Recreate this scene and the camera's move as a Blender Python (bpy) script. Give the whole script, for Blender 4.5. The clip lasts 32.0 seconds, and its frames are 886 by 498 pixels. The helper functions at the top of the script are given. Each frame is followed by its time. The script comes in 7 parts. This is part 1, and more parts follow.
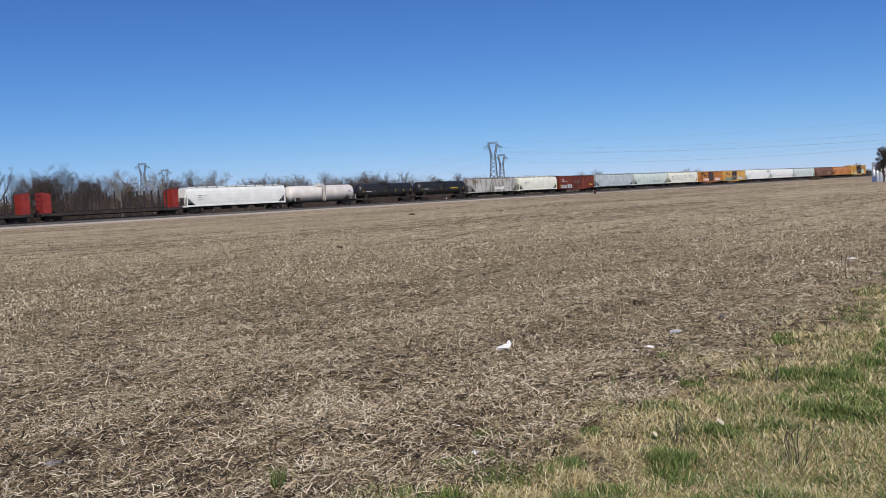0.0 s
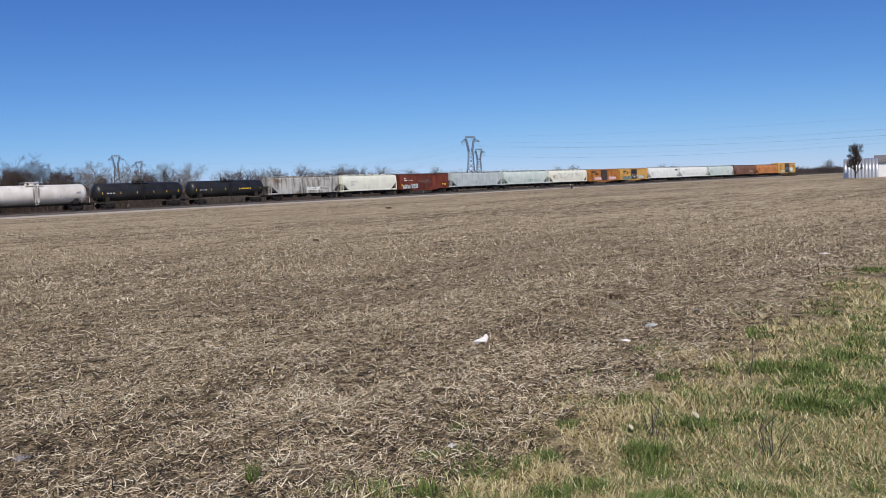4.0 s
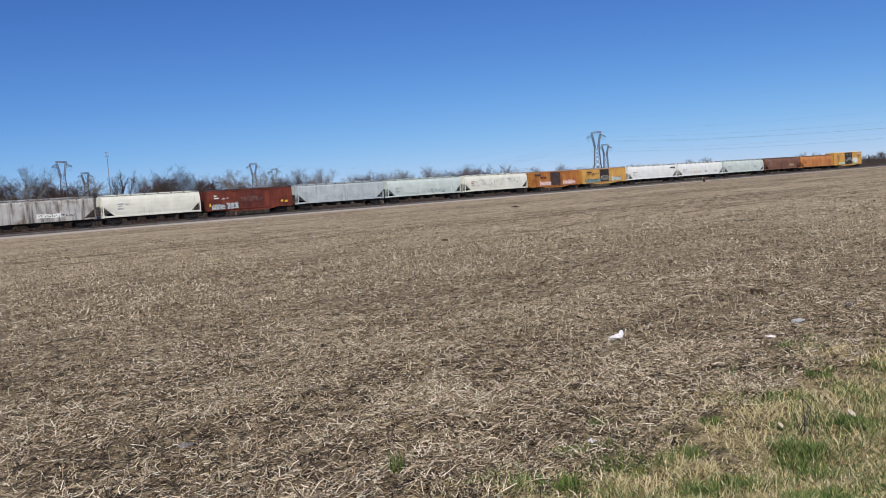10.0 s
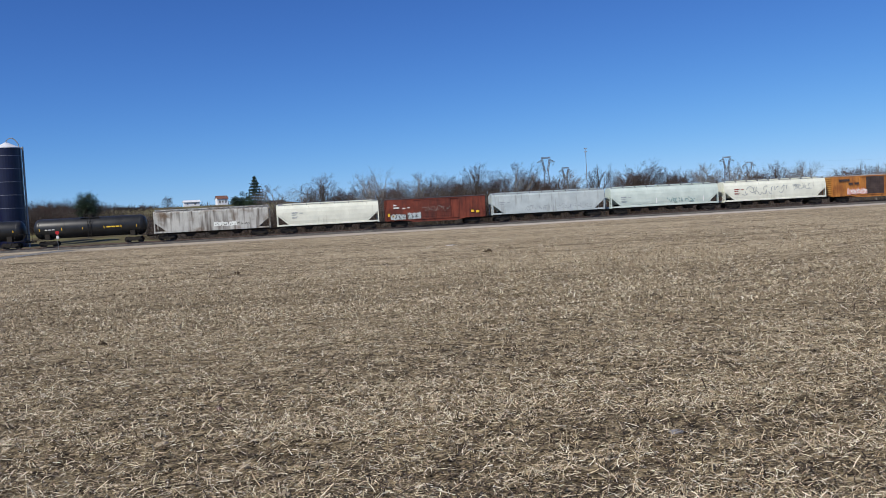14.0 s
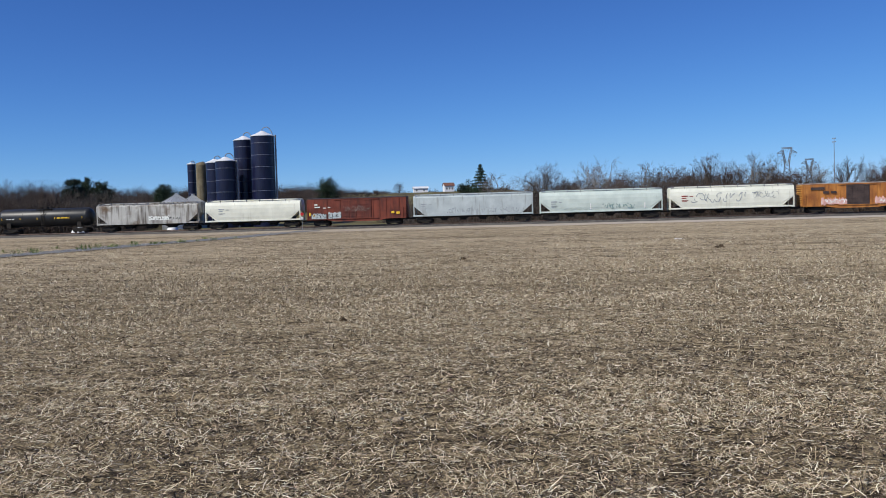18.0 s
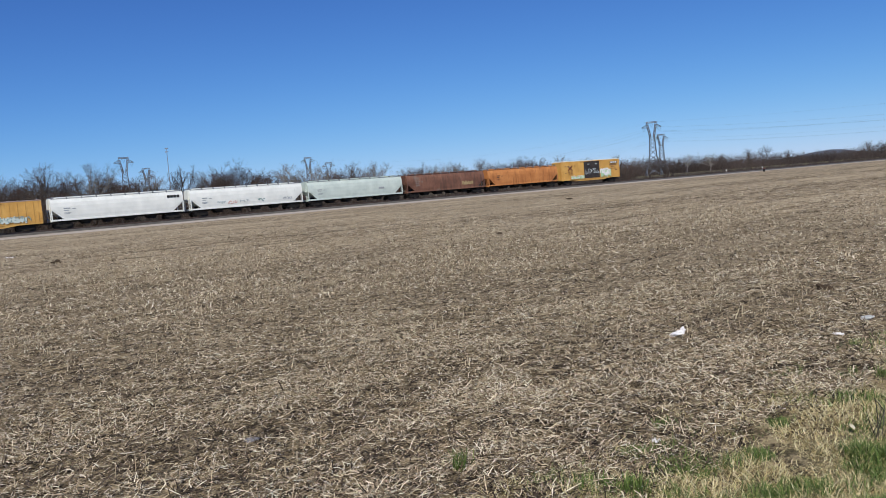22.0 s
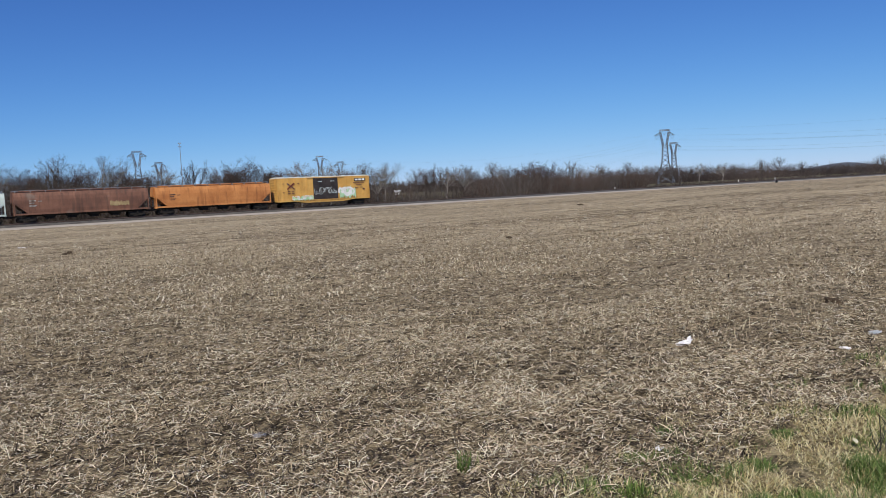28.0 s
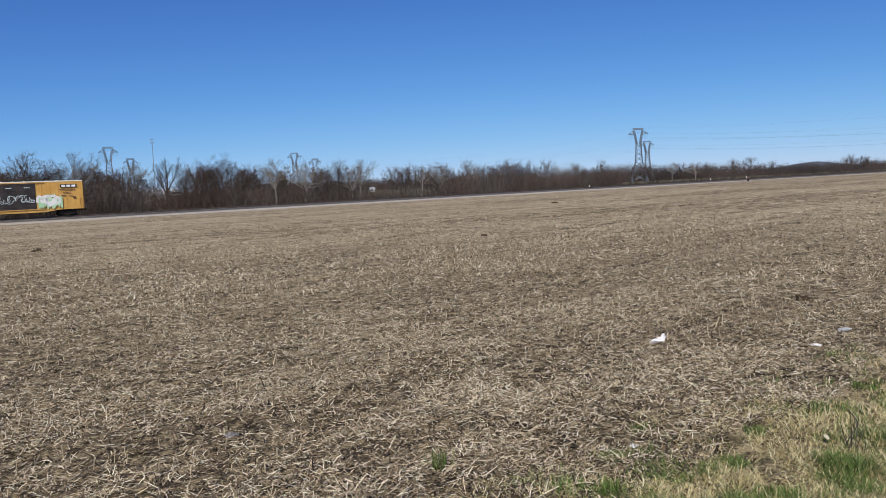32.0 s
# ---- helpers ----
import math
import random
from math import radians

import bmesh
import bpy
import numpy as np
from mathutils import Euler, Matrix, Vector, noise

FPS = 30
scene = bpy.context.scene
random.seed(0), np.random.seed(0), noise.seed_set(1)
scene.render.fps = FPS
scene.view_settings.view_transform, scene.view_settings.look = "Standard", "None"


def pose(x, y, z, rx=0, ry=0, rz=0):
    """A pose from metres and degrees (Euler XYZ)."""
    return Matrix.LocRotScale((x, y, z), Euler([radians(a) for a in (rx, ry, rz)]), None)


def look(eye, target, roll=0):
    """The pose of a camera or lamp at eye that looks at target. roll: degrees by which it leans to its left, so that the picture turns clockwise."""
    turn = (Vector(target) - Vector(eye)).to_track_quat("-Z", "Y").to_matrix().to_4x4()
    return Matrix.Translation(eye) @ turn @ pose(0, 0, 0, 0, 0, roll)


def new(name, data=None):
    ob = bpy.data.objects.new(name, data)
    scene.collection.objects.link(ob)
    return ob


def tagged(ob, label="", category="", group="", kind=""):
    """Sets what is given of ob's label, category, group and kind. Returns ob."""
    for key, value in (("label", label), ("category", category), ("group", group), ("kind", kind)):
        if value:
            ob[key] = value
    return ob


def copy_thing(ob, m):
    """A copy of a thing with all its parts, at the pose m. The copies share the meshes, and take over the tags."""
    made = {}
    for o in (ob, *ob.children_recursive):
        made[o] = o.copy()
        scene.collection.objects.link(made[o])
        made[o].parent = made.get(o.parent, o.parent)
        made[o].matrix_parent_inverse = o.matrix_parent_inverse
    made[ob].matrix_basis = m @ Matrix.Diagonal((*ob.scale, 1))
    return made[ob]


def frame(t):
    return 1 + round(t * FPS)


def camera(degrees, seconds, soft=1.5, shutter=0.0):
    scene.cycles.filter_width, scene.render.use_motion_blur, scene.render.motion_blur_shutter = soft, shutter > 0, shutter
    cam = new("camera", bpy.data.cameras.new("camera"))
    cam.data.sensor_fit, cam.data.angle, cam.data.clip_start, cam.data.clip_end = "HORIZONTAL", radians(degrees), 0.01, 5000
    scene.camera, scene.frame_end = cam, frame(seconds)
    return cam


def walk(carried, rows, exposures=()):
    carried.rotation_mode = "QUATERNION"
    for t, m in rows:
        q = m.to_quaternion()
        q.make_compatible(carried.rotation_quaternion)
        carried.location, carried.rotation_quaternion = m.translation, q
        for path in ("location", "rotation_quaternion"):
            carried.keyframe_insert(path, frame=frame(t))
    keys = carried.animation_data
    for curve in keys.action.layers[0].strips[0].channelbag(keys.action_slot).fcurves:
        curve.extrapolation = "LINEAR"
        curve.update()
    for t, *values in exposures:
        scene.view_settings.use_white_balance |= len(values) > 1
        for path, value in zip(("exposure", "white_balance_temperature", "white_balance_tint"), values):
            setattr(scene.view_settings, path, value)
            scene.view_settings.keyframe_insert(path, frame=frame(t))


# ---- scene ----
# A stubble field beside a railway: a freight train passes, a hand-held camera turns after it.
cam = camera(56.83, 32.0, soft=0.9)
# seconds, x, y, z, yaw, pitch, lean to the right
PATH = [
    (0.0, 0.096, 0.062, 1.599, 0.14, -3.90, 2.75),
    (0.5, 0.106, 0.064, 1.593, 0.41, -3.78, 2.37),
    (1.0, 0.115, 0.107, 1.583, -2.62, -4.91, 2.13),
    (1.5, 0.127, 0.126, 1.589, -3.68, -4.80, 1.93),
    (2.0, 0.111, 0.100, 1.590, -4.60, -5.05, 2.15),
    (2.5, 0.108, 0.098, 1.592, -3.09, -4.87, 1.99),
    (3.0, 0.112, 0.071, 1.598, -2.00, -4.24, 2.61),
    (3.5, 0.119, 0.083, 1.586, -2.64, -4.53, 2.39),
    (4.0, 0.093, 0.090, 1.589, -1.46, -4.39, 2.40),
    (4.5, 0.086, 0.085, 1.587, -1.32, -4.68, 2.27),
    (6.5, 0.090, 0.057, 1.582, -1.75, -3.98, 2.75),
    (7.0, 0.069, 0.046, 1.576, 1.66, -3.99, 3.52),
    (7.5, 0.060, 0.030, 1.571, 5.12, -4.78, 4.27),
    (8.0, 0.052, 0.028, 1.574, 6.12, -5.71, 5.07),
    (8.5, 0.031, 0.021, 1.570, 8.04, -4.87, 4.24),
    (9.0, 0.040, 0.033, 1.577, 8.90, -4.70, 4.52),
    (9.5, 0.037, 0.048, 1.571, 6.74, -4.35, 4.49),
    (10.0, 0.037, 0.040, 1.574, 7.38, -3.95, 4.09),
    (10.5, 0.051, 0.035, 1.584, 6.97, -3.24, 3.89),
    (11.0, 0.061, 0.035, 1.575, 2.86, -3.99, 2.78),
    (11.5, 0.044, 0.042, 1.575, 3.04, -4.72, 2.46),
    (12.0, 0.046, 0.044, 1.567, 5.69, -4.44, 2.55),
    (12.5, 0.014, 0.040, 1.563, 8.83, -4.75, 2.53),
    (13.0, -0.046, -0.025, 1.578, 17.58, -3.97, 3.43),
    (13.5, -0.082, -0.071, 1.589, 28.93, -2.51, 3.67),
    (14.0, -0.114, -0.134, 1.578, 39.25, -2.30, 3.15),
    (14.5, -0.115, -0.113, 1.561, 43.25, -3.72, 3.94),
    (16.5, -0.124, -0.189, 1.597, 38.51, -2.40, 3.69),
    (17.0, -0.172, -0.287, 1.604, 46.89, -2.90, 4.38),
    (17.5, -0.225, -0.294, 1.593, 55.83, -2.63, 2.86),
    (18.0, -0.193, -0.199, 1.597, 54.64, -2.43, 1.59),
    (18.5, -0.160, -0.139, 1.600, 47.65, -3.03, 2.98),
    (19.0, -0.163, -0.077, 1.596, 42.28, -2.88, 3.44),
    (19.5, -0.097, -0.034, 1.601, 32.60, -1.72, 2.75),
    (20.0, -0.046, 0.003, 1.600, 21.11, -2.07, 2.22),
    (20.5, -0.032, -0.003, 1.619, 12.75, -3.53, 1.41),
    (21.0, -0.032, -0.017, 1.627, 8.83, -1.32, 1.73),
    (21.5, -0.032, -0.026, 1.615, 9.19, -2.88, 2.44),
    (22.0, -0.010, 0.024, 1.615, 11.12, -4.20, 4.55),
    (22.5, 0.002, 0.016, 1.626, 11.77, -4.20, 4.44),
    (23.0, -0.001, 0.008, 1.618, 12.77, -4.05, 3.53),
    (23.5, 0.004, -0.003, 1.629, 13.79, -3.77, 3.88),
    (24.0, 0.006, 0.013, 1.623, 13.36, -3.86, 3.66),
    (24.5, 0.010, 0.046, 1.608, 9.60, -4.03, 2.86),
    (25.0, 0.005, 0.038, 1.618, 9.23, -3.68, 3.12),
    (25.5, -0.001, 0.051, 1.614, 7.43, -3.65, 2.36),
    (26.0, -0.001, 0.014, 1.619, 11.06, -4.11, 3.76),
    (26.5, -0.015, 0.014, 1.617, 10.80, -4.23, 3.42),
    (28.5, -0.005, -0.040, 1.629, 11.91, -3.97, 2.90),
    (29.0, -0.007, 0.005, 1.623, 9.84, -4.40, 3.17),
    (29.5, -0.004, 0.030, 1.619, 9.43, -4.53, 2.73),
    (30.0, -0.009, 0.020, 1.609, 8.64, -4.35, 2.37),
    (30.5, -0.011, 0.009, 1.614, 9.46, -4.10, 2.75),
    (31.0, -0.013, -0.011, 1.615, 10.60, -4.15, 2.44),
    (31.5, -0.011, -0.006, 1.614, 10.25, -4.30, 2.72),
    (32.0, -0.013, -0.007, 1.627, 10.01, -4.27, 2.78),
]
walk(cam, [(t, pose(x, y, z, 90 + pitch, 0, yaw) @ pose(0, 0, 0, 0, 0, -lean)) for t, x, y, z, yaw, pitch, lean in PATH],
     [(0.0, 0.0, 6500, 13), (9.5, 0.0, 6500, 13), (12.5, 0.0, 6480, 11), (14.5, 0.12, 6350, 9), (18.5, 0.12, 6350, 9), (20.5, 0.0, 6350, 10), (28.5, 0.0, 6420, 10), (32.0, 0.0, 6420, 10)])

# ---- light ----
SUN_AZ, SUN_EL = 182.0, 44.0      # degrees, counter-clockwise from +y, and above the horizon
world = bpy.data.worlds.new("sky")
scene.world = world
world.use_nodes = True
_wn = world.node_tree
_sky = _wn.nodes.new("ShaderNodeTexSky")
_sky.sky_type = "NISHITA"
_sky.sun_disc = False
_sky.sun_elevation, _sky.sun_rotation = radians(SUN_EL), radians(-SUN_AZ)
_sky.altitude, _sky.air_density, _sky.dust_density, _sky.ozone_density = 200, 0.65, 0.0, 6.0
# clear spring air: the sky deepens faster with height than the plain model
_thin, _deep, _tint = _wn.nodes.new("ShaderNodeVectorMath"), _wn.nodes.new("ShaderNodeMix"), _wn.nodes.new("ShaderNodeVectorMath")
_thin.operation, _tint.operation = "SCALE", "MULTIPLY"
_thin.inputs["Scale"].default_value = 0.12
_deep.data_type, _deep.blend_type = "RGBA", "MULTIPLY"
_deep.inputs["Factor"].default_value = 0.66
_tint.inputs[1].default_value = (1.05, 1.05, 1.09)
_wn.links.new(_sky.outputs[0], _thin.inputs[0])
_wn.links.new(_sky.outputs[0], _deep.inputs["A"])
_wn.links.new(_thin.outputs[0], _deep.inputs["B"])
_wn.links.new(_deep.outputs["Result"], _tint.inputs[0])
# little haze: the brightness levels off towards the horizon
_level, _rest, _hue = (_wn.nodes.new("ShaderNodeVectorMath") for _ in range(3))
_level.operation, _rest.operation, _hue.operation = "MULTIPLY_ADD", "DIVIDE", "MULTIPLY"
_level.inputs[1].default_value, _level.inputs[2].default_value = (0.0994, 0.1694, 0.209), (1, 1, 1)
_hue.inputs[1].default_value = (1.12, 1.615, 2.36)
_wn.links.new(_tint.outputs[0], _level.inputs[0])
_wn.links.new(_tint.outputs[0], _rest.inputs[0])
_wn.links.new(_level.outputs[0], _rest.inputs[1])
_wn.links.new(_rest.outputs[0], _hue.inputs[0])
_wn.links.new(_hue.outputs[0], _wn.nodes["Background"].inputs["Color"])
_wn.nodes["Background"].inputs["Strength"].default_value = 0.103
sun = new("sun", bpy.data.lights.new("sun", "SUN"))
sun.data.energy, sun.data.angle, sun.data.color = 4.2, radians(0.53), (1.0, 0.94, 0.84)
_a, _e = radians(SUN_AZ), radians(SUN_EL)
sun.matrix_world = look((-math.sin(_a) * math.cos(_e) * 90, math.cos(_a) * math.cos(_e) * 90, math.sin(_e) * 90), (0, 0, 0))
scene.view_settings.exposure = 0.0


# ---- materials ----
def material(name, dark, light, rough=0.8, scale=3.0, fine=40.0, metal=0.0, bump=0.2, spread=0.0, streak=None, stain=None, spec=0.4):
    """Two-scale procedural surface: a broad mottling, a fine grain, optional vertical streaks and stains, variation per object or island."""
    m = bpy.data.materials.new(name)
    m.use_nodes = True
    nt = m.node_tree
    n, l = nt.nodes, nt.links
    b = n["Principled BSDF"]
    b.inputs["Roughness"].default_value, b.inputs["Metallic"].default_value = rough, metal
    b.inputs["Specular IOR Level"].default_value = spec
    tc = n.new("ShaderNodeTexCoord")
    big, small = n.new("ShaderNodeTexNoise"), n.new("ShaderNodeTexNoise")
    for node, s, d in ((big, scale, 4.0), (small, fine, 3.0)):
        node.inputs["Scale"].default_value, node.inputs["Detail"].default_value = s, d
        l.new(tc.outputs["Object"], node.inputs["Vector"])
    ramp = n.new("ShaderNodeValToRGB")
    ramp.color_ramp.elements[0].position, ramp.color_ramp.elements[1].position = 0.32, 0.68
    ramp.color_ramp.elements[0].color, ramp.color_ramp.elements[1].color = (*dark, 1), (*light, 1)
    mixf = n.new("ShaderNodeMath")
    mixf.operation = "MULTIPLY_ADD"
    mixf.inputs[1].default_value, mixf.inputs[2].default_value = 0.45, -0.22
    l.new(small.outputs["Fac"], mixf.inputs[0])
    add = n.new("ShaderNodeMath")
    l.new(big.outputs["Fac"], add.inputs[0])
    l.new(mixf.outputs[0], add.inputs[1])
    last = add
    if spread:
        geo, info = n.new("ShaderNodeNewGeometry"), n.new("ShaderNodeObjectInfo")
        s1 = n.new("ShaderNodeMath")
        l.new(geo.outputs["Random Per Island"], s1.inputs[0])
        l.new(info.outputs["Random"], s1.inputs[1])
        s2 = n.new("ShaderNodeMath")
        s2.operation = "MULTIPLY_ADD"
        s2.inputs[1].default_value, s2.inputs[2].default_value = spread, -spread
        l.new(s1.outputs[0], s2.inputs[0])
        s3 = n.new("ShaderNodeMath")
        l.new(last.outputs[0], s3.inputs[0])
        l.new(s2.outputs[0], s3.inputs[1])
        last = s3
    l.new(last.outputs[0], ramp.inputs["Fac"])
    col = ramp.outputs["Color"]
    for kind, extra in (("streak", streak), ("stain", stain)):
        if not extra:
            continue
        colour, lo, hi = extra
        mp, tx, rr, mx = n.new("ShaderNodeMapping"), n.new("ShaderNodeTexNoise"), n.new("ShaderNodeMapRange"), n.new("ShaderNodeMix")
        mp.inputs["Scale"].default_value = (2.2, 2.2, 0.22) if kind == "streak" else (0.5, 0.5, 0.7)
        mp.inputs["Location"].default_value = (len(name) * 3.1, 0, 0)
        tx.inputs["Scale"].default_value, tx.inputs["Detail"].default_value = 1.0, 5.0
        rr.inputs["From Min"].default_value, rr.inputs["From Max"].default_value = lo, hi
        mx.data_type = "RGBA"
        l.new(tc.outputs["Object"], mp.inputs["Vector"])
        l.new(mp.outputs[0], tx.inputs["Vector"])
        l.new(tx.outputs["Fac"], rr.inputs["Value"])
        l.new(rr.outputs[0], mx.inputs["Factor"])
        l.new(col, mx.inputs["A"])
        mx.inputs["B"].default_value = (*colour, 1)
        col = mx.outputs["Result"]
    l.new(col, b.inputs["Base Color"])
    if bump:
        bp = n.new("ShaderNodeBump")
        bp.inputs["Strength"].default_value, bp.inputs["Distance"].default_value = bump, 0.02
        l.new(small.outputs["Fac"], bp.inputs["Height"])
        l.new(bp.outputs[0], b.inputs["Normal"])
    return m


RUST = (0.10, 0.045, 0.022)
DIRT = (0.11, 0.085, 0.06)
M = {
    "hopper_white": material("hopper_white", (0.66, 0.685, 0.645), (0.78, 0.80, 0.755), 0.5, 0.6, 14, bump=0.05, streak=(DIRT, 0.64, 1.1), spec=0.4),
    "hopper_green": material("hopper_green", (0.45, 0.525, 0.485), (0.57, 0.645, 0.59), 0.5, 0.6, 14, bump=0.05, streak=(DIRT, 0.64, 1.1)),
    "hopper_grey": material("hopper_grey", (0.37, 0.42, 0.43), (0.48, 0.54, 0.54), 0.55, 0.6, 14, bump=0.05, streak=(DIRT, 0.55, 0.9)),
    "hopper_cream": material("hopper_cream", (0.62, 0.63, 0.535), (0.75, 0.76, 0.65), 0.55, 0.6, 14, bump=0.05, streak=((0.20, 0.15, 0.09), 0.60, 1.05)),
    "hopper_dirty": material("hopper_dirty", (0.38, 0.38, 0.355), (0.52, 0.52, 0.485), 0.65, 0.5, 14, bump=0.08, streak=((0.075, 0.058, 0.045), 0.42, 0.70), stain=((0.13, 0.085, 0.05), 0.52, 0.75)),
    "hopper_brown": material("hopper_brown", (0.12, 0.055, 0.036), (0.23, 0.11, 0.07), 0.7, 0.5, 14, bump=0.08, streak=((0.07, 0.04, 0.03), 0.45, 0.8), stain=((0.20, 0.16, 0.13), 0.62, 0.8)),
    "hopper_orange": material("hopper_orange", (0.38, 0.14, 0.040), (0.56, 0.24, 0.075), 0.65, 0.5, 14, bump=0.06, streak=((0.14, 0.045, 0.018), 0.52, 0.85)),
    "box_red": material("box_red", (0.11, 0.023, 0.013), (0.21, 0.046, 0.024), 0.65, 0.6, 14, bump=0.06, streak=((0.045, 0.016, 0.012), 0.46, 0.85)),
    "box_red_door": material("box_red_door", (0.085, 0.019, 0.012), (0.16, 0.036, 0.020), 0.65, 0.6, 14, bump=0.06, streak=((0.04, 0.015, 0.012), 0.45, 0.85)),
    "box_orange": material("box_orange", (0.30, 0.105, 0.024), (0.50, 0.21, 0.045), 0.65, 0.6, 14, bump=0.06, streak=((0.13, 0.045, 0.018), 0.48, 0.8)),
    "box_yellow": material("box_yellow", (0.50, 0.275, 0.065), (0.63, 0.37, 0.10), 0.6, 0.6, 14, bump=0.05, streak=((0.20, 0.09, 0.03), 0.56, 0.95)),
    "box_door": material("box_door", (0.018, 0.015, 0.015), (0.045, 0.036, 0.034), 0.6, 0.8, 14, bump=0.05),
    "door_tan": material("door_tan", (0.24, 0.17, 0.08), (0.38, 0.29, 0.15), 0.65, 1.5, 10),
    "door_brown": material("door_brown", (0.035, 0.024, 0.022), (0.070, 0.048, 0.042), 0.65, 0.8, 14, bump=0.05),
    "roof_metal": material("roof_metal", (0.30, 0.20, 0.13), (0.46, 0.40, 0.34), 0.6, 0.7, 14, metal=0.1, stain=(RUST, 0.5, 0.75)),
    "tank_white": material("tank_white", (0.55, 0.52, 0.47), (0.70, 0.67, 0.63), 0.45, 0.6, 14, bump=0.03, streak=((0.20, 0.16, 0.12), 0.6, 0.95)),
    "tank_black": material("tank_black", (0.010, 0.011, 0.012), (0.024, 0.025, 0.027), 0.42, 0.6, 14, bump=0.03, stain=((0.05, 0.045, 0.04), 0.6, 0.9)),
    "under": material("under", (0.009, 0.008, 0.007), (0.024, 0.020, 0.016), 0.85, 2, 30, bump=0.1),
    "wheel": material("wheel", (0.018, 0.014, 0.011), (0.045, 0.034, 0.026), 0.6, 2, 30, metal=0.4),
    "stake": material("stake", (0.018, 0.014, 0.013), (0.045, 0.034, 0.030), 0.8, 1, 20),
    "red_end": material("red_end", (0.17, 0.018, 0.014), (0.27, 0.030, 0.022), 0.55, 0.8, 14, streak=((0.10, 0.02, 0.015), 0.6, 0.95)),
    "black_paint": material("black_paint", (0.008, 0.008, 0.009), (0.02, 0.02, 0.02), 0.5),
    "white_paint": material("white_paint", (0.62, 0.62, 0.60), (0.80, 0.80, 0.78), 0.5, 1, 15),
    "yellow_paint": material("yellow_paint", (0.65, 0.40, 0.02), (0.80, 0.52, 0.04), 0.5),
    "teal_paint": material("teal_paint", (0.14, 0.24, 0.24), (0.26, 0.36, 0.34), 0.5),
    "green_paint": material("green_paint", (0.30, 0.52, 0.30), (0.50, 0.70, 0.44), 0.5, 1.5, 8),
    "pink_paint": material("pink_paint", (0.55, 0.30, 0.26), (0.72, 0.46, 0.40), 0.5, 1.5, 8),
    "scrawl": material("scrawl", (0.22, 0.25, 0.27), (0.36, 0.39, 0.41), 0.6, 1.5, 8),
    "steel": material("steel", (0.22, 0.23, 0.24), (0.38, 0.39, 0.40), 0.5, 0.4, 10, metal=0.5),
    "rail": material("rail", (0.07, 0.045, 0.03), (0.14, 0.10, 0.08), 0.5, 3, 30, metal=0.6),
    "tie": material("tie", (0.030, 0.024, 0.019), (0.075, 0.060, 0.048), 0.9, 2, 30, spread=0.3),
    # stone darkened to carry the line of shadow and tie ends along the track
    "ballast": material("ballast", (0.055, 0.050, 0.046), (0.13, 0.118, 0.105), 0.95, 1.2, 18, bump=0.6),
}


# ---- building blocks ----
def mesh_of(name, verts, faces, mats, index=None, smooth=False):
    me = bpy.data.meshes.new(name)
    me.from_pydata([tuple(v) for v in verts], [], faces)
    for m in (mats if isinstance(mats, (list, tuple)) else [mats]):
        me.materials.append(m)
    if index is not None:
        me.polygons.foreach_set("material_index", index)
    if smooth:
        me.polygons.foreach_set("use_smooth", [True] * len(me.polygons))
    me.update()
    return me


def thing(name, m=None):
    ob = new(name)
    ob.empty_display_size = 0.3
    if m is not None:
        ob.matrix_basis = m
    return ob


def part(name, bm, mat, parent=None, label="", m=None, smooth=False):
    """Links a bmesh, or a mesh, as one object under a thing or a part."""
    if isinstance(bm, bpy.types.Mesh):
        me = bm
    else:
        me = bpy.data.meshes.new(name)
        bmesh.ops.recalc_face_normals(bm, faces=bm.faces)
        if smooth:
            for f in bm.faces:
                f.smooth = True
        bm.to_mesh(me)
        bm.free()
        for q in (mat if isinstance(mat, (list, tuple)) else [mat]):
            me.materials.append(q)
    ob = new(name, me)
    if parent is not None:
        ob.parent = parent
    if m is not None:
        ob.matrix_basis = m
    if label:
        tagged(ob, label)
    return ob


def add_box(bm, x0, x1, y0, y1, z0, z1, bevel=0.0):
    ret = bmesh.ops.create_cube(bm, size=1.0, matrix=Matrix.LocRotScale(((x0 + x1) / 2, (y0 + y1) / 2, (z0 + z1) / 2), None, (x1 - x0, y1 - y0, z1 - z0)))
    if bevel:
        es = {e for v in ret["verts"] for e in v.link_edges}
        bmesh.ops.bevel(bm, geom=list(es), offset=bevel, segments=1, affect="EDGES")
    return bm


def box(x0, x1, y0, y1, z0, z1, bevel=0.0):
    return add_box(bmesh.new(), x0, x1, y0, y1, z0, z1, bevel)


def add_rod(bm, p, q, r, sides=6, r2=None):
    p, q = Vector(p), Vector(q)
    d = q - p
    m = Matrix.Translation((p + q) / 2) @ d.to_track_quat("Z", "Y").to_matrix().to_4x4()
    bmesh.ops.create_cone(bm, cap_ends=True, segments=sides, radius1=r, radius2=r if r2 is None else r2, depth=d.length, matrix=m)
    return bm


def rod(p, q, r, sides=6, r2=None):
    return add_rod(bmesh.new(), p, q, r, sides, r2)


def loft(sections, close=True, caps=True):
    """A skin through rings of equal length."""
    bm = bmesh.new()
    rings = [[bm.verts.new(p) for p in s] for s in sections]
    n = len(rings[0])
    for a, b in zip(rings, rings[1:]):
        for i in range(n if close else n - 1):
            j = (i + 1) % n
            bm.faces.new((a[i], a[j], b[j], b[i]))
    if caps:
        bm.faces.new(rings[0][::-1])
        bm.faces.new(rings[-1])
    return bm


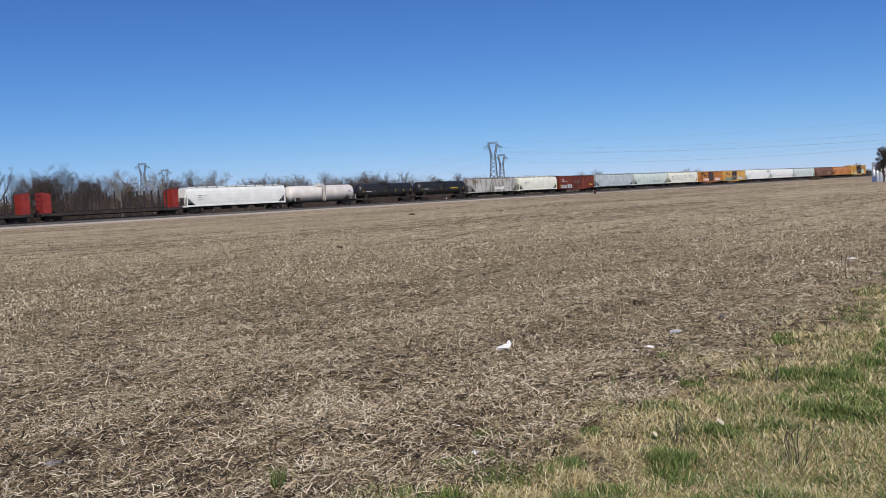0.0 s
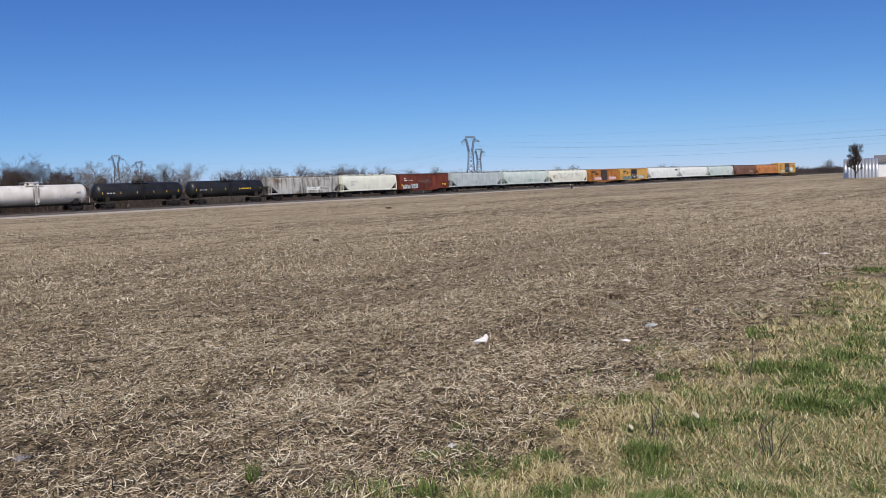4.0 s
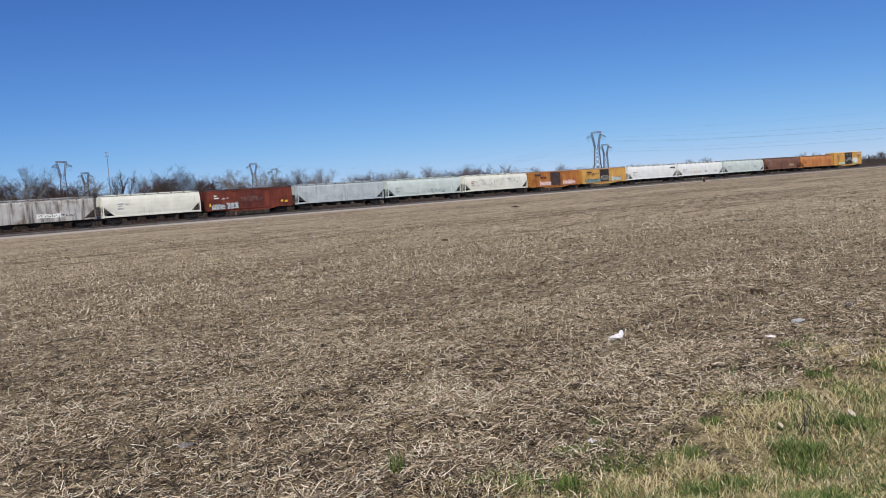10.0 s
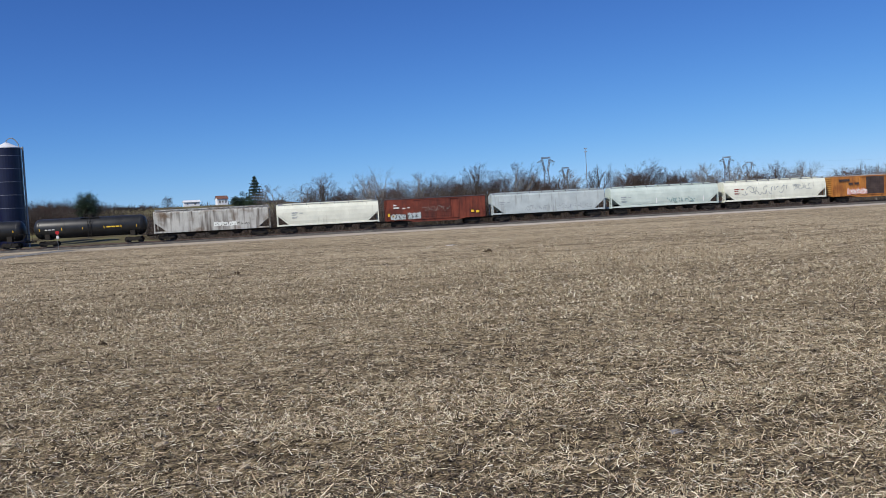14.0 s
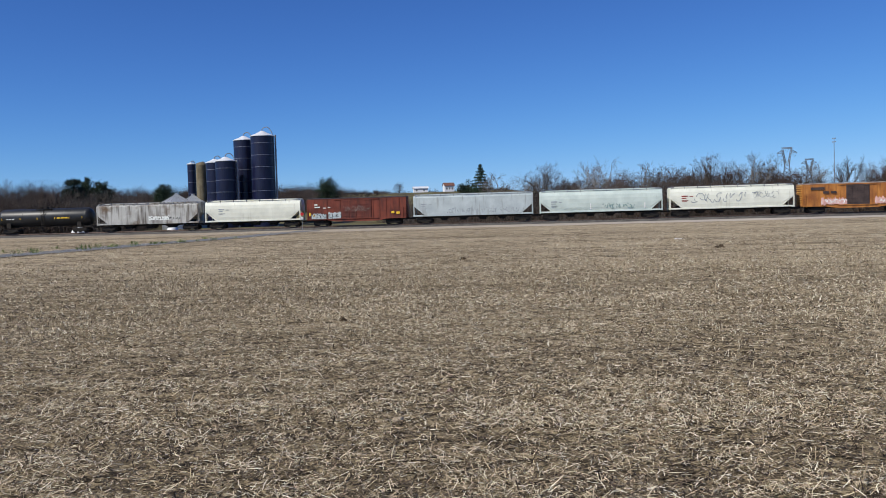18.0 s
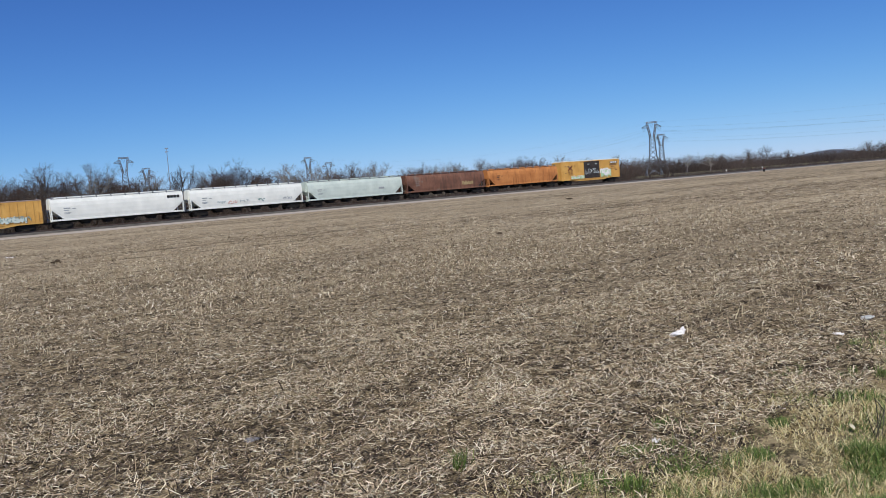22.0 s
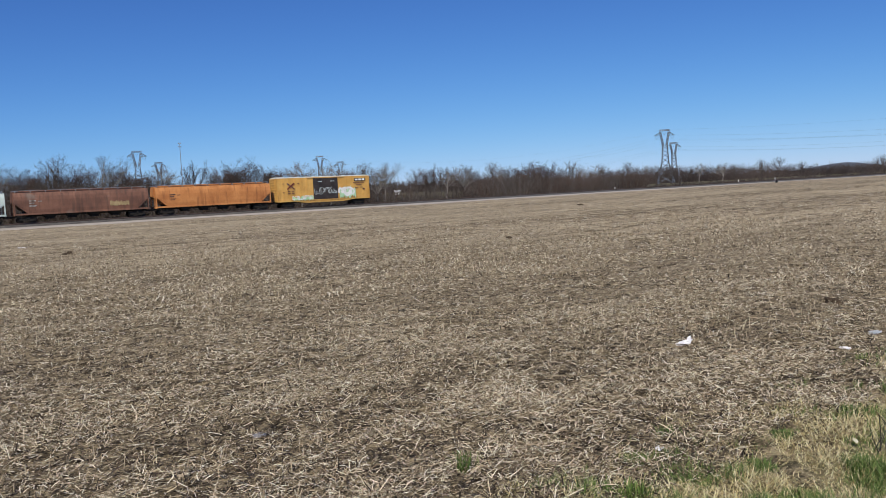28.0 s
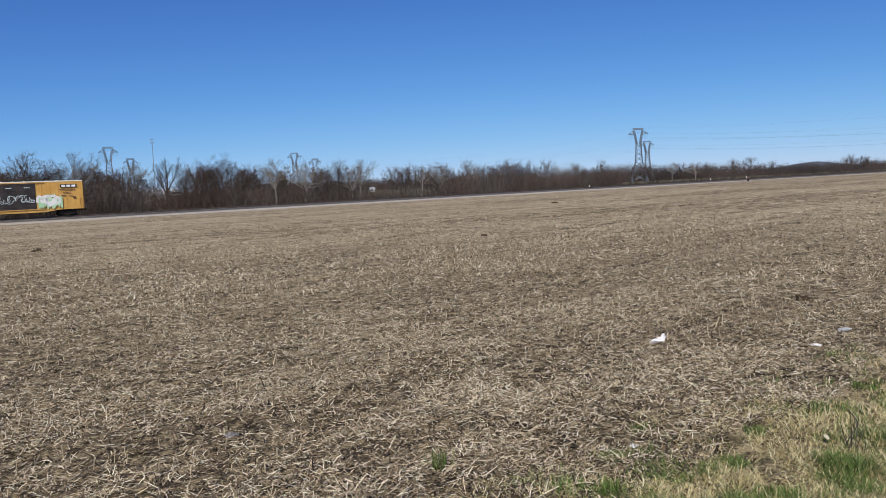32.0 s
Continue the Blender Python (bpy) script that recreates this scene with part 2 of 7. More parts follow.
def ribbon(points, width, y):
    """A painted stroke in the plane y, through points (x, z), 3 mm thick."""
    bm = bmesh.new()
    for (x0, z0), (x1, z1) in zip(points, points[1:]):
        d = Vector((x1 - x0, z1 - z0))
        if d.length < 1e-4:
            continue
        nrm = Vector((-d.y, d.x)).normalized() * width / 2
        quad = [(x0 + nrm.x, z0 + nrm.y), (x0 - nrm.x, z0 - nrm.y), (x1 - nrm.x, z1 - nrm.y), (x1 + nrm.x, z1 + nrm.y)]
        bm.faces.new([bm.verts.new((px, y, pz)) for px, pz in quad])
    return bm


# ---- the railway line ----
TRACK_SCALE = 1.035
RAIL_Z = 0.24


def heading(s):
    u = min(max(s / TRACK_SCALE, -80.0), 430.0) / 100
    return radians(-41.35 - 2.79 * u + 0.419 * u * u)


def lay_line(lo=-480, hi=1500, step=2.0):
    a = radians(49)
    pts = {0: Vector((-math.sin(a) * 125.78 * TRACK_SCALE, math.cos(a) * 125.78 * TRACK_SCALE, 0))}
    for sign, end in ((1, hi), (-1, lo)):
        p = pts[0].copy()
        for i in range(1, int(abs(end) / step) + 1):
            h = heading(sign * (i - 0.5) * step)
            p = p + sign * step * Vector((-math.sin(h), math.cos(h), 0))
            pts[sign * i] = p
    return pts, step


LINE, LINE_STEP = lay_line()


def on_line(s, side=0.0, z=0.0):
    """The place s metres along the line, side metres to the field's side."""
    u = s / LINE_STEP
    i = math.floor(u)
    p = LINE[i].lerp(LINE[i + 1], u - i)
    h = heading(s)
    return p + Vector((math.cos(h), math.sin(h), 0)) * side + Vector((0, 0, z))


def strip_along(lo, hi, step, profile):
    """Vertices and faces of a strip with a cross-section of (side, z) swept along the line."""
    vs, fs = [], []
    k = len(profile)
    n = int((hi - lo) / step) + 1
    for i in range(n):
        for side, z in profile:
            vs.append(on_line(lo + i * step, side, z))
    for i in range(n - 1):
        for j in range(k - 1):
            a = i * k + j
            fs.append((a, a + 1, a + k + 1, a + k))
    return vs, fs


def build_track():
    root = tagged(thing("railway_track"), "single railway track of rusty rails on grey ballast", "railway", kind="structure")
    v, f = strip_along(-460, 1400, 6, [(3.4, -0.32), (1.9, 0.02), (-1.9, 0.02), (-3.6, -0.32)])
    part("ballast_bed", mesh_of("ballast_bed", v, f, M["ballast"]), None, root, "grey crushed-stone ballast")
    for side in (0.76, -0.76):
        v, f = strip_along(-460, 1400, 6, [(side + 0.07, 0.08), (side + 0.04, RAIL_Z), (side - 0.04, RAIL_Z), (side - 0.07, 0.08)])
        part("rail", mesh_of("rail", v, f, M["rail"]), None, root, "worn steel rail")
    vs, fs = [], []
    s = -120.0
    while s < 260:
        c = on_line(s)
        h = heading(s)
        d, nrm = Vector((-math.sin(h), math.cos(h), 0)), Vector((math.cos(h), math.sin(h), 0))
        b = len(vs)
        for z in (0.0, 0.085):
            for a, e in ((-1, -1), (1, -1), (1, 1), (-1, 1)):
                vs.append(c + d * a * 0.115 + nrm * e * 1.3 + Vector((0, 0, z)))
        fs += [(b, b + 3, b + 2, b + 1), (b + 4, b + 5, b + 6, b + 7)] + [(b + i, b + (i + 1) % 4, b + 4 + (i + 1) % 4, b + 4 + i) for i in range(4)]
        s += 0.52
    tagged(part("crossties", mesh_of("crossties", vs, fs, M["tie"]), None, root, "dark timber crossties"), kind="stuff")


build_track()


# ---- the train ----
WHEEL_R = 0.42
_cache = {}


def wheelset_mesh():
    if "wheelset" not in _cache:
        bm = bmesh.new()
        for side in (-0.76, 0.76):
            s = 1 if side > 0 else -1
            add_rod(bm, (0, side - 0.05 * s, 0), (0, side + 0.07 * s, 0), WHEEL_R, 18)
            add_rod(bm, (0, side + 0.06 * s, 0), (0, side + 0.10 * s, 0), 0.16, 8)
            for k in range(3):
                a = k * math.tau / 3
                add_rod(bm, (0.26 * math.cos(a), side + 0.06 * s, 0.26 * math.sin(a)), (0.26 * math.cos(a), side + 0.085 * s, 0.26 * math.sin(a)), 0.05, 6)
        add_rod(bm, (0, -0.76, 0), (0, 0.76, 0), 0.08, 8)
        me = bpy.data.meshes.new("wheelset")
        bm.to_mesh(me)
        bm.free()
        me.materials.append(M["wheel"])
        _cache["wheelset"] = me
    return _cache["wheelset"]


def truck_frame_mesh():
    if "truck" not in _cache:
        bm = bmesh.new()
        for y in (-1.02, 1.02):
            # cast side frame: a bow from axle box to axle box with a sunk middle
            pro = [(-1.15, 0.40), (-1.15, 0.58), (-0.72, 0.66), (-0.42, 0.80), (0.42, 0.80), (0.72, 0.66), (1.15, 0.58), (1.15, 0.40), (0.82, 0.36), (0.50, 0.20), (-0.50, 0.20), (-0.82, 0.36)]
            a = [bm.verts.new((x, y - 0.07, z)) for x, z in pro]
            b = [bm.verts.new((x, y + 0.07, z)) for x, z in pro]
            bm.faces.new(a)
            bm.faces.new(b[::-1])
            for i in range(len(pro)):
                j = (i + 1) % len(pro)
                bm.faces.new((a[i], a[j], b[j], b[i]))
            for x in (-0.89, 0.89):
                add_box(bm, x - 0.16, x + 0.16, y - 0.10, y + 0.10, 0.34, 0.58)
            for x in (-0.2, 0.0, 0.2):
                add_rod(bm, (x, y * 1.01, 0.28), (x, y * 1.01, 0.62), 0.085, 8)
        add_box(bm, -0.22, 0.22, -1.15, 1.15, 0.50, 0.78)
        bmesh.ops.recalc_face_normals(bm, faces=bm.faces)
        me = bpy.data.meshes.new("truck_frame")
        bm.to_mesh(me)
        bm.free()
        me.materials.append(M["under"])
        _cache["truck"] = me
    return _cache["truck"]


WHEELSETS = []


def running_gear(car, half, truck_at):
    """Two trucks with their wheelsets, couplers, and a brake reservoir."""
    for x in (-truck_at, truck_at):
        truck = part("truck", truck_frame_mesh(), None, car, m=pose(x, 0, 0))
        for dx in (-0.89, 0.89):
            WHEELSETS.append(part("wheelset", wheelset_mesh(), None, truck, m=pose(dx, 0, WHEEL_R)))
    for s in (-1, 1):
        bm = box(min(s * (half - 0.75), s * (half - 0.10)), max(s * (half - 0.75), s * (half - 0.10)), -0.13, 0.13, 0.72, 0.98)
        add_box(bm, min(s * (half - 0.22), s * half), max(s * (half - 0.22), s * half), -0.20, 0.16, 0.70, 1.0, 0.03)
        part("coupler", bm, M["under"], car)


def ladder(car, x, y, z0, z1, mat, width=0.42, along="x"):
    bm = bmesh.new()
    rungs = int((z1 - z0) / 0.38)
    if along == "x":
        for dx in (-width / 2, width / 2):
            add_box(bm, x + dx - 0.025, x + dx + 0.025, y - 0.03, y + 0.03, z0, z1)
        for i in range(rungs + 1):
            z = z0 + 0.1 + i * 0.38
            if z < z1:
                add_box(bm, x - width / 2, x + width / 2, y - 0.02, y + 0.02, z, z + 0.035)
    else:
        for dy in (-width / 2, width / 2):
            add_box(bm, x - 0.03, x + 0.03, y + dy - 0.025, y + dy + 0.025, z0, z1)
        for i in range(rungs + 1):
            z = z0 + 0.1 + i * 0.38
            if z < z1:
                add_box(bm, x - 0.02, x + 0.02, y - width / 2, y + width / 2, z, z + 0.035)
    return part("ladder", bm, mat, car)


def covered_hopper(length, mat, bays=3, top=4.45, ribs=0, cut=1.8, flat=False):
    """Covered hopper: rounded or straight sides, sloped ends, bays below, hatches and running boards on the roof."""
    car = thing("covered_hopper")
    half = length / 2
    hb = half - 0.55
    w, zs = 1.52, 1.28
    # cross-section above the sill, from the near foot over the roof to the far one
    if flat:
        pro = [(-w, 0.0), (-w, 0.5), (-w, top - 0.42 - zs), (-w + 0.10, top - 0.30 - zs), (-0.75, top - 0.08 - zs), (0, top - zs)]
    else:
        pro = [(-w * 0.93, 0.0), (-w * 0.985, 0.55), (-w, 1.2), (-w * 0.99, 1.9), (-w * 0.94, 2.45), (-w * 0.80, top - 0.22 - zs), (-w * 0.45, top - 0.05 - zs), (0, top - zs)]
    pro = pro + [(-y, z) for y, z in pro[-2::-1]]
    secs = []
    for x, lift in ((-hb + 0.02, 1.45), (-hb + cut, 0.02), (-hb * 0.33, 0.0), (hb * 0.33, 0.0), (hb - cut, 0.02), (hb - 0.02, 1.45)):
        secs.append([(x, y, zs + max(z, lift)) for y, z in pro])
    body = part("body", loft(secs), mat, car, smooth=False)
    # side sills, end posts and end sills
    for y in (-1.5, 1.5):
        s = 1 if y > 0 else -1
        part("side_sill", box(-hb, hb, min(y, y - 0.10 * s), max(y, y - 0.10 * s), 1.08, 1.33, 0.02), mat, car)
        for e in (-1, 1):
            bm = box(min(e * (hb - 0.16), e * hb), max(e * (hb - 0.16), e * hb), min(y, y - 0.12 * s), max(y, y - 0.12 * s), 1.33, 2.8)
            part("end_post", bm, mat, car)
            bm = rod((e * (hb - 0.20), y * 0.96, 2.68), (e * (hb - cut + 0.1), y * 0.95, 1.36), 0.05, 6)
            part("brace", bm, mat, car)
    for e in (-1, 1):
        part("end_sill", box(min(e * (hb - 0.12), e * (hb + 0.05)), max(e * (hb - 0.12), e * (hb + 0.05)), -1.45, 1.45, 1.02, 1.33), mat, car)
        part("slope_frame", box(min(e * (hb - 1.5), e * (hb - 1.35)), max(e * (hb - 1.5), e * (hb - 1.35)), -0.9, 0.9, 1.3, 2.4), M["under"], car)
        ladder(car, e * (hb + 0.02), -0.9, 1.3, top - 0.1, mat, along="y")
    part("centre_sill", box(-hb, hb, -0.28, 0.28, 0.82, 1.30), M["under"], car)
    # discharge bays
    truck_at = half - 2.25
    span = 2 * (truck_at - 1.55)
    for i in range(bays):
        c = -span / 2 + span * (i + 0.5) / bays
        a, b = span / bays * 0.47, 0.42
        secs = [[(c - a, -1.32, 1.35), (c + a, -1.32, 1.35), (c + a, 1.32, 1.35), (c - a, 1.32, 1.35)], [(c - b, -0.75, 0.55), (c + b, -0.75, 0.55), (c + b, 0.75, 0.55), (c - b, 0.75, 0.55)]]
        bay = part("hopper_bay", loft(secs), M["under"], car)
        part("outlet_gate", box(c - 0.5, c + 0.5, -0.95, 0.95, 0.42, 0.55), M["under"], bay)
    # ribs
    for i in range(ribs):
        x = -hb + cut + (2 * hb - 2 * cut) * i / (ribs - 1)
        part("rib", box(x - 0.04, x + 0.04, -w - 0.07, -w + 0.02, zs, top - 0.42), mat, car)
    # roof: hatch coamings, running boards on brackets
    part("roof_hatch_trough", box(-hb + 0.9, hb - 0.9, -0.32, 0.32, top - 0.03, top + 0.12, 0.03), mat, car)
    for y in (-0.95, 0.95):
        bm = box(-hb + 0.1, hb - 0.1, y - 0.22, y + 0.22, top + 0.10, top + 0.14)
        n = int(length / 1.9)
        for i in range(n):
            x = -hb + 0.3 + (2 * hb - 0.6) * i / (n - 1)
            add_box(bm, x - 0.03, x + 0.03, y - 0.24, y + 0.24, top - 0.22, top + 0.10)
        part("running_board", bm, M["steel"], car)
    running_gear(car, half, truck_at)
    return car


def boxcar(length, mat, door_mat, top=4.42, door=(-0.6, 2.4), doors=1, posts=14, roof_mat=None, end_mat=None):
    """Boxcar: posted sides, sliding door on rails, ribbed roof and corrugated ends."""
    car = thing("boxcar")
    half = length / 2
    hb = half - 0.62
    w, z0 = 1.46, 1.08
    part("body", box(-hb, hb, -w, w, z0, top - 0.12), mat, car)
    secs = [[(x, -w - 0.03, top - 0.14), (x, -w - 0.03, top - 0.06), (x, 0, top + 0.04), (x, w + 0.03, top - 0.06), (x, w + 0.03, top - 0.14)] for x in (-hb - 0.02, hb + 0.02)]
    roof = part("roof", loft(secs), roof_mat or M["roof_metal"], car)
    n = 13
    for i in range(n):
        x = -hb + 0.3 + (2 * hb - 0.6) * i / (n - 1)
        secs = [[(x + d, -w - 0.04, top - 0.06), (x + d, 0, top + 0.10), (x + d, w + 0.04, top - 0.06), (x + d, 0, top + 0.0)] for d in (-0.07, 0.07)]
        part("roof_rib", loft(secs), roof_mat or M["roof_metal"], roof)
    d0, dw = door
    for i in range(posts):
        x = -hb + 0.06 + (2 * hb - 0.12) * i / (posts - 1)
        if d0 - 0.1 < x < d0 + dw + 0.1:
            continue
        part("side_post", box(x - 0.06, x + 0.06, -w - 0.055, -w + 0.01, z0 + 0.12, top - 0.2), mat, car)
    for i in range(doors):
        a, b = d0 + dw * i / doors, d0 + dw * (i + 1) / doors
        dr = part("sliding_door", box(a + 0.015, b - 0.015, -w - 0.10, -w + 0.01, z0 + 0.06, top - 0.26, 0.02), door_mat, car)
        for k in range(5):
            z = z0 + 0.35 + k * (top - z0 - 0.9) / 4
            part("door_corrugation", box(a + 0.1, b - 0.1, -w - 0.13, -w - 0.09, z, z + 0.10, 0.02), door_mat, dr)
        part("lock_bar", rod(((a + b) / 2, -w - 0.14, z0 + 0.15), ((a + b) / 2, -w - 0.14, top - 0.35), 0.03), door_mat, dr)
    part("door_track", box(d0 - 2.2 if doors == 1 else d0 - 1.2, d0 + dw + (0.3 if doors == 1 else 1.2), -w - 0.15, -w, z0 - 0.02, z0 + 0.08), mat, car)
    part("top_track", box(d0 - 2.2 if doors == 1 else d0 - 1.2, d0 + dw + (0.3 if doors == 1 else 1.2), -w - 0.14, -w, top - 0.28, top - 0.19), mat, car)
    # side sill, deeper under the door
    for y in (-1, 1):
        pts = [(-hb, z0), (hb, z0), (hb, z0 - 0.12), (hb - 3.2, z0 - 0.14), (d0 + dw + 1.0, z0 - 0.42), (d0 - 1.0, z0 - 0.42), (-hb + 3.2, z0 - 0.14), (-hb, z0 - 0.12)]
        bm = loft([[(px, y * w - 0.02, pz) for px, pz in pts], [(px, y * w + 0.02, pz) for px, pz in pts]])
        part("side_sill", bm, mat, car)
    for e in (-1, 1):
        for k in range(9):
            z = z0 + 0.3 + k * (top - z0 - 0.6) / 8
            part("end_corrugation", box(min(e * hb, e * (hb + 0.07)), max(e * hb, e * (hb + 0.07)), -w + 0.12, w - 0.12, z - 0.09, z + 0.09, 0.03), end_mat or mat, car)
        ladder(car, e * (hb - 0.3), -w - 0.06, z0 - 0.2, z0 + 1.6, mat)
        ladder(car, e * (hb + 0.09), -w + 0.3, z0 - 0.1, top - 0.3 if e < 0 else z0 + 1.6, mat, along="y")
    part("underframe", box(-hb, hb, -0.35, 0.35, 0.72, z0), M["under"], car)
    running_gear(car, half, half - 2.75)
    return car


def tank_car(length, mat, sill=False, r=1.48, zc=2.62, platform_mat=None):
    """Tank car: domed barrel on saddles, manway with platform and rails, ladders."""
    car = thing("tank_car")
    half = length / 2
    hb = half - (0.55 if sill else 0.65)
    secs = []
    for x, k in ((-hb, 0.18), (-hb + 0.10, 0.52), (-hb + 0.30, 0.80), (-hb + 0.55, 0.95), (-hb + 0.85, 1.0), (hb - 0.85, 1.0), (hb - 0.55, 0.95), (hb - 0.30, 0.80), (hb - 0.10, 0.52), (hb, 0.18)):
        secs.append([(x, r * k * math.cos(a), zc + r * k * math.sin(a)) for a in [math.tau * i / 28 for i in range(28)]])
    barrel = part("barrel", loft(secs), mat, car, smooth=True)
    for x in [-hb + 0.9 + (2 * hb - 1.8) * i / 4 for i in range(5)]:
        ring = [[(x + d, (r + o) * math.cos(a), zc + (r + o) * math.sin(a)) for a in [math.tau * i / 28 for i in range(28)]] for d, o in ((-0.05, 0.002), (-0.04, 0.012), (0.04, 0.012), (0.05, 0.002))]
        part("weld_band", loft(ring, caps=False), mat, barrel)
    part("manway", rod((0, 0, zc + r - 0.1), (0, 0, zc + r + 0.30), 0.34, 14), platform_mat or mat, barrel)
    for x in (-0.9, 0.9):
        part("valve_dome", rod((x, 0, zc + r - 0.1), (x, 0, zc + r + 0.22), 0.18, 10), platform_mat or mat, barrel)
    bm = bmesh.new()
    for y in (-1, 1):
        add_box(bm, -1.3, 1.3, min(y * 0.5, y * 1.0), max(y * 0.5, y * 1.0), zc + r - 0.12, zc + r - 0.07)
        for x in (-1.3, 0.0, 1.3):
            add_rod(bm, (x, y * 1.0, zc + r - 0.45), (x, y * 1.0, zc + r + 0.42), 0.028, 5)
        add_rod(bm, (-1.3, y * 1.0, zc + r + 0.42), (1.3, y * 1.0, zc + r + 0.42), 0.028, 5)
    part("platform", bm, platform_mat or M["under"], car)
    ladder(car, 0.0, -r - 0.07, 1.0, zc + r - 0.1, platform_mat or mat)
    for e in (-1, 1):
        secs = [[(e * (half - 2.6) + dx, yy, zz) for yy, zz in ((-1.2, 1.0), (1.2, 1.0), (1.25, 2.1), (0.8, 1.55), (0, 1.32), (-0.8, 1.55), (-1.25, 2.1))] for dx in (-0.35, 0.35)]
        part("saddle", loft(secs), M["under"], car)
        part("end_platform", box(min(e * (half - 1.9), e * (half - 0.55)), max(e * (half - 1.9), e * (half - 0.55)), -1.45, 1.45, 1.02, 1.12), M["under"], car)
        bm = bmesh.new()
        for y in (-1.42, 1.42):
            add_rod(bm, (e * (half - 0.6), y, 1.1), (e * (half - 0.6), y, 2.0), 0.03, 5)
            add_rod(bm, (e * (half - 1.8), y, 1.1), (e * (half - 1.8), y, 2.0), 0.03, 5)
            add_rod(bm, (e * (half - 0.6), y, 2.0), (e * (half - 1.8), y, 2.0), 0.03, 5)
        add_rod(bm, (e * (half - 0.6), -1.42, 2.0), (e * (half - 0.6), 1.42, 2.0), 0.03, 5)
        part("end_rail", bm, mat if sill else M["under"], car)
    if sill:
        part("underframe", box(-half + 0.6, half - 0.6, -0.3, 0.3, 0.78, 1.15), M["under"], car)
        for y in (-1.3, 1.3):
            part("side_walkway", box(-half + 1.8, half - 1.8, y - 0.12, y + 0.12, 1.03, 1.13), M["under"], car)
    running_gear(car, half, half - 2.6)
    return car


def stake_car(length):
    """Empty log flatcar: red end bulkheads, pairs of dark stakes along the deck."""
    car = thing("log_flatcar")
    half = length / 2
    hb = half - 0.6
    part("deck", box(-hb, hb, -1.42, 1.42, 1.0, 1.16, 0.02), M["stake"], car)
    for y in (-1.42, 1.42):
        part("side_sill", box(-hb, hb, y - 0.06, y + 0.06, 0.72, 1.10), M["stake"], car)
    part("centre_sill", box(-hb, hb, -0.4, 0.4, 0.55, 1.0), M["under"], car)
    for e in (-1, 1):
        x = e * (hb - 0.45)
        bulk = part("bulkhead", box(x - 0.08, x + 0.08, -1.42, 1.42, 1.16, 4.35, 0.02), M["red_end"], car, "red steel end bulkhead")
        for y in (-1.36, 1.36):
            pts = [(x, 1.16), (x - e * 1.15, 1.16), (x - e * 1.15, 4.1), (x, 4.35)]
            part("wing", loft([[(a, y - 0.04, z) for a, z in pts], [(a, y + 0.04, z) for a, z in pts]]), M["red_end"], bulk)
        for k in range(4):
            z = 1.7 + 0.75 * k
            part("bulkhead_rib", box(min(x, x + e * 0.16), max(x, x + e * 0.16), -1.38, 1.38, z - 0.06, z + 0.06), M["red_end"], bulk)
    n = 15
    for i in range(n):
        x = -hb + 2.6 + (2 * hb - 5.2) * i / (n - 1)
        for y in (-1.36, 1.36):
            part("stake", box(x - 0.09, x + 0.09, y - 0.08, y + 0.08, 1.1, 4.15, 0.02), M["stake"], car)
        part("bunk", box(x - 0.12, x + 0.12, -1.36, 1.36, 1.16, 1.38), M["stake"], car)
    running_gear(car, half, half - 2.6)
    return car


rng = random.Random(7)


def tangle(car, x0, x1, z0, z1, mat, y, count, small, large, width, label):
    """Overlapping sprayed arcs and hooks at random angles; they spell nothing. Joined into three parts."""
    cz, rz = (z0 + z1) / 2, (z1 - z0) / 2
    for third in range(3):
        bm = bmesh.new()
        for i in range(third, count, 3):
            x = x0 + (x1 - x0) * (i + rng.random()) / count
            r = rz * rng.uniform(small, large)
            c = cz + rng.uniform(-1, 1) * max(rz - r, 0.05)
            a, sweep = rng.uniform(0, math.tau), rng.choice((-1, 1)) * rng.uniform(1.2, 3.2)
            flat, tip = rng.uniform(0.45, 1.3), rng.uniform(0.6, 1.2)
            pts = []
            for k in range(9):
                u = k / 8
                q = a + sweep * u
                pts.append((x + r * flat * math.cos(q) * (1 + (tip - 1) * u), min(max(c + r * math.sin(q), z0), z1)))
            sides = []
            for k, (xa, za) in enumerate(pts):
                d = Vector(pts[min(k + 1, 8)]) - Vector(pts[max(k - 1, 0)])
                if d.length < 1e-6:
                    d = Vector((1, 0))
                nn = Vector((-d.y, d.x)).normalized() * width / 2
                sides.append((bm.verts.new((xa + nn.x, y - 0.001 * third, za + nn.y)), bm.verts.new((xa - nn.x, y - 0.001 * third, za - nn.y))))
            for (p0, p1), (q0, q1) in zip(sides, sides[1:]):
                bm.faces.new((p0, p1, q1, q0))
        tagged(part("graffiti", bm, mat, car, label), kind="stuff")


def scrawl(car, x0, x1, z0, z1, mat, y, letters=6, width=0.09, label="spray-painted scrawl"):
    tangle(car, x0, x1, z0, z1, mat, y, letters * 3, 0.4, 1.0, width, label)


def bubbles(car, x0, x1, z0, z1, mat, y, letters=6, width=0.09, label="sprayed outline shapes"):
    tangle(car, x0, x1, z0, z1, mat, y, letters * 4, 0.45, 0.95, width, label)


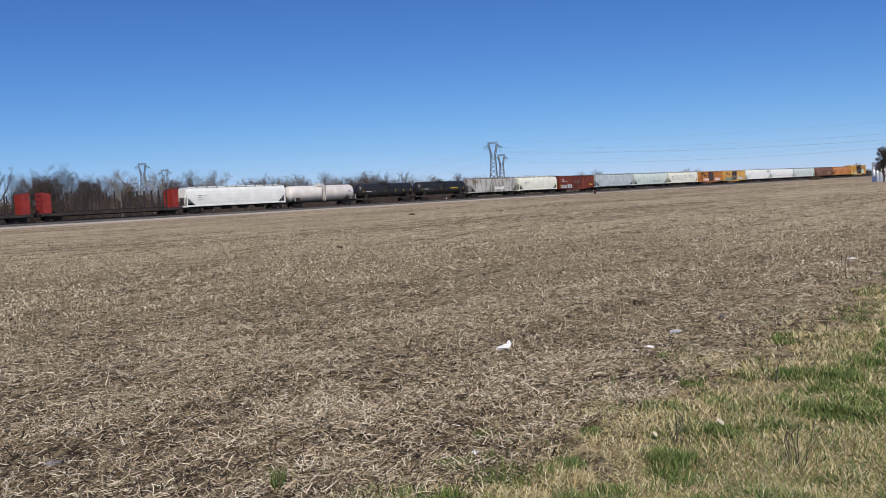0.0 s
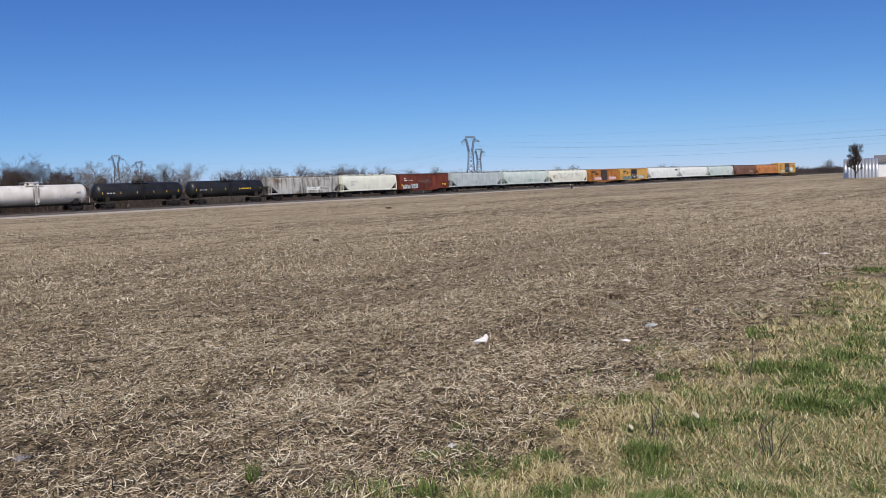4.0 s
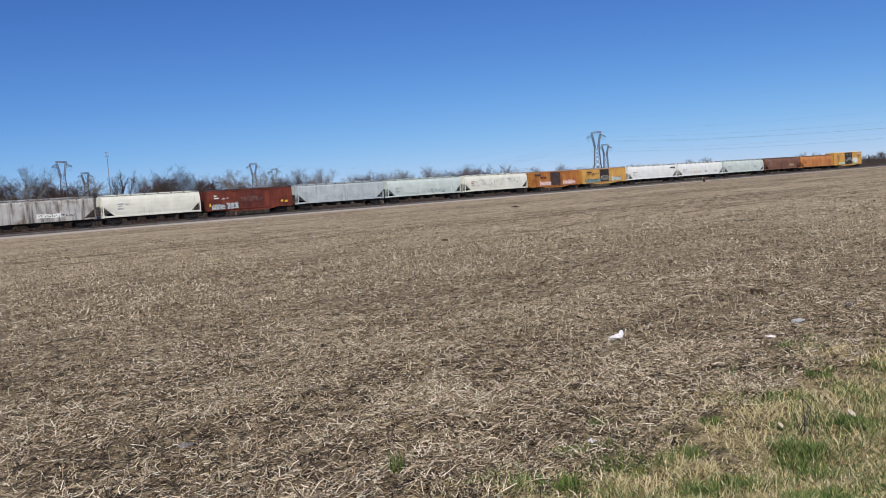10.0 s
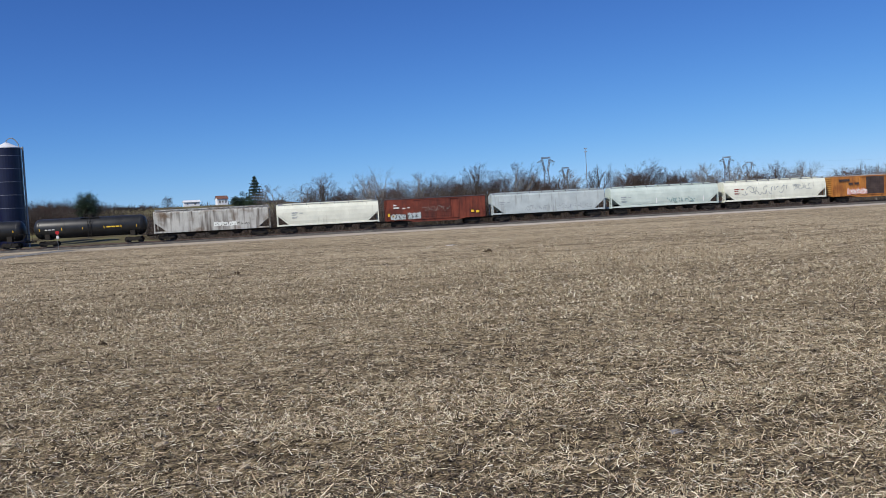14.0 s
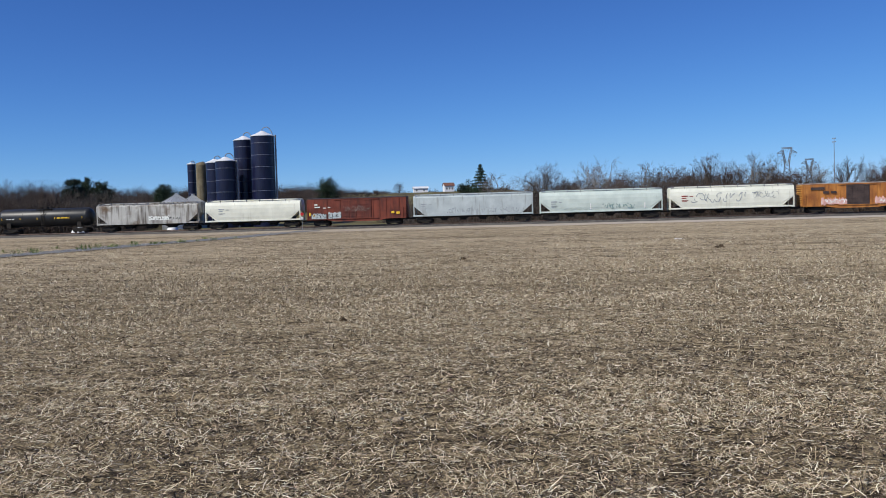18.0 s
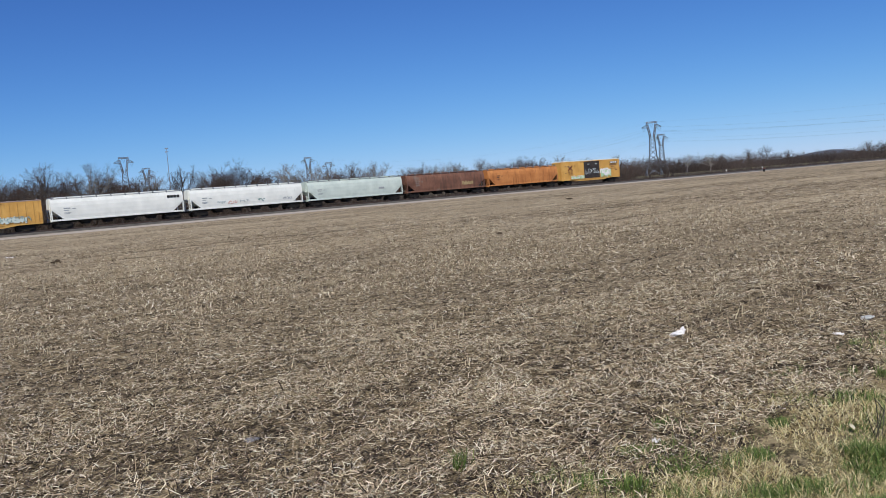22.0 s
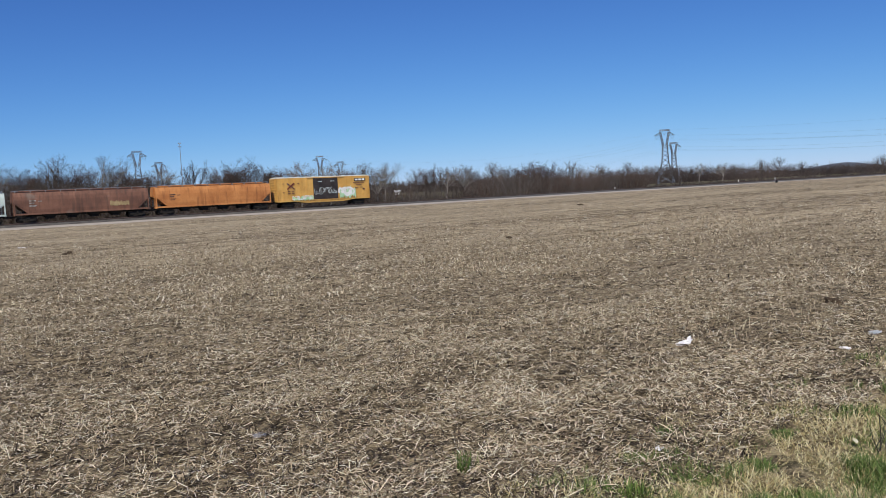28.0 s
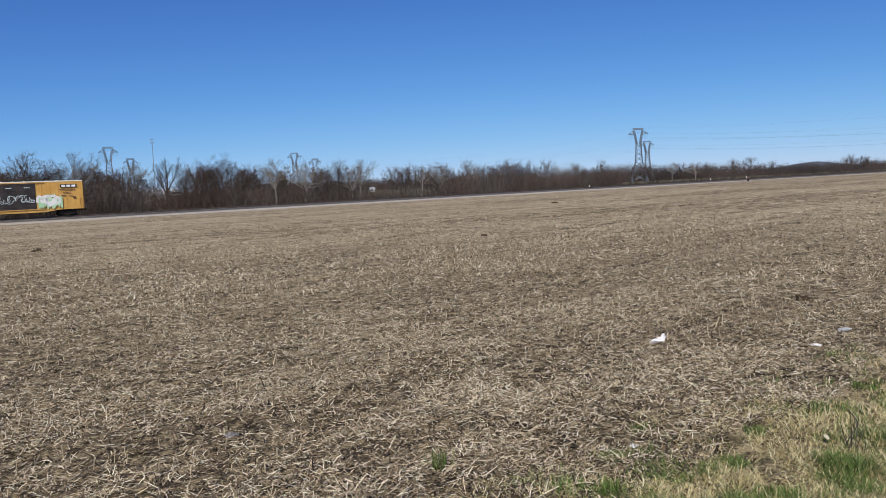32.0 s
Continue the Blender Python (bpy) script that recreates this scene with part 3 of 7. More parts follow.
def patch(car, x0, x1, z0, z1, mat, y, label="painted patch", name="graffiti", ragged=0.18, n=30):
    """A ragged field of sprayed paint."""
    up = [(x0 + (x1 - x0) * i / n, z1 + rng.uniform(-ragged, ragged) * (z1 - z0)) for i in range(n + 1)]
    dn = [(x1 - (x1 - x0) * i / n, z0 + rng.uniform(-ragged, ragged) * 0.5 * (z1 - z0)) for i in range(n + 1)]
    bm = bmesh.new()
    top, bot = [bm.verts.new((x, y, z)) for x, z in up], [bm.verts.new((x, y, z)) for x, z in dn][::-1]
    for i in range(n):
        bm.faces.new((top[i], top[i + 1], bot[i + 1], bot[i]))
    part(name, bm, mat, car, label)


def bars(car, x, z, rows, mat, y, name="lettering"):
    """Small stencilled data, as plain bars: rows of (dx, dz, width, height)."""
    for dx, dz, bw, bh in rows:
        part(name, box(x + dx, x + dx + bw, y - 0.004, y + 0.004, z + dz, z + dz + bh), mat, car)


DATA = [(0, 0.5, 0.9, 0.16), (0, 0.2, 0.7, 0.13), (1.2, 0.45, 0.5, 0.1), (0, -0.1, 1.0, 0.07), (0, -0.25, 0.8, 0.07)]
TRAIN = []          # (car, length), from the front of the train to its end


def join_train(car, length, label, category):
    tagged(car, label, category, group="freight cars of the train")
    TRAIN.append((car, length))


def build_train():
    f = -1.535       # the painted face of a hopper's near side
    b = -1.595
    # front of what is seen: two log cars
    for k in range(2):
        join_train(stake_car(24.5), 24.5, "empty log flatcar with dark stakes and red end bulkheads", "flatcar")
    c = covered_hopper(21.8, M["hopper_white"], 4)
    bars(c, -8.2, 2.4, DATA, M["scrawl"], f)
    join_train(c, 21.8, "clean white covered hopper car with rounded sides", "hopper car")
    c = tank_car(17.6, M["tank_white"], sill=True, platform_mat=M["tank_white"])
    patch(c, -0.5, 0.5, 1.5, 3.9, M["hopper_dirty"], -1.49, "grey spill stains below the manway", "stain")
    bars(c, 6.2, 2.6, [(0, 0, 0.7, 0.3)], M["scrawl"], -1.5)
    join_train(c, 17.6, "dirty white tank car with a stained manway", "tank car")
    for k in range(2):
        c = tank_car(17.2, M["tank_black"], platform_mat=M["under"])
        for x in (-7.0, -3.9, -1.0, 2.0, 4.4, 6.6):
            bars(c, x, 2.3, [(0, 0, 0.10, 0.36)], M["yellow_paint"], -1.5, "reflector")
        bars(c, -6.2, 2.1, [(0, 0.3, 0.35, 0.12), (0.5, 0.3, 0.35, 0.12), (1.0, 0.3, 0.35, 0.12)], M["white_paint"], -1.5)
        if k:
            bars(c, 2.4, 2.4, [(0, 0, 0.6, 0.2), (0.7, 0, 0.5, 0.2), (1.3, 0, 0.5, 0.2)], M["yellow_paint"], -1.5, "placard")
        join_train(c, 17.2, "black tank car with small yellow reflectors", "tank car")
    c = covered_hopper(18.2, M["hopper_dirty"], 3, flat=True, ribs=0)
    patch(c, 0.2, 3.6, 1.7, 2.3, M["hopper_white"], f, "pale sprayed lettering shapes")
    scrawl(c, 0.4, 5.6, 1.75, 2.2, M["black_paint"], f - 0.004, 7, 0.07)
    join_train(c, 18.2, "weathered grey covered hopper streaked with grime", "hopper car")
    c = covered_hopper(16.8, M["hopper_cream"], 3)
    bars(c, -5.6, 2.5, DATA, M["scrawl"], f)
    join_train(c, 16.8, "cream covered hopper car with rounded sides", "hopper car")
    c = boxcar(17.2, M["box_red"], M["box_red_door"], 4.42, (-2.4, 4.8), 2, 16, roof_mat=M["door_brown"], end_mat=M["box_red_door"])
    patch(c, -7.3, -4.9, 1.15, 1.95, M["hopper_grey"], b, "pale grey sprayed lettering shapes")
    patch(c, -4.6, -2.5, 1.15, 2.15, M["hopper_grey"], b, "pale grey sprayed lettering shapes")
    scrawl(c, -7.1, -2.6, 1.25, 1.9, M["black_paint"], b - 0.004, 8, 0.09)
    scrawl(c, -2.0, 2.0, 2.2, 3.1, M["hopper_dirty"], b - 0.04, 7, 0.035)
    bars(c, 5.6, 1.75, [(0, 0, 0.5, 0.35), (0.8, -0.1, 0.55, 0.35), (-13.3, -0.1, 0.3, 0.5), (-12.6, -0.2, 0.3, 0.3)], M["yellow_paint"], b)
    bars(c, -6.8, 2.7, [(0, 0.6, 0.5, 0.2), (0, 0.2, 0.9, 0.2), (1.4, 0.1, 0.5, 0.12), (2.2, 0.2, 0.4, 0.12)], M["hopper_white"], b)
    join_train(c, 17.2, "rust-red boxcar with double doors and grey graffiti", "boxcar")
    c = covered_hopper(19.9, M["hopper_grey"], 4, flat=True)
    scrawl(c, -4.0, 7.6, 1.5, 2.3, M["scrawl"], f, 16, 0.08)
    bars(c, -8.2, 2.4, DATA, M["scrawl"], f)
    join_train(c, 19.9, "pale grey covered hopper with dark scrawled graffiti", "hopper car")
    c = covered_hopper(19.8, M["hopper_green"], 4)
    scrawl(c, 0.4, 5.2, 1.55, 2.3, M["teal_paint"], f, 7, 0.12)
    scrawl(c, -6.0, -1.0, 1.5, 2.0, M["hopper_green"], f, 6, 0.12)
    bars(c, -7.6, 2.2, DATA, M["scrawl"], f)
    for x in (-1.6, 6.6):
        bars(c, x, 1.5, [(0, 0, 0.14, 0.9)], M["white_paint"], f, "stripe")
    join_train(c, 19.8, "pale green covered hopper with faint graffiti", "hopper car")
    c = covered_hopper(19.4, M["hopper_cream"], 4)
    bubbles(c, -5.6, 2.2, 2.0, 3.5, M["scrawl"], f - 0.01, 5, 0.085, "large sprayed outline shapes that spell nothing")
    bubbles(c, 3.0, 6.6, 2.5, 3.5, M["scrawl"], f - 0.01, 4, 0.07)
    bars(c, -7.4, 2.5, DATA, M["red_end"], f)
    join_train(c, 19.4, "white covered hopper with large outline graffiti", "hopper car")
    c = boxcar(17.1, M["box_orange"], M["door_brown"], 4.42, (-1.7, 3.3), 2, 16, end_mat=M["box_yellow"])
    for x0, x1 in ((-5.3, -1.6), (2.3, 6.4)):
        patch(c, x0, x1, 1.2, 2.1, M["pink_paint"], b, "pink sprayed lettering shapes", ragged=0.3)
        scrawl(c, x0 + 0.2, x1 - 0.2, 1.35, 2.0, M["white_paint"], b - 0.005, 6, 0.10)
    bars(c, -6.8, 3.1, [(0, 0.35, 2.0, 0.38), (1.8, -0.25, 0.8, 0.36), (2.9, -0.25, 0.8, 0.36)], M["door_brown"], b)
    join_train(c, 17.1, "rusty orange boxcar with brown doors and pink graffiti", "boxcar")
    c = boxcar(17.0, M["box_yellow"], M["box_door"], 4.42, (-1.65, 3.25), 2, 16)
    patch(c, -6.9, -1.6, 1.15, 1.95, M["teal_paint"], b, "dark teal sprayed lettering shapes", ragged=0.3)
    scrawl(c, -6.7, -1.8, 1.25, 2.0, M["black_paint"], b - 0.005, 8, 0.10)
    patch(c, 2.2, 5.8, 1.35, 2.1, M["hopper_green"], b, "pale sprayed lettering shapes", ragged=0.4)
    scrawl(c, 2.2, 6.4, 1.4, 2.2, M["teal_paint"], b - 0.005, 7, 0.09)
    scrawl(c, -1.2, 1.6, 1.5, 2.7, M["hopper_white"], b - 0.04, 6, 0.05)
    bars(c, -6.4, 3.0, [(0, 0.4, 1.7, 0.36), (2.3, 0.1, 0.4, 0.3), (3.1, 0.1, 0.4, 0.3), (3.9, 0.1, 0.4, 0.3)], M["door_brown"], b)
    scrawl(c, -6.4, -3.4, 2.5, 3.2, M["door_brown"], b - 0.003, 4, 0.1)
    join_train(c, 17.0, "yellow boxcar with black doors and teal graffiti", "boxcar")
    for mat, ln, lab in (("hopper_white", 20.6, "white covered hopper with a dark reporting mark"), ("hopper_white", 20.9, "white covered hopper with small patches of graffiti"), ("hopper_green", 20.8, "pale grey-green covered hopper car")):
        c = covered_hopper(ln, M[mat], 4)
        bars(c, -8.0, 2.3, DATA, M["scrawl"], f)
        if ln == 20.6:
            bars(c, 7.2, 3.35, [(0, 0, 0.42, 0.42), (0.5, 0, 0.42, 0.42), (1.0, 0, 0.42, 0.42), (1.5, 0, 0.42, 0.42)], M["black_paint"], f)
        if ln == 20.9:
            for x0, m2 in ((-5.4, "hopper_grey"), (-3.6, "pink_paint"), (-1.6, "hopper_grey"), (1.4, "teal_paint"), (6.3, "scrawl")):
                scrawl(c, x0, x0 + 1.4, 1.75, 2.2, M[m2], f, 3, 0.12)
        if ln == 20.8:
            bars(c, 4.6, 2.3, [(0, 0, 1.2, 0.34)], M["scrawl"], f)
        join_train(c, ln, lab, "hopper car")
    c = covered_hopper(19.8, M["hopper_brown"], 4)
    patch(c, 3.6, 6.4, 1.9, 2.5, M["door_tan"], f, "faded tan lettering shapes", ragged=0.3)
    bars(c, -7.4, 2.5, DATA, M["hopper_dirty"], f)
    join_train(c, 19.8, "rust-brown covered hopper with faded patches", "hopper car")
    c = covered_hopper(20.2, M["hopper_orange"], 4)
    bars(c, -7.4, 2.5, DATA, M["door_brown"], f)
    join_train(c, 20.2, "faded orange covered hopper with rust streaks", "hopper car")
    c = boxcar(19.3, M["box_yellow"], M["box_door"], 5.15, (-2.2, 4.8), 2, 17, roof_mat=M["hopper_cream"])
    bars(c, 5.9, 4.12, [(0, 0, 2.3, 0.46)], M["black_paint"], b, "sign_panel")
    bars(c, 5.9, 4.2, [(0.18, 0, 0.54, 0.30), (0.88, 0, 0.54, 0.30), (1.58, 0, 0.54, 0.30)], M["white_paint"], b - 0.008, "sign_block")
    bars(c, 5.7, 2.4, [(0, 1.35, 2.3, 0.13), (0.5, 0.95, 1.2, 0.12), (0.3, 0.5, 0.7, 0.12), (1.3, 0.5, 0.7, 0.12), (1.9, 0.1, 0.4, 0.3)], M["hopper_brown"], b)
    # crossed emblem and data near the other end
    for tilt, m2 in ((-1, "hopper_brown"), (1, "box_red")):
        part("emblem_bar", ribbon([(-6.5 - 0.7 * tilt, 3.1), (-6.5 + 0.7 * tilt, 4.15)], 0.24, b - 0.004 * (2 + tilt)), M[m2], c)
    bars(c, -7.1, 2.5, [(0, 0.2, 0.5, 0.14), (0.75, 0.2, 0.5, 0.14), (0, -0.2, 0.5, 0.14), (0.75, -0.2, 0.5, 0.14), (-0.9, 1.5, 0.3, 0.12), (1.9, 1.5, 0.3, 0.12), (-0.9, 0.0, 0.3, 0.12)], M["hopper_brown"], b)
    patch(c, 2.8, 6.1, 1.35, 3.0, M["green_paint"], b - 0.05, "white and green sprayed lettering shapes", ragged=0.35)
    bubbles(c, 2.9, 5.5, 1.6, 3.0, M["white_paint"], b - 0.056, 3, 0.34)
    patch(c, -6.2, -2.3, 1.15, 1.75, M["green_paint"], b, "pale green sprayed lettering shapes", ragged=0.5)
    scrawl(c, -6.3, -2.4, 1.2, 1.95, M["white_paint"], b - 0.056, 8, 0.10)
    bubbles(c, -1.9, -0.1, 2.0, 3.2, M["hopper_grey"], b - 0.06, 3, 0.07)
    bubbles(c, 0.3, 2.4, 2.1, 3.3, M["hopper_grey"], b - 0.06, 3, 0.10)
    bars(c, -1.3, 4.2, [(0, 0, 0.8, 0.12), (2.4, 0, 0.8, 0.12)], M["hopper_grey"], b - 0.03)
    part("roof_patch", box(-9.0, -7.6, -1.50, -0.2, 5.13, 5.22), M["white_paint"], c, "white patched roof end")
    part("end_marker", box(9.05, 9.25, -0.12, 0.12, 1.15, 1.55, 0.02), M["red_end"], c, "small red end-of-train marker")
    join_train(c, 19.3, "yellow high-cube boxcar with black doors and bright graffiti", "boxcar")


build_train()


def train_offset(t):
    u = (t - 16) / 16
    return TRACK_SCALE * (-139.28 - 184.84 * u + 6.756 * u * u)


def motions():
    """Every car follows the curve of the track on its two trucks."""
    s0 = -TRAIN[0][1] - TRAIN[1][1] + 24.5 - 0.6     # the joint between the two log cars is the origin
    at = s0
    for car, length in TRAIN:
        mid = at + length / 2
        at += length
        rows = []
        for k in range(33):
            t = float(k)
            s = mid + train_offset(t)
            p, q = on_line(s - length * 0.36, 0, RAIL_Z), on_line(s + length * 0.36, 0, RAIL_Z)
            d = q - p
            c = (p + q) / 2
            rows.append((t, pose(c.x, c.y, c.z, 0, 0, math.degrees(math.atan2(d.y, d.x)))))
        walk(car, rows)
    spin_wheels()


def spin_wheels():
    """Each wheelset rolls with the train."""
    rows = []
    for k in range(769):
        t = k / 24
        turn = math.degrees((train_offset(t) - train_offset(0)) / WHEEL_R)
        rows.append((t, turn))
    for ws in WHEELSETS:
        x = ws.matrix_basis.translation.x
        walk(ws, [(t, pose(x, 0, WHEEL_R) @ Matrix.Rotation(radians(a), 4, "Y")) for t, a in rows])


# ---- ground ----
VERGE_A, VERGE_D = Vector((0.2, 4.4)), Vector((0.646, 0.763))


def verge(x, y):
    """Metres from the field's edge, positive on the grass."""
    return (x - VERGE_A.x) * VERGE_D.y - (y - VERGE_A.y) * VERGE_D.x


def past_line(x, y):
    """Rough metres beyond the track, seen from the field."""
    return -(x + 98.1) * 0.755 + (y - 85.2) * 0.656


_TABLE = np.random.default_rng(3).uniform(-1, 1, (256, 256))


def vnoise(x, y, seed=0):
    """Smooth value noise on arrays, -1 to 1."""
    x, y = np.asarray(x, float) + seed * 17.3, np.asarray(y, float) + seed * 31.7
    i, j = np.floor(x).astype(int), np.floor(y).astype(int)
    u, v = x - i, y - j
    u, v = u * u * (3 - 2 * u), v * v * (3 - 2 * v)
    t = lambda a, b: _TABLE[a & 255, b & 255]
    return (t(i, j) * (1 - u) + t(i + 1, j) * u) * (1 - v) + (t(i, j + 1) * (1 - u) + t(i + 1, j + 1) * u) * v


def ground_zs(x, y):
    """Height of the ground, on arrays."""
    x, y = np.asarray(x, float), np.asarray(y, float)
    r = np.hypot(x, y)
    z = (vnoise(x * 2.6, y * 2.6) * 0.018 + vnoise(x * 0.5, y * 0.5, 3) * 0.026) * np.clip(1 - r / 60, 0, 1)
    b = past_line(x, y)
    az = np.degrees(np.arctan2(-x, y))
    k = np.clip((b - 30) / 300, 0, 1)
    left = np.clip((az - 2) / 22, 0, 1)
    beyond = -0.3 + k * k * (3 - 2 * k) * (6 * left - 0.9) + np.clip((az - 36) / 14, 0, 1) * np.clip((b - 70) / 150, 0, 1) * 8.0
    before = -0.30 * np.clip((b + 40) / 28, 0, 1)
    return z + np.where(b > 12, beyond, before)


def ground_z(x, y):
    return float(ground_zs(x, y))


def ground_material():
    m = bpy.data.materials.new("field_ground")
    m.use_nodes = True
    nt = m.node_tree
    n, l = nt.nodes, nt.links
    b = n["Principled BSDF"]
    b.inputs["Roughness"].default_value, b.inputs["Specular IOR Level"].default_value = 0.95, 0.15
    geo = n.new("ShaderNodeNewGeometry")

    def math_node(op, a, c=None, third=None):
        q = n.new("ShaderNodeMath")
        q.operation = op
        for i, v in enumerate((a, c, third)):
            if v is None:
                continue
            if isinstance(v, (int, float)):
                q.inputs[i].default_value = v
            else:
                l.new(v, q.inputs[i])
        return q.outputs[0]

    def tex(scale, detail=4.0, sx=1.0, sy=1.0, rot=0.0):
        mp, tx = n.new("ShaderNodeMapping"), n.new("ShaderNodeTexNoise")
        mp.vector_type = "TEXTURE"
        mp.inputs["Scale"].default_value = (1 / sx, 1 / sy, 1)
        mp.inputs["Rotation"].default_value = (0, 0, rot)
        tx.inputs["Scale"].default_value, tx.inputs["Detail"].default_value = scale, detail
        l.new(geo.outputs["Position"], mp.inputs["Vector"])
        l.new(mp.outputs[0], tx.inputs["Vector"])
        return tx.outputs["Fac"]

    def ramp(fac, *stops):
        r = n.new("ShaderNodeValToRGB")
        while len(r.color_ramp.elements) < len(stops):
            r.color_ramp.elements.new(0.5)
        for e, (p, c) in zip(r.color_ramp.elements, stops):
            e.position, e.color = p, (*c, 1)
        l.new(fac, r.inputs["Fac"])
        return r.outputs["Color"]

    def mix(fac, a, c):
        q = n.new("ShaderNodeMix")
        q.data_type = "RGBA"
        l.new(fac, q.inputs["Factor"])
        l.new(a, q.inputs["A"])
        l.new(c, q.inputs["B"])
        return q.outputs["Result"]

    def step(v, lo, hi):
        q = n.new("ShaderNodeMapRange")
        q.inputs["From Min"].default_value, q.inputs["From Max"].default_value = lo, hi
        l.new(v, q.inputs["Value"])
        return q.outputs[0]

    sep = n.new("ShaderNodeSeparateXYZ")
    l.new(geo.outputs["Position"], sep.inputs[0])
    X, Y = sep.outputs[0], sep.outputs[1]
    # soil and straw: fine flecks, patches, long swaths along the rows
    rows = radians(-41.0)
    fleck = tex(52, 6, 1, 0.6, rows)
    fleck2 = tex(9, 6, 1, 0.6, rows)
    patchy = tex(0.9, 5, 1, 0.16, rows)
    broad = tex(0.06, 4, 1.6, 0.35, rows)
    mixed = math_node("ADD", math_node("MULTIPLY", fleck, 0.45), math_node("ADD", math_node("MULTIPLY", fleck2, 0.3), math_node("ADD", math_node("MULTIPLY", patchy, 0.25), math_node("MULTIPLY", broad, 0.22))))
    mixed = math_node("MULTIPLY_ADD", math_node("ADD", mixed, math_node("MULTIPLY", math_node("ADD", tex(2.4, 6, 1, 0.4, rows), -0.5), 0.40)), 2.1, -0.69)
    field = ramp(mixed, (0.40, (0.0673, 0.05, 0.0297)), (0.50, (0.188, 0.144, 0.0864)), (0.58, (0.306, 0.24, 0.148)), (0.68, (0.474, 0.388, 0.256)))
    # bare soil within 40 m, darkened to carry shade between the straw pieces
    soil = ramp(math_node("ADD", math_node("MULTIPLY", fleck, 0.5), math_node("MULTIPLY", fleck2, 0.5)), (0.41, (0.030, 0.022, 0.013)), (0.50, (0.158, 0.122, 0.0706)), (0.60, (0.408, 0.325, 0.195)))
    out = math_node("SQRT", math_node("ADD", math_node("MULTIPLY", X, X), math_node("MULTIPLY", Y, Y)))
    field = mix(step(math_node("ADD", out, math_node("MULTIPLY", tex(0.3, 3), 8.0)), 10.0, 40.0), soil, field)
    # smoother, paler strip along the railway
    bb = math_node("ADD", math_node("MULTIPLY", math_node("ADD", X, 98.1), -0.755), math_node("MULTIPLY", math_node("ADD", Y, -85.2), 0.656))
    wob = math_node("MULTIPLY", math_node("ADD", tex(0.05, 3), -0.5), 22.0)
    bw = math_node("ADD", bb, wob)
    pale = ramp(math_node("ADD", math_node("MULTIPLY", tex(2.0, 4, 1, 0.3, rows), 0.6), math_node("MULTIPLY", tex(0.05, 3, 1.5, 0.3, rows), 0.4)), (0.38, (0.40, 0.355, 0.295)), (0.62, (0.53, 0.475, 0.40)))
    ground = mix(math_node("MULTIPLY", step(bw, -38, -34), math_node("MULTIPLY_ADD", step(X, -120, -60), 0.75, 0.25)), field, pale)
    swale = ramp(tex(0.35, 4), (0.35, (0.10, 0.070, 0.035)), (0.65, (0.27, 0.205, 0.10)))
    band = math_node("MULTIPLY", step(bw, -40, -37), step(bw, -32, -35))
    sward = ramp(tex(0.5, 4), (0.35, (0.060, 0.075, 0.030)), (0.65, (0.155, 0.155, 0.075)))
    ground = mix(math_node("MULTIPLY", math_node("MULTIPLY", step(bw, -16, -13), step(bw, -3.0, -4.5)), step(X, 60, 110)), ground, sward)
    ground = mix(math_node("MULTIPLY", band, step(tex(0.09, 3), 0.40, 0.55)), ground, swale)
    # beyond the track: rough winter grass and leaf litter
    rough = ramp(tex(0.12, 5), (0.35, (0.075, 0.060, 0.033)), (0.55, (0.130, 0.114, 0.058)), (0.7, (0.135, 0.132, 0.058)))
    ground = mix(step(bb, 2.5, 5.0), ground, rough)
    # the grass verge under the camera
    vv = math_node("ADD", math_node("MULTIPLY", math_node("ADD", X, -0.2), 0.763), math_node("MULTIPLY", math_node("ADD", Y, -4.4), -0.646))
    vv = math_node("ADD", vv, math_node("MULTIPLY", math_node("ADD", tex(0.9, 4), -0.5), 1.6))
    turf = ramp(math_node("ADD", math_node("MULTIPLY", tex(1.3, 4), 0.6), math_node("MULTIPLY", tex(24, 3), 0.4)), (0.38, (0.12, 0.13, 0.05)), (0.50, (0.25, 0.22, 0.115)), (0.60, (0.40, 0.335, 0.205)))
    ground = mix(step(vv, 0.3, 1.1), ground, turf)
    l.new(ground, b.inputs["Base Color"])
    bp = n.new("ShaderNodeBump")
    bp.inputs["Strength"].default_value, bp.inputs["Distance"].default_value = 0.9, 0.03
    l.new(mixed, bp.inputs["Height"])
    l.new(bp.outputs[0], b.inputs["Normal"])
    return m


def build_ground():
    radii = [0.0]
    r = 0.6
    while r < 4800:
        radii.append(r)
        r *= 1.028 if r < 60 else (1.035 if r < 600 else 1.15)
    seg = 360
    rr, aa = np.array(radii[1:]), np.arange(seg) * math.tau / seg
    gx, gy = (rr[:, None] * np.cos(aa)[None]).ravel(), (rr[:, None] * np.sin(aa)[None]).ravel()
    vs = [(0, 0, ground_z(0, 0))] + list(zip(gx.tolist(), gy.tolist(), ground_zs(gx, gy).tolist()))
    fs = []
    for i in range(seg):
        fs.append((0, 1 + i, 1 + (i + 1) % seg))
    for k in range(len(radii) - 2):
        o = 1 + k * seg
        for i in range(seg):
            j = (i + 1) % seg
            fs.append((o + i, o + seg + i, o + seg + j, o + j))
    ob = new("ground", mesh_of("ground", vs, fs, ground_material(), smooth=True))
    tagged(ob, "flat harvested field of corn stubble with a grass verge", "field", kind="structure")


build_ground()


# ---- vegetation ----
nrng = np.random.default_rng(11)


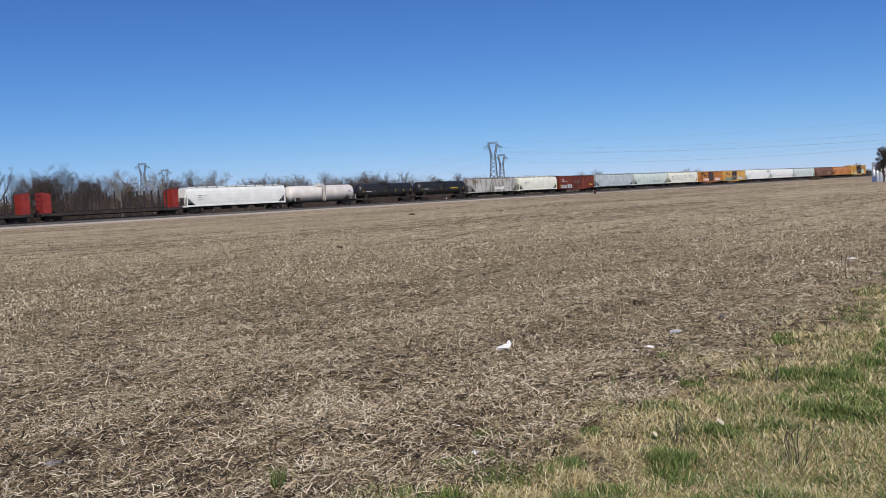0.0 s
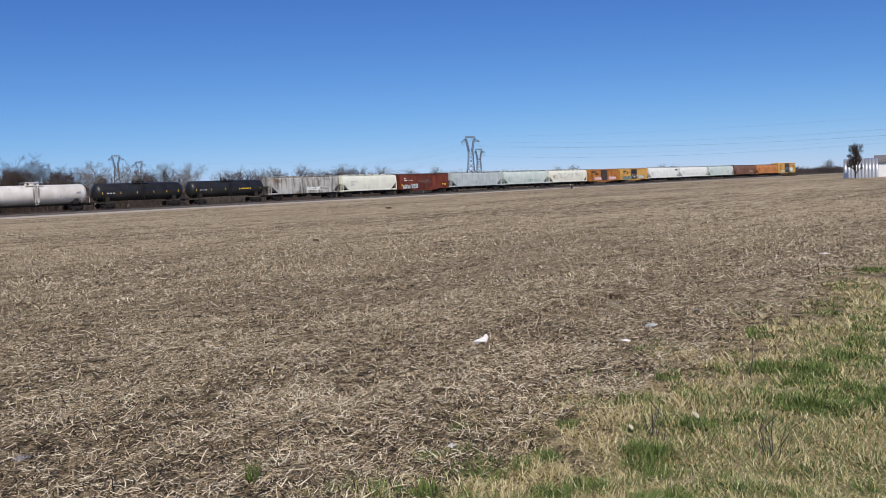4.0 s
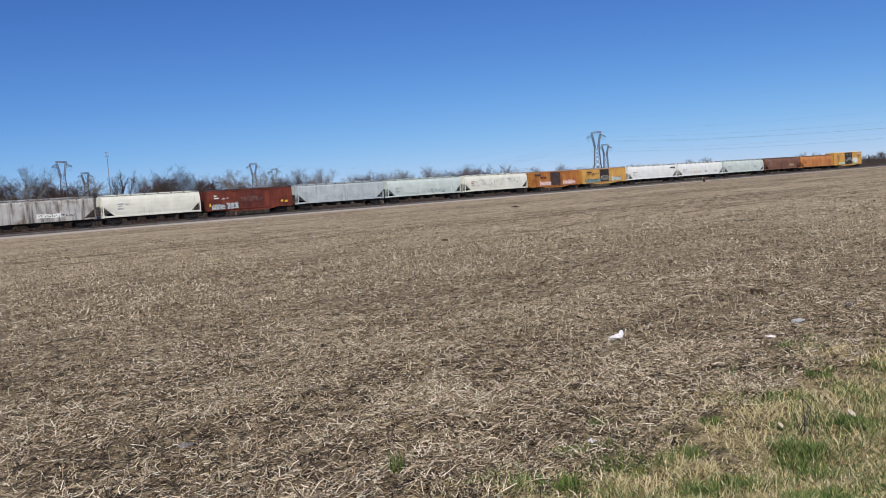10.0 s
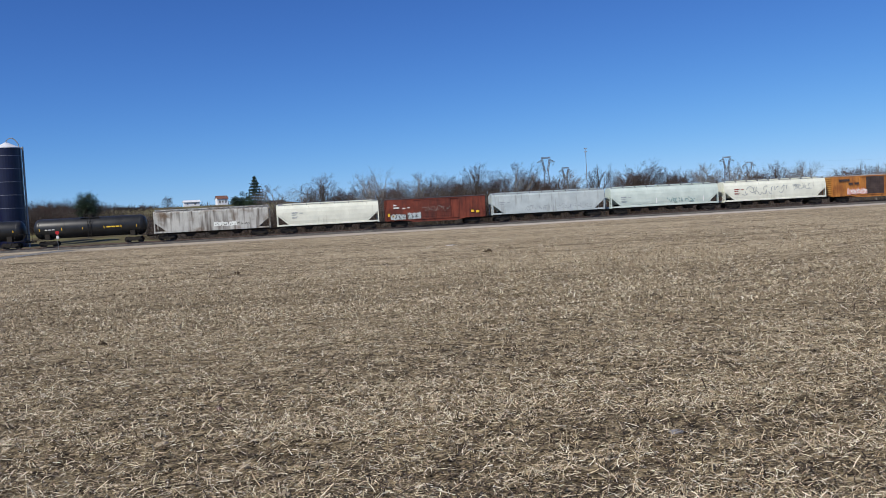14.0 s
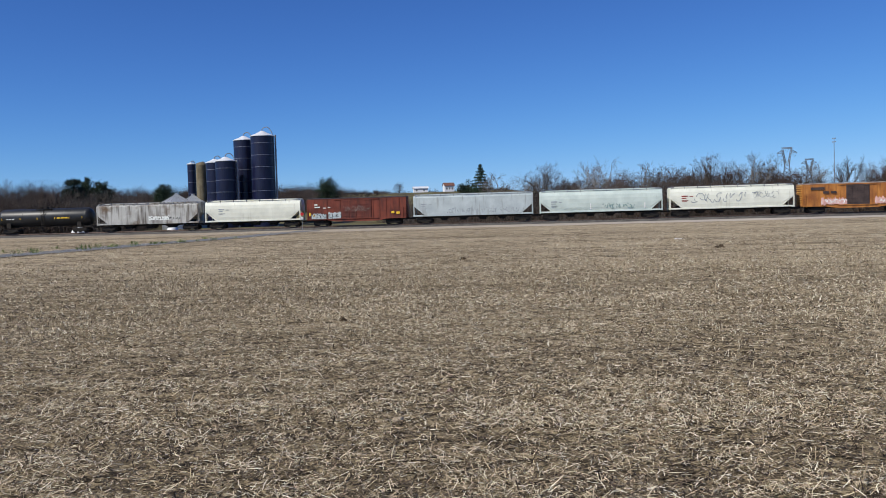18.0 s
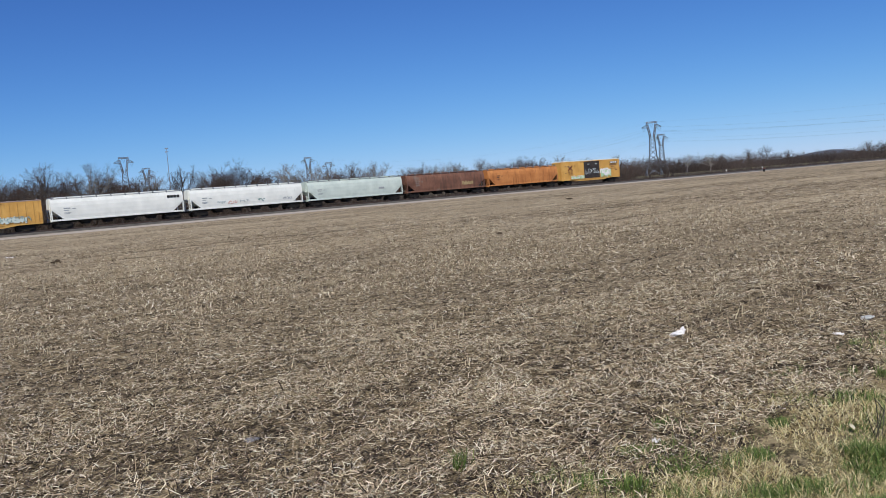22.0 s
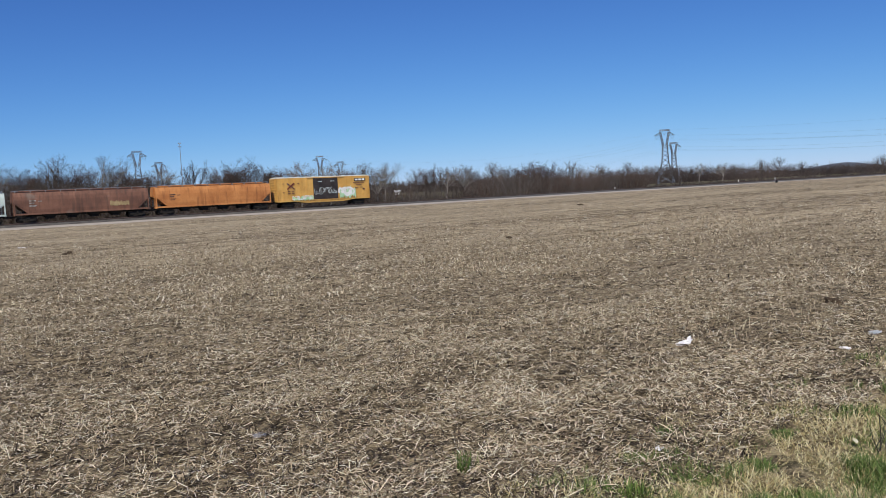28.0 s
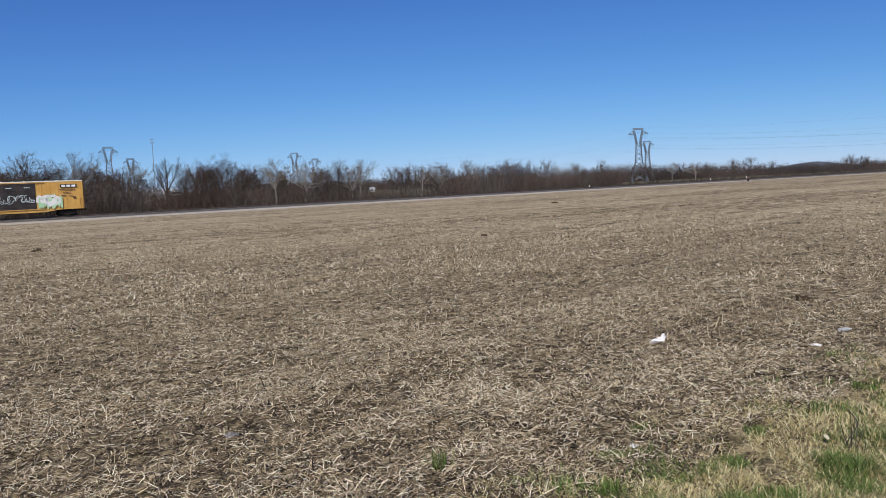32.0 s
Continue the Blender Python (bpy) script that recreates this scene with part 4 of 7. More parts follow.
def polar(az, r, z=None):
    """A place by azimuth (degrees to the left of +y) and range; on the ground if z is not given."""
    a = radians(az)
    x, y = -math.sin(a) * r, math.cos(a) * r
    return Vector((x, y, ground_z(x, y) if z is None else z))


def fast_mesh(name, verts, tris, mats):
    """Triangles from arrays."""
    me = bpy.data.meshes.new(name)
    verts, tris = np.asarray(verts, np.float32), np.asarray(tris, np.int32)
    me.vertices.add(len(verts))
    me.vertices.foreach_set("co", verts.ravel())
    me.loops.add(tris.size)
    me.loops.foreach_set("vertex_index", tris.ravel())
    me.polygons.add(len(tris))
    me.polygons.foreach_set("loop_start", np.arange(0, tris.size, 3, dtype=np.int32))
    me.polygons.foreach_set("loop_total", np.full(len(tris), 3, np.int32))
    for m in (mats if isinstance(mats, (list, tuple)) else [mats]):
        me.materials.append(m)
    me.update(calc_edges=True)
    return me


def prisms(p, q, r0, r1):
    """Three-sided tapered rods between arrays of points."""
    p, q = np.asarray(p, float), np.asarray(q, float)
    d = q - p
    d /= np.linalg.norm(d, axis=1, keepdims=True) + 1e-9
    up = np.where(np.abs(d[:, 2:3]) > 0.9, np.array([[1.0, 0, 0]]), np.array([[0, 0, 1.0]]))
    u = np.cross(d, up)
    u /= np.linalg.norm(u, axis=1, keepdims=True) + 1e-9
    v = np.cross(d, u)
    rings = []
    for base, r in ((p, np.asarray(r0)), (q, np.asarray(r1))):
        for k in range(3):
            a = math.tau * k / 3
            rings.append(base + (u * math.cos(a) + v * math.sin(a)) * r[:, None])
    verts = np.stack(rings, 1).reshape(-1, 3)
    t = np.array([(0, 1, 4), (0, 4, 3), (1, 2, 5), (1, 5, 4), (2, 0, 3), (2, 3, 5)])
    tris = (np.arange(len(p)) * 6)[:, None, None] + t[None]
    return verts, tris.reshape(-1, 3)


def slivers(p, d, length, width):
    """Thin pointed twigs."""
    n = len(p)
    side = np.cross(d, nrng.normal(size=(n, 3)))
    side /= np.linalg.norm(side, axis=1, keepdims=True) + 1e-9
    verts = np.stack([p - side * width[:, None] / 2, p + side * width[:, None] / 2, p + d * length[:, None]], 1).reshape(-1, 3)
    return verts, np.arange(3 * n).reshape(-1, 3)


def unit(v):
    return v / (np.linalg.norm(v, axis=-1, keepdims=True) + 1e-9)


M.update({
    "bark": material("bark", (0.040, 0.030, 0.024), (0.085, 0.068, 0.056), 0.9, 2, 12, spread=0.2),
    "bark_pale": material("bark_pale", (0.15, 0.13, 0.11), (0.30, 0.27, 0.235), 0.85, 1.2, 8, spread=0.2),
    "twig": material("twig", (0.040, 0.028, 0.022), (0.095, 0.070, 0.056), 0.9, 0.3, 5, spread=0.5),
    "twig_red": material("twig_red", (0.055, 0.030, 0.022), (0.12, 0.068, 0.048), 0.9, 0.3, 5, spread=0.5),
    "twig_grey": material("twig_grey", (0.070, 0.056, 0.047), (0.17, 0.14, 0.12), 0.9, 0.3, 5, spread=0.5),
    "brush": material("brush", (0.020, 0.015, 0.012), (0.060, 0.045, 0.035), 0.95, 0.05, 2, spread=0.3),
    "brush_red": material("brush_red", (0.033, 0.021, 0.016), (0.085, 0.054, 0.040), 0.95, 0.05, 2, spread=0.3),
    "brush_grey": material("brush_grey", (0.045, 0.038, 0.034), (0.12, 0.104, 0.092), 0.95, 0.05, 2, spread=0.3),
    "dry_weeds": material("dry_weeds", (0.050, 0.040, 0.029), (0.14, 0.115, 0.083), 0.95, 0.05, 2, spread=0.3),
    "far_brush": material("far_brush", (0.040, 0.031, 0.028), (0.100, 0.077, 0.066), 0.95, 0.02, 1, spread=0.3),
    "needles": material("needles", (0.010, 0.022, 0.012), (0.030, 0.055, 0.026), 0.8, 0.5, 6, spread=0.5),
    "silo_blue": material("silo_blue", (0.004, 0.005, 0.022), (0.008, 0.010, 0.040), 0.38, 0.3, 8, bump=0.03, spec=0.5),
    "pylon_steel": material("pylon_steel", (0.085, 0.10, 0.13), (0.15, 0.17, 0.20), 0.6, 0.4, 10, metal=0.3),
    "hoop": material("hoop", (0.11, 0.12, 0.17), (0.18, 0.19, 0.24), 0.5, 0.5, 8),
    "silo_cap": material("silo_cap", (0.62, 0.63, 0.65), (0.78, 0.79, 0.80), 0.4, 0.5, 8),
    "silo_tan": material("silo_tan", (0.13, 0.105, 0.062), (0.22, 0.185, 0.12), 0.9, 0.6, 10, streak=((0.10, 0.08, 0.05), 0.5, 0.85)),
    "galvanised": material("galvanised", (0.34, 0.36, 0.38), (0.52, 0.54, 0.56), 0.4, 0.5, 10, metal=0.5),
    "siding": material("siding", (0.74, 0.75, 0.76), (0.83, 0.83, 0.83), 0.6, 0.8, 12, bump=0.05),
    "shingle": material("shingle", (0.12, 0.115, 0.115), (0.21, 0.20, 0.20), 0.9, 1.5, 20),
    "glass_dark": material("glass_dark", (0.010, 0.012, 0.014), (0.03, 0.034, 0.038), 0.12, 1, 8, bump=0.0, spec=0.6),
    "brick_red": material("brick_red", (0.22, 0.060, 0.045), (0.36, 0.11, 0.08), 0.85, 3, 20),
    "roof_brown": material("roof_brown", (0.13, 0.055, 0.04), (0.21, 0.10, 0.07), 0.85, 2, 20),
    "wire": material("wire", (0.08, 0.09, 0.10), (0.15, 0.16, 0.17), 0.5, metal=0.5),
    "hay": material("hay", (0.06, 0.042, 0.024), (0.14, 0.10, 0.058), 0.95, 1, 12, spread=0.4),
    "asphalt_dust": material("asphalt_dust", (0.12, 0.122, 0.118), (0.19, 0.19, 0.183), 0.9, 0.4, 6),
    "sign_red": material("sign_red", (0.45, 0.02, 0.02), (0.55, 0.03, 0.03), 0.4),
    "tarp": material("tarp", (0.68, 0.69, 0.70), (0.80, 0.80, 0.81), 0.4, 1, 6),
    # the haze of distance is mixed into this blue base colour
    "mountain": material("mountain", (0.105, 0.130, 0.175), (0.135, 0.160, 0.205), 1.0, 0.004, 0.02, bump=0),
})


def grow(height, seed, limbs=7, fork=0.25, angle=34, rise=0.08, lean=0.0, wander=0.16, flare=62, low=0.72):
    """A bare tree, branch by branch: thick pieces as segments, the finest as twig starts, scaled to its height."""
    g = np.random.default_rng(seed)
    segs, fine = [], []
    kids, sub = {1: 6, 2: 5, 3: 5}, {1: 5, 2: 4, 3: 3}

    def branch(p, d, length, r, level):
        n = sub.get(level, 1)
        pts, ways = [p], [d]
        for k in range(n):
            d = unit(d + g.normal(0, wander, 3) + np.array([0, 0, rise]))
            p = p + d * length / n
            pts.append(p)
            ways.append(d)
        if level < 4:
            for k in range(n):
                segs.append((pts[k], pts[k + 1], r * (1 - 0.65 * k / n), r * (1 - 0.65 * (k + 1) / n)))
        else:
            fine.append((pts[0], ways[-1], length))
            return
        for i in range(kids[level]):
            u = 0.22 + 0.78 * (i + g.random()) / kids[level]
            k = min(n - 1, int(u * n))
            q = pts[k] + (pts[k + 1] - pts[k]) * (u * n - k)
            side = unit(np.cross(ways[k + 1], g.normal(size=3)))
            a = radians(angle * g.uniform(0.75, 1.45))
            branch(q, unit(ways[k + 1] * math.cos(a) + side * math.sin(a)), length * g.uniform(0.45, 0.72) * (1.15 - 0.5 * u), r * 0.42 * (1.1 - 0.4 * u), level + 1)

    top = np.array([lean, 0, fork])
    trunk = [np.zeros(3), top * 0.5 + np.array([g.normal(0, 0.008), g.normal(0, 0.008), 0]), top]
    segs.append((trunk[0], trunk[1], 0.024, 0.020))
    segs.append((trunk[1], trunk[2], 0.020, 0.017))
    for i in range(limbs):
        a = math.tau * i / limbs * 2.4 + g.uniform(-0.4, 0.4)
        tilt = radians(g.uniform(0.2 * flare, flare) if i else 6)
        at = top * g.uniform(low, 1.0) if i else top
        branch(at, np.array([math.cos(a) * math.sin(tilt) + lean, math.sin(a) * math.sin(tilt), math.cos(tilt)]), (1 - fork) * g.uniform(0.55, 0.78), 0.0115 if i else 0.014, 1)
    high = max(max(p[2], q[2]) for p, q, _, _ in segs) + 0.03
    k = height / high
    return [(p * k, q * k, a * k, b * k) for p, q, a, b in segs], [(p * k, d, n * k) for p, d, n in fine]


def bare_tree(height, seed, bark="bark", twig="twig", twigs=4, thick=0.0013, **kw):
    segs, fine = grow(height, seed, **kw)
    tree = thing("bare_tree")
    p, q = np.array([x[0] for x in segs]), np.array([x[1] for x in segs])
    v, t = prisms(p, q, np.maximum([x[2] for x in segs], 0.0010 * height), np.maximum([x[3] for x in segs], 0.0008 * height))
    part("trunk", fast_mesh("trunk", v, t, M[bark]), None, tree, "bare trunk and limbs")
    fp, fd, fl = np.array([x[0] for x in fine]), np.array([x[1] for x in fine]), np.array([x[2] for x in fine])
    n = len(fp)
    P, D, L, T = [fp], [fd], [fl], [np.full(n, 0.0022 * height)]
    for k in range(twigs):
        u = nrng.uniform(0.1, 0.95, n)
        P.append(fp + fd * (fl * u)[:, None])
        D.append(unit(fd + unit(nrng.normal(size=(n, 3))) * 0.75 + np.array([0, 0, 0.12])))
        L.append(fl * nrng.uniform(0.45, 0.9, n))
        T.append(np.full(n, thick * height))
    v, t = slivers(np.concatenate(P), np.concatenate(D), np.concatenate(L), np.concatenate(T))
    part("crown", fast_mesh("crown", v, t, M[twig]), None, tree, "leafless crown of fine twigs")
    return tree


def build_trees():
    kinds = [
        bare_tree(13, 1, "bark", "twig", 7, limbs=9, fork=0.22, angle=36, rise=0.05),
        bare_tree(13, 2, "bark_pale", "twig_grey", 5, limbs=5, fork=0.30, angle=33, wander=0.2, lean=0.03),
        bare_tree(13, 3, "bark", "twig_grey", 6, limbs=6, fork=0.26, angle=32),
        bare_tree(13, 4, "bark", "twig_red", 7, limbs=8, fork=0.20, angle=30, rise=0.10),
        bare_tree(13, 5, "bark_pale", "twig_grey", 5, limbs=6, fork=0.22, angle=38, wander=0.22, lean=-0.05),
        bare_tree(13, 6, "bark", "twig", 4, limbs=5, fork=0.34, angle=24, rise=0.12),
    ]
    labels = ["bare winter tree with a broad rounded crown", "pale-barked bare tree with forked upright limbs", "bare tree with an open grey crown", "bare tree with reddish fine twigs", "leaning pale-barked bare tree by the railway", "slender bare tree among brush"]
    # azimuth, elevation of the top, range, kind
    spots = [(36.7, 3.63, 225, 2), (34.2, 3.60, 230, 1), (33.0, 2.9, 240, 0), (35.4, 3.0, 225, 3), (30.3, 2.7, 235, 1), (28.4, 2.98, 240, 5), (27.2, 2.55, 245, 2), (25.04, 3.08, 225, 0), (25.9, 2.6, 230, 3), (23.4, 2.45, 235, 3), (22.4, 2.3, 240, 0),
             (21.3, 2.70, 215, 1), (19.4, 2.70, 225, 4), (18.6, 1.9, 230, 2), (17.0, 2.40, 230, 2), (15.6, 2.38, 235, 1), (16.2, 2.0, 240, 4), (13.3, 1.75, 280, 2), (11.7, 1.78, 290, 5), (10.8, 1.7, 300, 3), (9.7, 1.82, 310, 0), (8.04, 1.96, 310, 2), (6.9, 1.6, 330, 5), (5.1, 1.88, 330, 0), (6.1, 1.7, 330, 3), (3.3, 1.4, 360, 5), (1.9, 1.3, 390, 4),
             (38.4, 2.8, 230, 3), (39.6, 2.9, 225, 0), (41.05, 3.28, 220, 1), (42.6, 2.8, 235, 3), (44.15, 3.78, 205, 4), (45.9, 2.7, 230, 3), (47.4, 3.45, 215, 2), (48.9, 2.8, 225, 4), (50.8, 2.92, 240, 1), (43.4, 2.6, 235, 0), (40.4, 2.6, 235, 3), (37.6, 2.7, 235, 0), (31.6, 2.2, 225, 3), (29.2, 2.1, 230, 0),
             (31.0, 2.5, 235, 0), (32.3, 2.7, 240, 3), (33.6, 2.8, 245, 0), (35.9, 2.7, 240, 3), (37.2, 2.8, 240, 0), (26.5, 2.5, 245, 3), (24.2, 2.6, 240, 0), (25.5, 2.7, 245, 3), (22.9, 2.2, 240, 3), (20.5, 2.1, 240, 0), (18.0, 1.9, 245, 3), (38.9, 2.6, 240, 0), (41.9, 2.6, 240, 3), (45.1, 2.5, 240, 0), (46.6, 2.5, 240, 3), (48.1, 2.4, 240, 0),
             (-4.0, 1.05, 520, 0), (-8.0, 0.9, 620, 2), (-16.6, 0.92, 640, 2), (-17.3, 0.86, 640, 0), (57.66, 2.37, 340, 0), (59.2, 1.9, 330, 3), (64.9, 2.3, 300, 3), (63.9, 2.2, 305, 3), (82.9, 2.95, 260, 2), (81.4, 2.9, 260, 5), (80.4, 2.84, 265, 3), (79.2, 2.7, 270, 5), (76.5, 2.5, 270, 3), (75.1, 2.5, 275, 5), (71.9, 2.4, 290, 3), (84.6, 2.9, 262, 3), (86.4, 2.9, 262, 0),
             (-12.0, 0.8, 640, 5), (-31.9, 2.6, 205, 3), (-32.6, 3.15, 215, 0), (-35.6, 3.3, 210, 3), (-34.1, 2.9, 215, 3), (-33.4, 3.1, 200, 0), (-34.8, 3.2, 205, 4), (-36.4, 3.1, 200, 2), (-30.8, 1.2, 230, 5), (-26.8, 0.72, 420, 0), (-21.0, 0.7, 620, 3)]
    more = random.Random(23)
    for az in (-11.0, -9.4, -7.2, -5.6, -3.4, -2.2, -0.9, 0.6, 1.3, 2.5, 4.1, 5.4, 7.5, 9.9, 11.2, 12.4, 16.4, 18.4):
        base = 0.95 if az < -2 else 1.25 + 0.04 * max(az, 0)
        spots.append((az + more.uniform(-0.3, 0.3), base * more.uniform(0.95, 1.25), 560 if az < -2 else 330 - 5 * max(az, 0), more.choice((0, 1, 2, 2, 3, 4, 5))))
    used = set()
    for i, (az, el, r, k) in enumerate(spots):
        if 0 < az < 53:
            r *= 0.80
        p = polar(az, r)
        h = 1.6 + r * math.tan(radians(el)) - p.z
        m = Matrix.Translation(p) @ pose(0, 0, 0, 0, 0, (i * 77) % 360) @ Matrix.Scale(h / 13, 4)
        if k in used:
            ob = copy_thing(kinds[k], m)
            ob.matrix_basis = m
        else:
            ob = kinds[k]
            ob.matrix_basis = m
            used.add(k)
        tagged(ob, labels[k], "tree", "bare trees beyond the railway")


build_trees()


def thicket(name, spots, heights, mat, twigs, width, label, spread=0.35, upright=0.8):
    """Dense leafless brush: each bush a fan of thin stems that fork into rising twigs under a rounded top, joined."""
    spots, heights = np.asarray(spots), np.asarray(heights)
    n = len(spots)
    V, T, off = [], [], 0

    def add(v, t):
        nonlocal off
        V.append(v)
        T.append(t + off)
        off += len(v)

    stems = max(3, twigs // 2)
    idx = np.repeat(np.arange(n), stems)
    h = heights[idx]
    a, out = nrng.uniform(0, math.tau, len(idx)), np.sqrt(nrng.random(len(idx)))
    reach = out * spread
    d = unit(np.stack([np.cos(a) * reach, np.sin(a) * reach, np.full(len(idx), 0.85)], 1))
    base = spots[idx] + np.stack([np.cos(a), np.sin(a), 0 * a], 1) * (out * h * spread * 0.35)[:, None]
    L = h * (1.0 - 0.35 * out ** 2) * nrng.uniform(0.8, 1.02, len(idx))
    add(*slivers(base, d, L, np.full(len(idx), width * 1.15)))
    per = 11
    k = np.repeat(np.arange(len(idx)), per)
    u = nrng.uniform(0.12, 0.92, len(k))
    start = base[k] + d[k] * (L[k] * u)[:, None] + nrng.normal(0, 0.03, (len(k), 3)) * L[k][:, None]
    dd = unit(d[k] * upright + nrng.normal(0, 0.42, (len(k), 3)) + np.array([0, 0, 0.15]))
    add(*slivers(start, dd, L[k] * nrng.uniform(0.10, 0.24, len(k)), np.full(len(k), width * 0.75)))
    ob = new(name, fast_mesh(name, np.concatenate(V), np.concatenate(T), mat))
    return tagged(ob, label, "brush", kind="stuff")


def lerp_table(x, table):
    xs, ys = zip(*table)
    return float(np.interp(x, xs, ys))


def build_thickets():
    # brush right behind the railway: range and elevation of its top by azimuth
    edge = [(-6, 240), (-4, 228), (0, 208), (8, 182), (15, 168), (25, 154), (40, 146), (50, 146), (57, 155), (61, 240), (73, 240), (76, 165), (90, 185)]
    crest = [(-6, 0.9), (-4, 1.0), (0, 1.1), (3, 1.3), (6, 1.55), (9, 1.35), (12, 1.2), (14, 1.1), (17, 1.35), (21, 2.0), (25, 2.2), (30, 2.1), (34, 2.45), (39, 2.65), (44, 2.5), (48, 2.1), (52, 1.5), (54, 1.0), (56, 1.0), (59, 1.6), (61, 2.0), (63.5, 2.5), (66, 2.5), (72, 2.2), (76, 2.5), (80, 2.85), (90, 2.8)]
    tones = (("brush", "dark leafless brush beyond the railway"), ("brush_red", "reddish-brown leafless brush beyond the railway"), ("brush_grey", "greyish leafless saplings beyond the railway"))
    for tone, label in tones:
        spots, hs = [], []
        for i in range(2300):
            az = nrng.uniform(-2.0, 89)
            pick = vnoise(az * 0.55, {"brush": 1.5, "brush_red": 9.5, "brush_grey": 17.5}[tone])
            if pick < -0.4:
                continue
            r = lerp_table(az, edge) + nrng.uniform(8, 60)
            p = polar(az, r)
            h = (1.6 + r * math.tan(radians(lerp_table(az, crest) * nrng.uniform(0.60 if az < 30.6 else 0.74, 1.02) * (1 + 0.14 * pick)))) - p.z
            open_to = lerp_table(az, [(9, 0.0), (10, 0.72), (15.5, 0.72), (16.5, 0.5), (23.5, 0.42), (24.5, 0.05), (26.8, 0.05), (27.4, 0.5), (29.8, 0.5), (30.6, 0.0)])
            h = h * nrng.uniform(0.55, 1.0) if open_to > 0.1 else h
            if h > 0.8 and nrng.random() > open_to:
                spots.append(p), hs.append(h)
        thicket("brush_belt", spots, hs, M[tone], 14, 0.075, label, 0.85, 0.35)
    spots, hs = [], []
    for i in range(2200):
        az = nrng.uniform(-2.0, 60)
        r = lerp_table(az, edge) + nrng.uniform(6, 40)
        p = polar(az, r)
        thin = 0.7 if 9.5 < az < 30.6 else 0.0
        if nrng.random() > thin:
            spots.append(p), hs.append(nrng.uniform(0.7, 2.0))
    thicket("undergrowth", spots, hs, M["dry_weeds"], 8, 0.045, "low tangled undergrowth beside the railway", 1.0, 0.4)
    # low scrub on the far side of the line, out along the plain
    spots, hs = [], []
    for i in range(2000):
        p = on_line(nrng.uniform(90, 760), -nrng.uniform(7, 30), -0.3)
        spots.append(p), hs.append(nrng.uniform(0.9, 2.5))
    thicket("trackside_scrub", spots, hs, M["far_brush"], 8, 0.09, "low dark scrub along the far side of the railway", 1.0, 0.4)
    # far woods across the plain
    spots, hs = [], []
    for i in range(3600):
        az = nrng.uniform(-27.5, 24)
        r = lerp_table(az, [(-28, 950), (-22, 800), (-14, 700), (-6, 740), (-2, 740), (1, 640), (7, 560), (24, 560)]) + nrng.uniform(0, 110)
        p = polar(az, r)
        el = lerp_table(az, [(-28, 0.35), (-24, 0.45), (-20, 0.6), (-18.5, 0.66), (-16.5, 0.84), (-15.4, 0.72), (-12.4, 0.68), (-10.4, 0.96), (-8, 1.04), (-3, 1.24), (0, 1.2), (4, 1.15), (8, 1.35), (12, 1.2), (24, 1.15)])
        h = 1.6 + r * math.tan(radians(el * nrng.uniform(0.80, 1.0))) - p.z
        spots.append(p), hs.append(max(h, 1.5))
    thicket("far_woods", spots, hs, M["far_brush"], 8, 0.24, "distant bare brown woods across the plain", spread=0.9, upright=0.35)
    # hill woods behind the farm
    spots, hs = [], []
    for i in range(2900):
        az = nrng.uniform(50, 92)
        r = nrng.uniform(330, 430)
        if 53.4 < az < 58.6 and r < 405:
            continue
        p = polar(az, r)
        el = lerp_table(az, [(50, 1.7), (55, 1.9), (58, 1.9), (60, 1.9), (63.5, 2.5), (66, 2.5), (76, 2.5), (81, 2.9), (92, 2.8)])
        spots.append(p), hs.append(max(1.5, 1.6 + r * math.tan(radians(el * nrng.uniform(0.75, 1.05))) - p.z))
    thicket("hill_woods", spots, hs, M["far_brush"], 10, 0.11, "brown wooded hillside behind the farm", 0.9, 0.35)


build_thickets()


def evergreen(height, radius, seed, style="spruce"):
    g = np.random.default_rng(seed)
    tree = thing("evergreen_tree")
    part("trunk", rod((0, 0, 0), (0, 0, height * 0.92), height * 0.018, 8, 0.02), M["bark"], tree)
    P, D, L = [], [], []
    if style == "spruce":
        for i in range(19):
            u = i / 18
            z = height * (0.10 + 0.88 * u)
            reach0 = radius * (1 - u) ** 0.85 + 0.12
            for k in range(11):
                a = k * 0.571 + i * 1.9 + g.uniform(-0.2, 0.2)
                reach = reach0 * g.uniform(0.55, 1.08)
                for s in np.linspace(0.25, 1.0, 9):
                    P.append((math.cos(a) * reach * s, math.sin(a) * reach * s, z - 0.30 * reach * s + 0.16 * reach * s * s))
    else:
        for i in range(80):
            v = unit(g.normal(size=3)) * g.uniform(0.35, 1.0) * np.array([radius, radius, height * 0.36])
            c = np.array([0, 0, height * 0.62]) + v
            for k in range(40):
                P.append(tuple(c + g.normal(size=3) * np.array([0.24, 0.24, 0.16]) * radius * 0.8))
    P = np.repeat(np.array(P), 3, 0)
    D = unit(unit(g.normal(size=P.shape)) + np.array([0, 0, -0.15 if style == "spruce" else 0.2]))
    L = g.uniform(0.22, 0.5, len(P)) * (height / 11)
    v, t = slivers(P, D, L, L * 0.42)
    part("crown", fast_mesh("crown", v, t, M["needles"]), None, tree, "dark green needle foliage")
    return tree


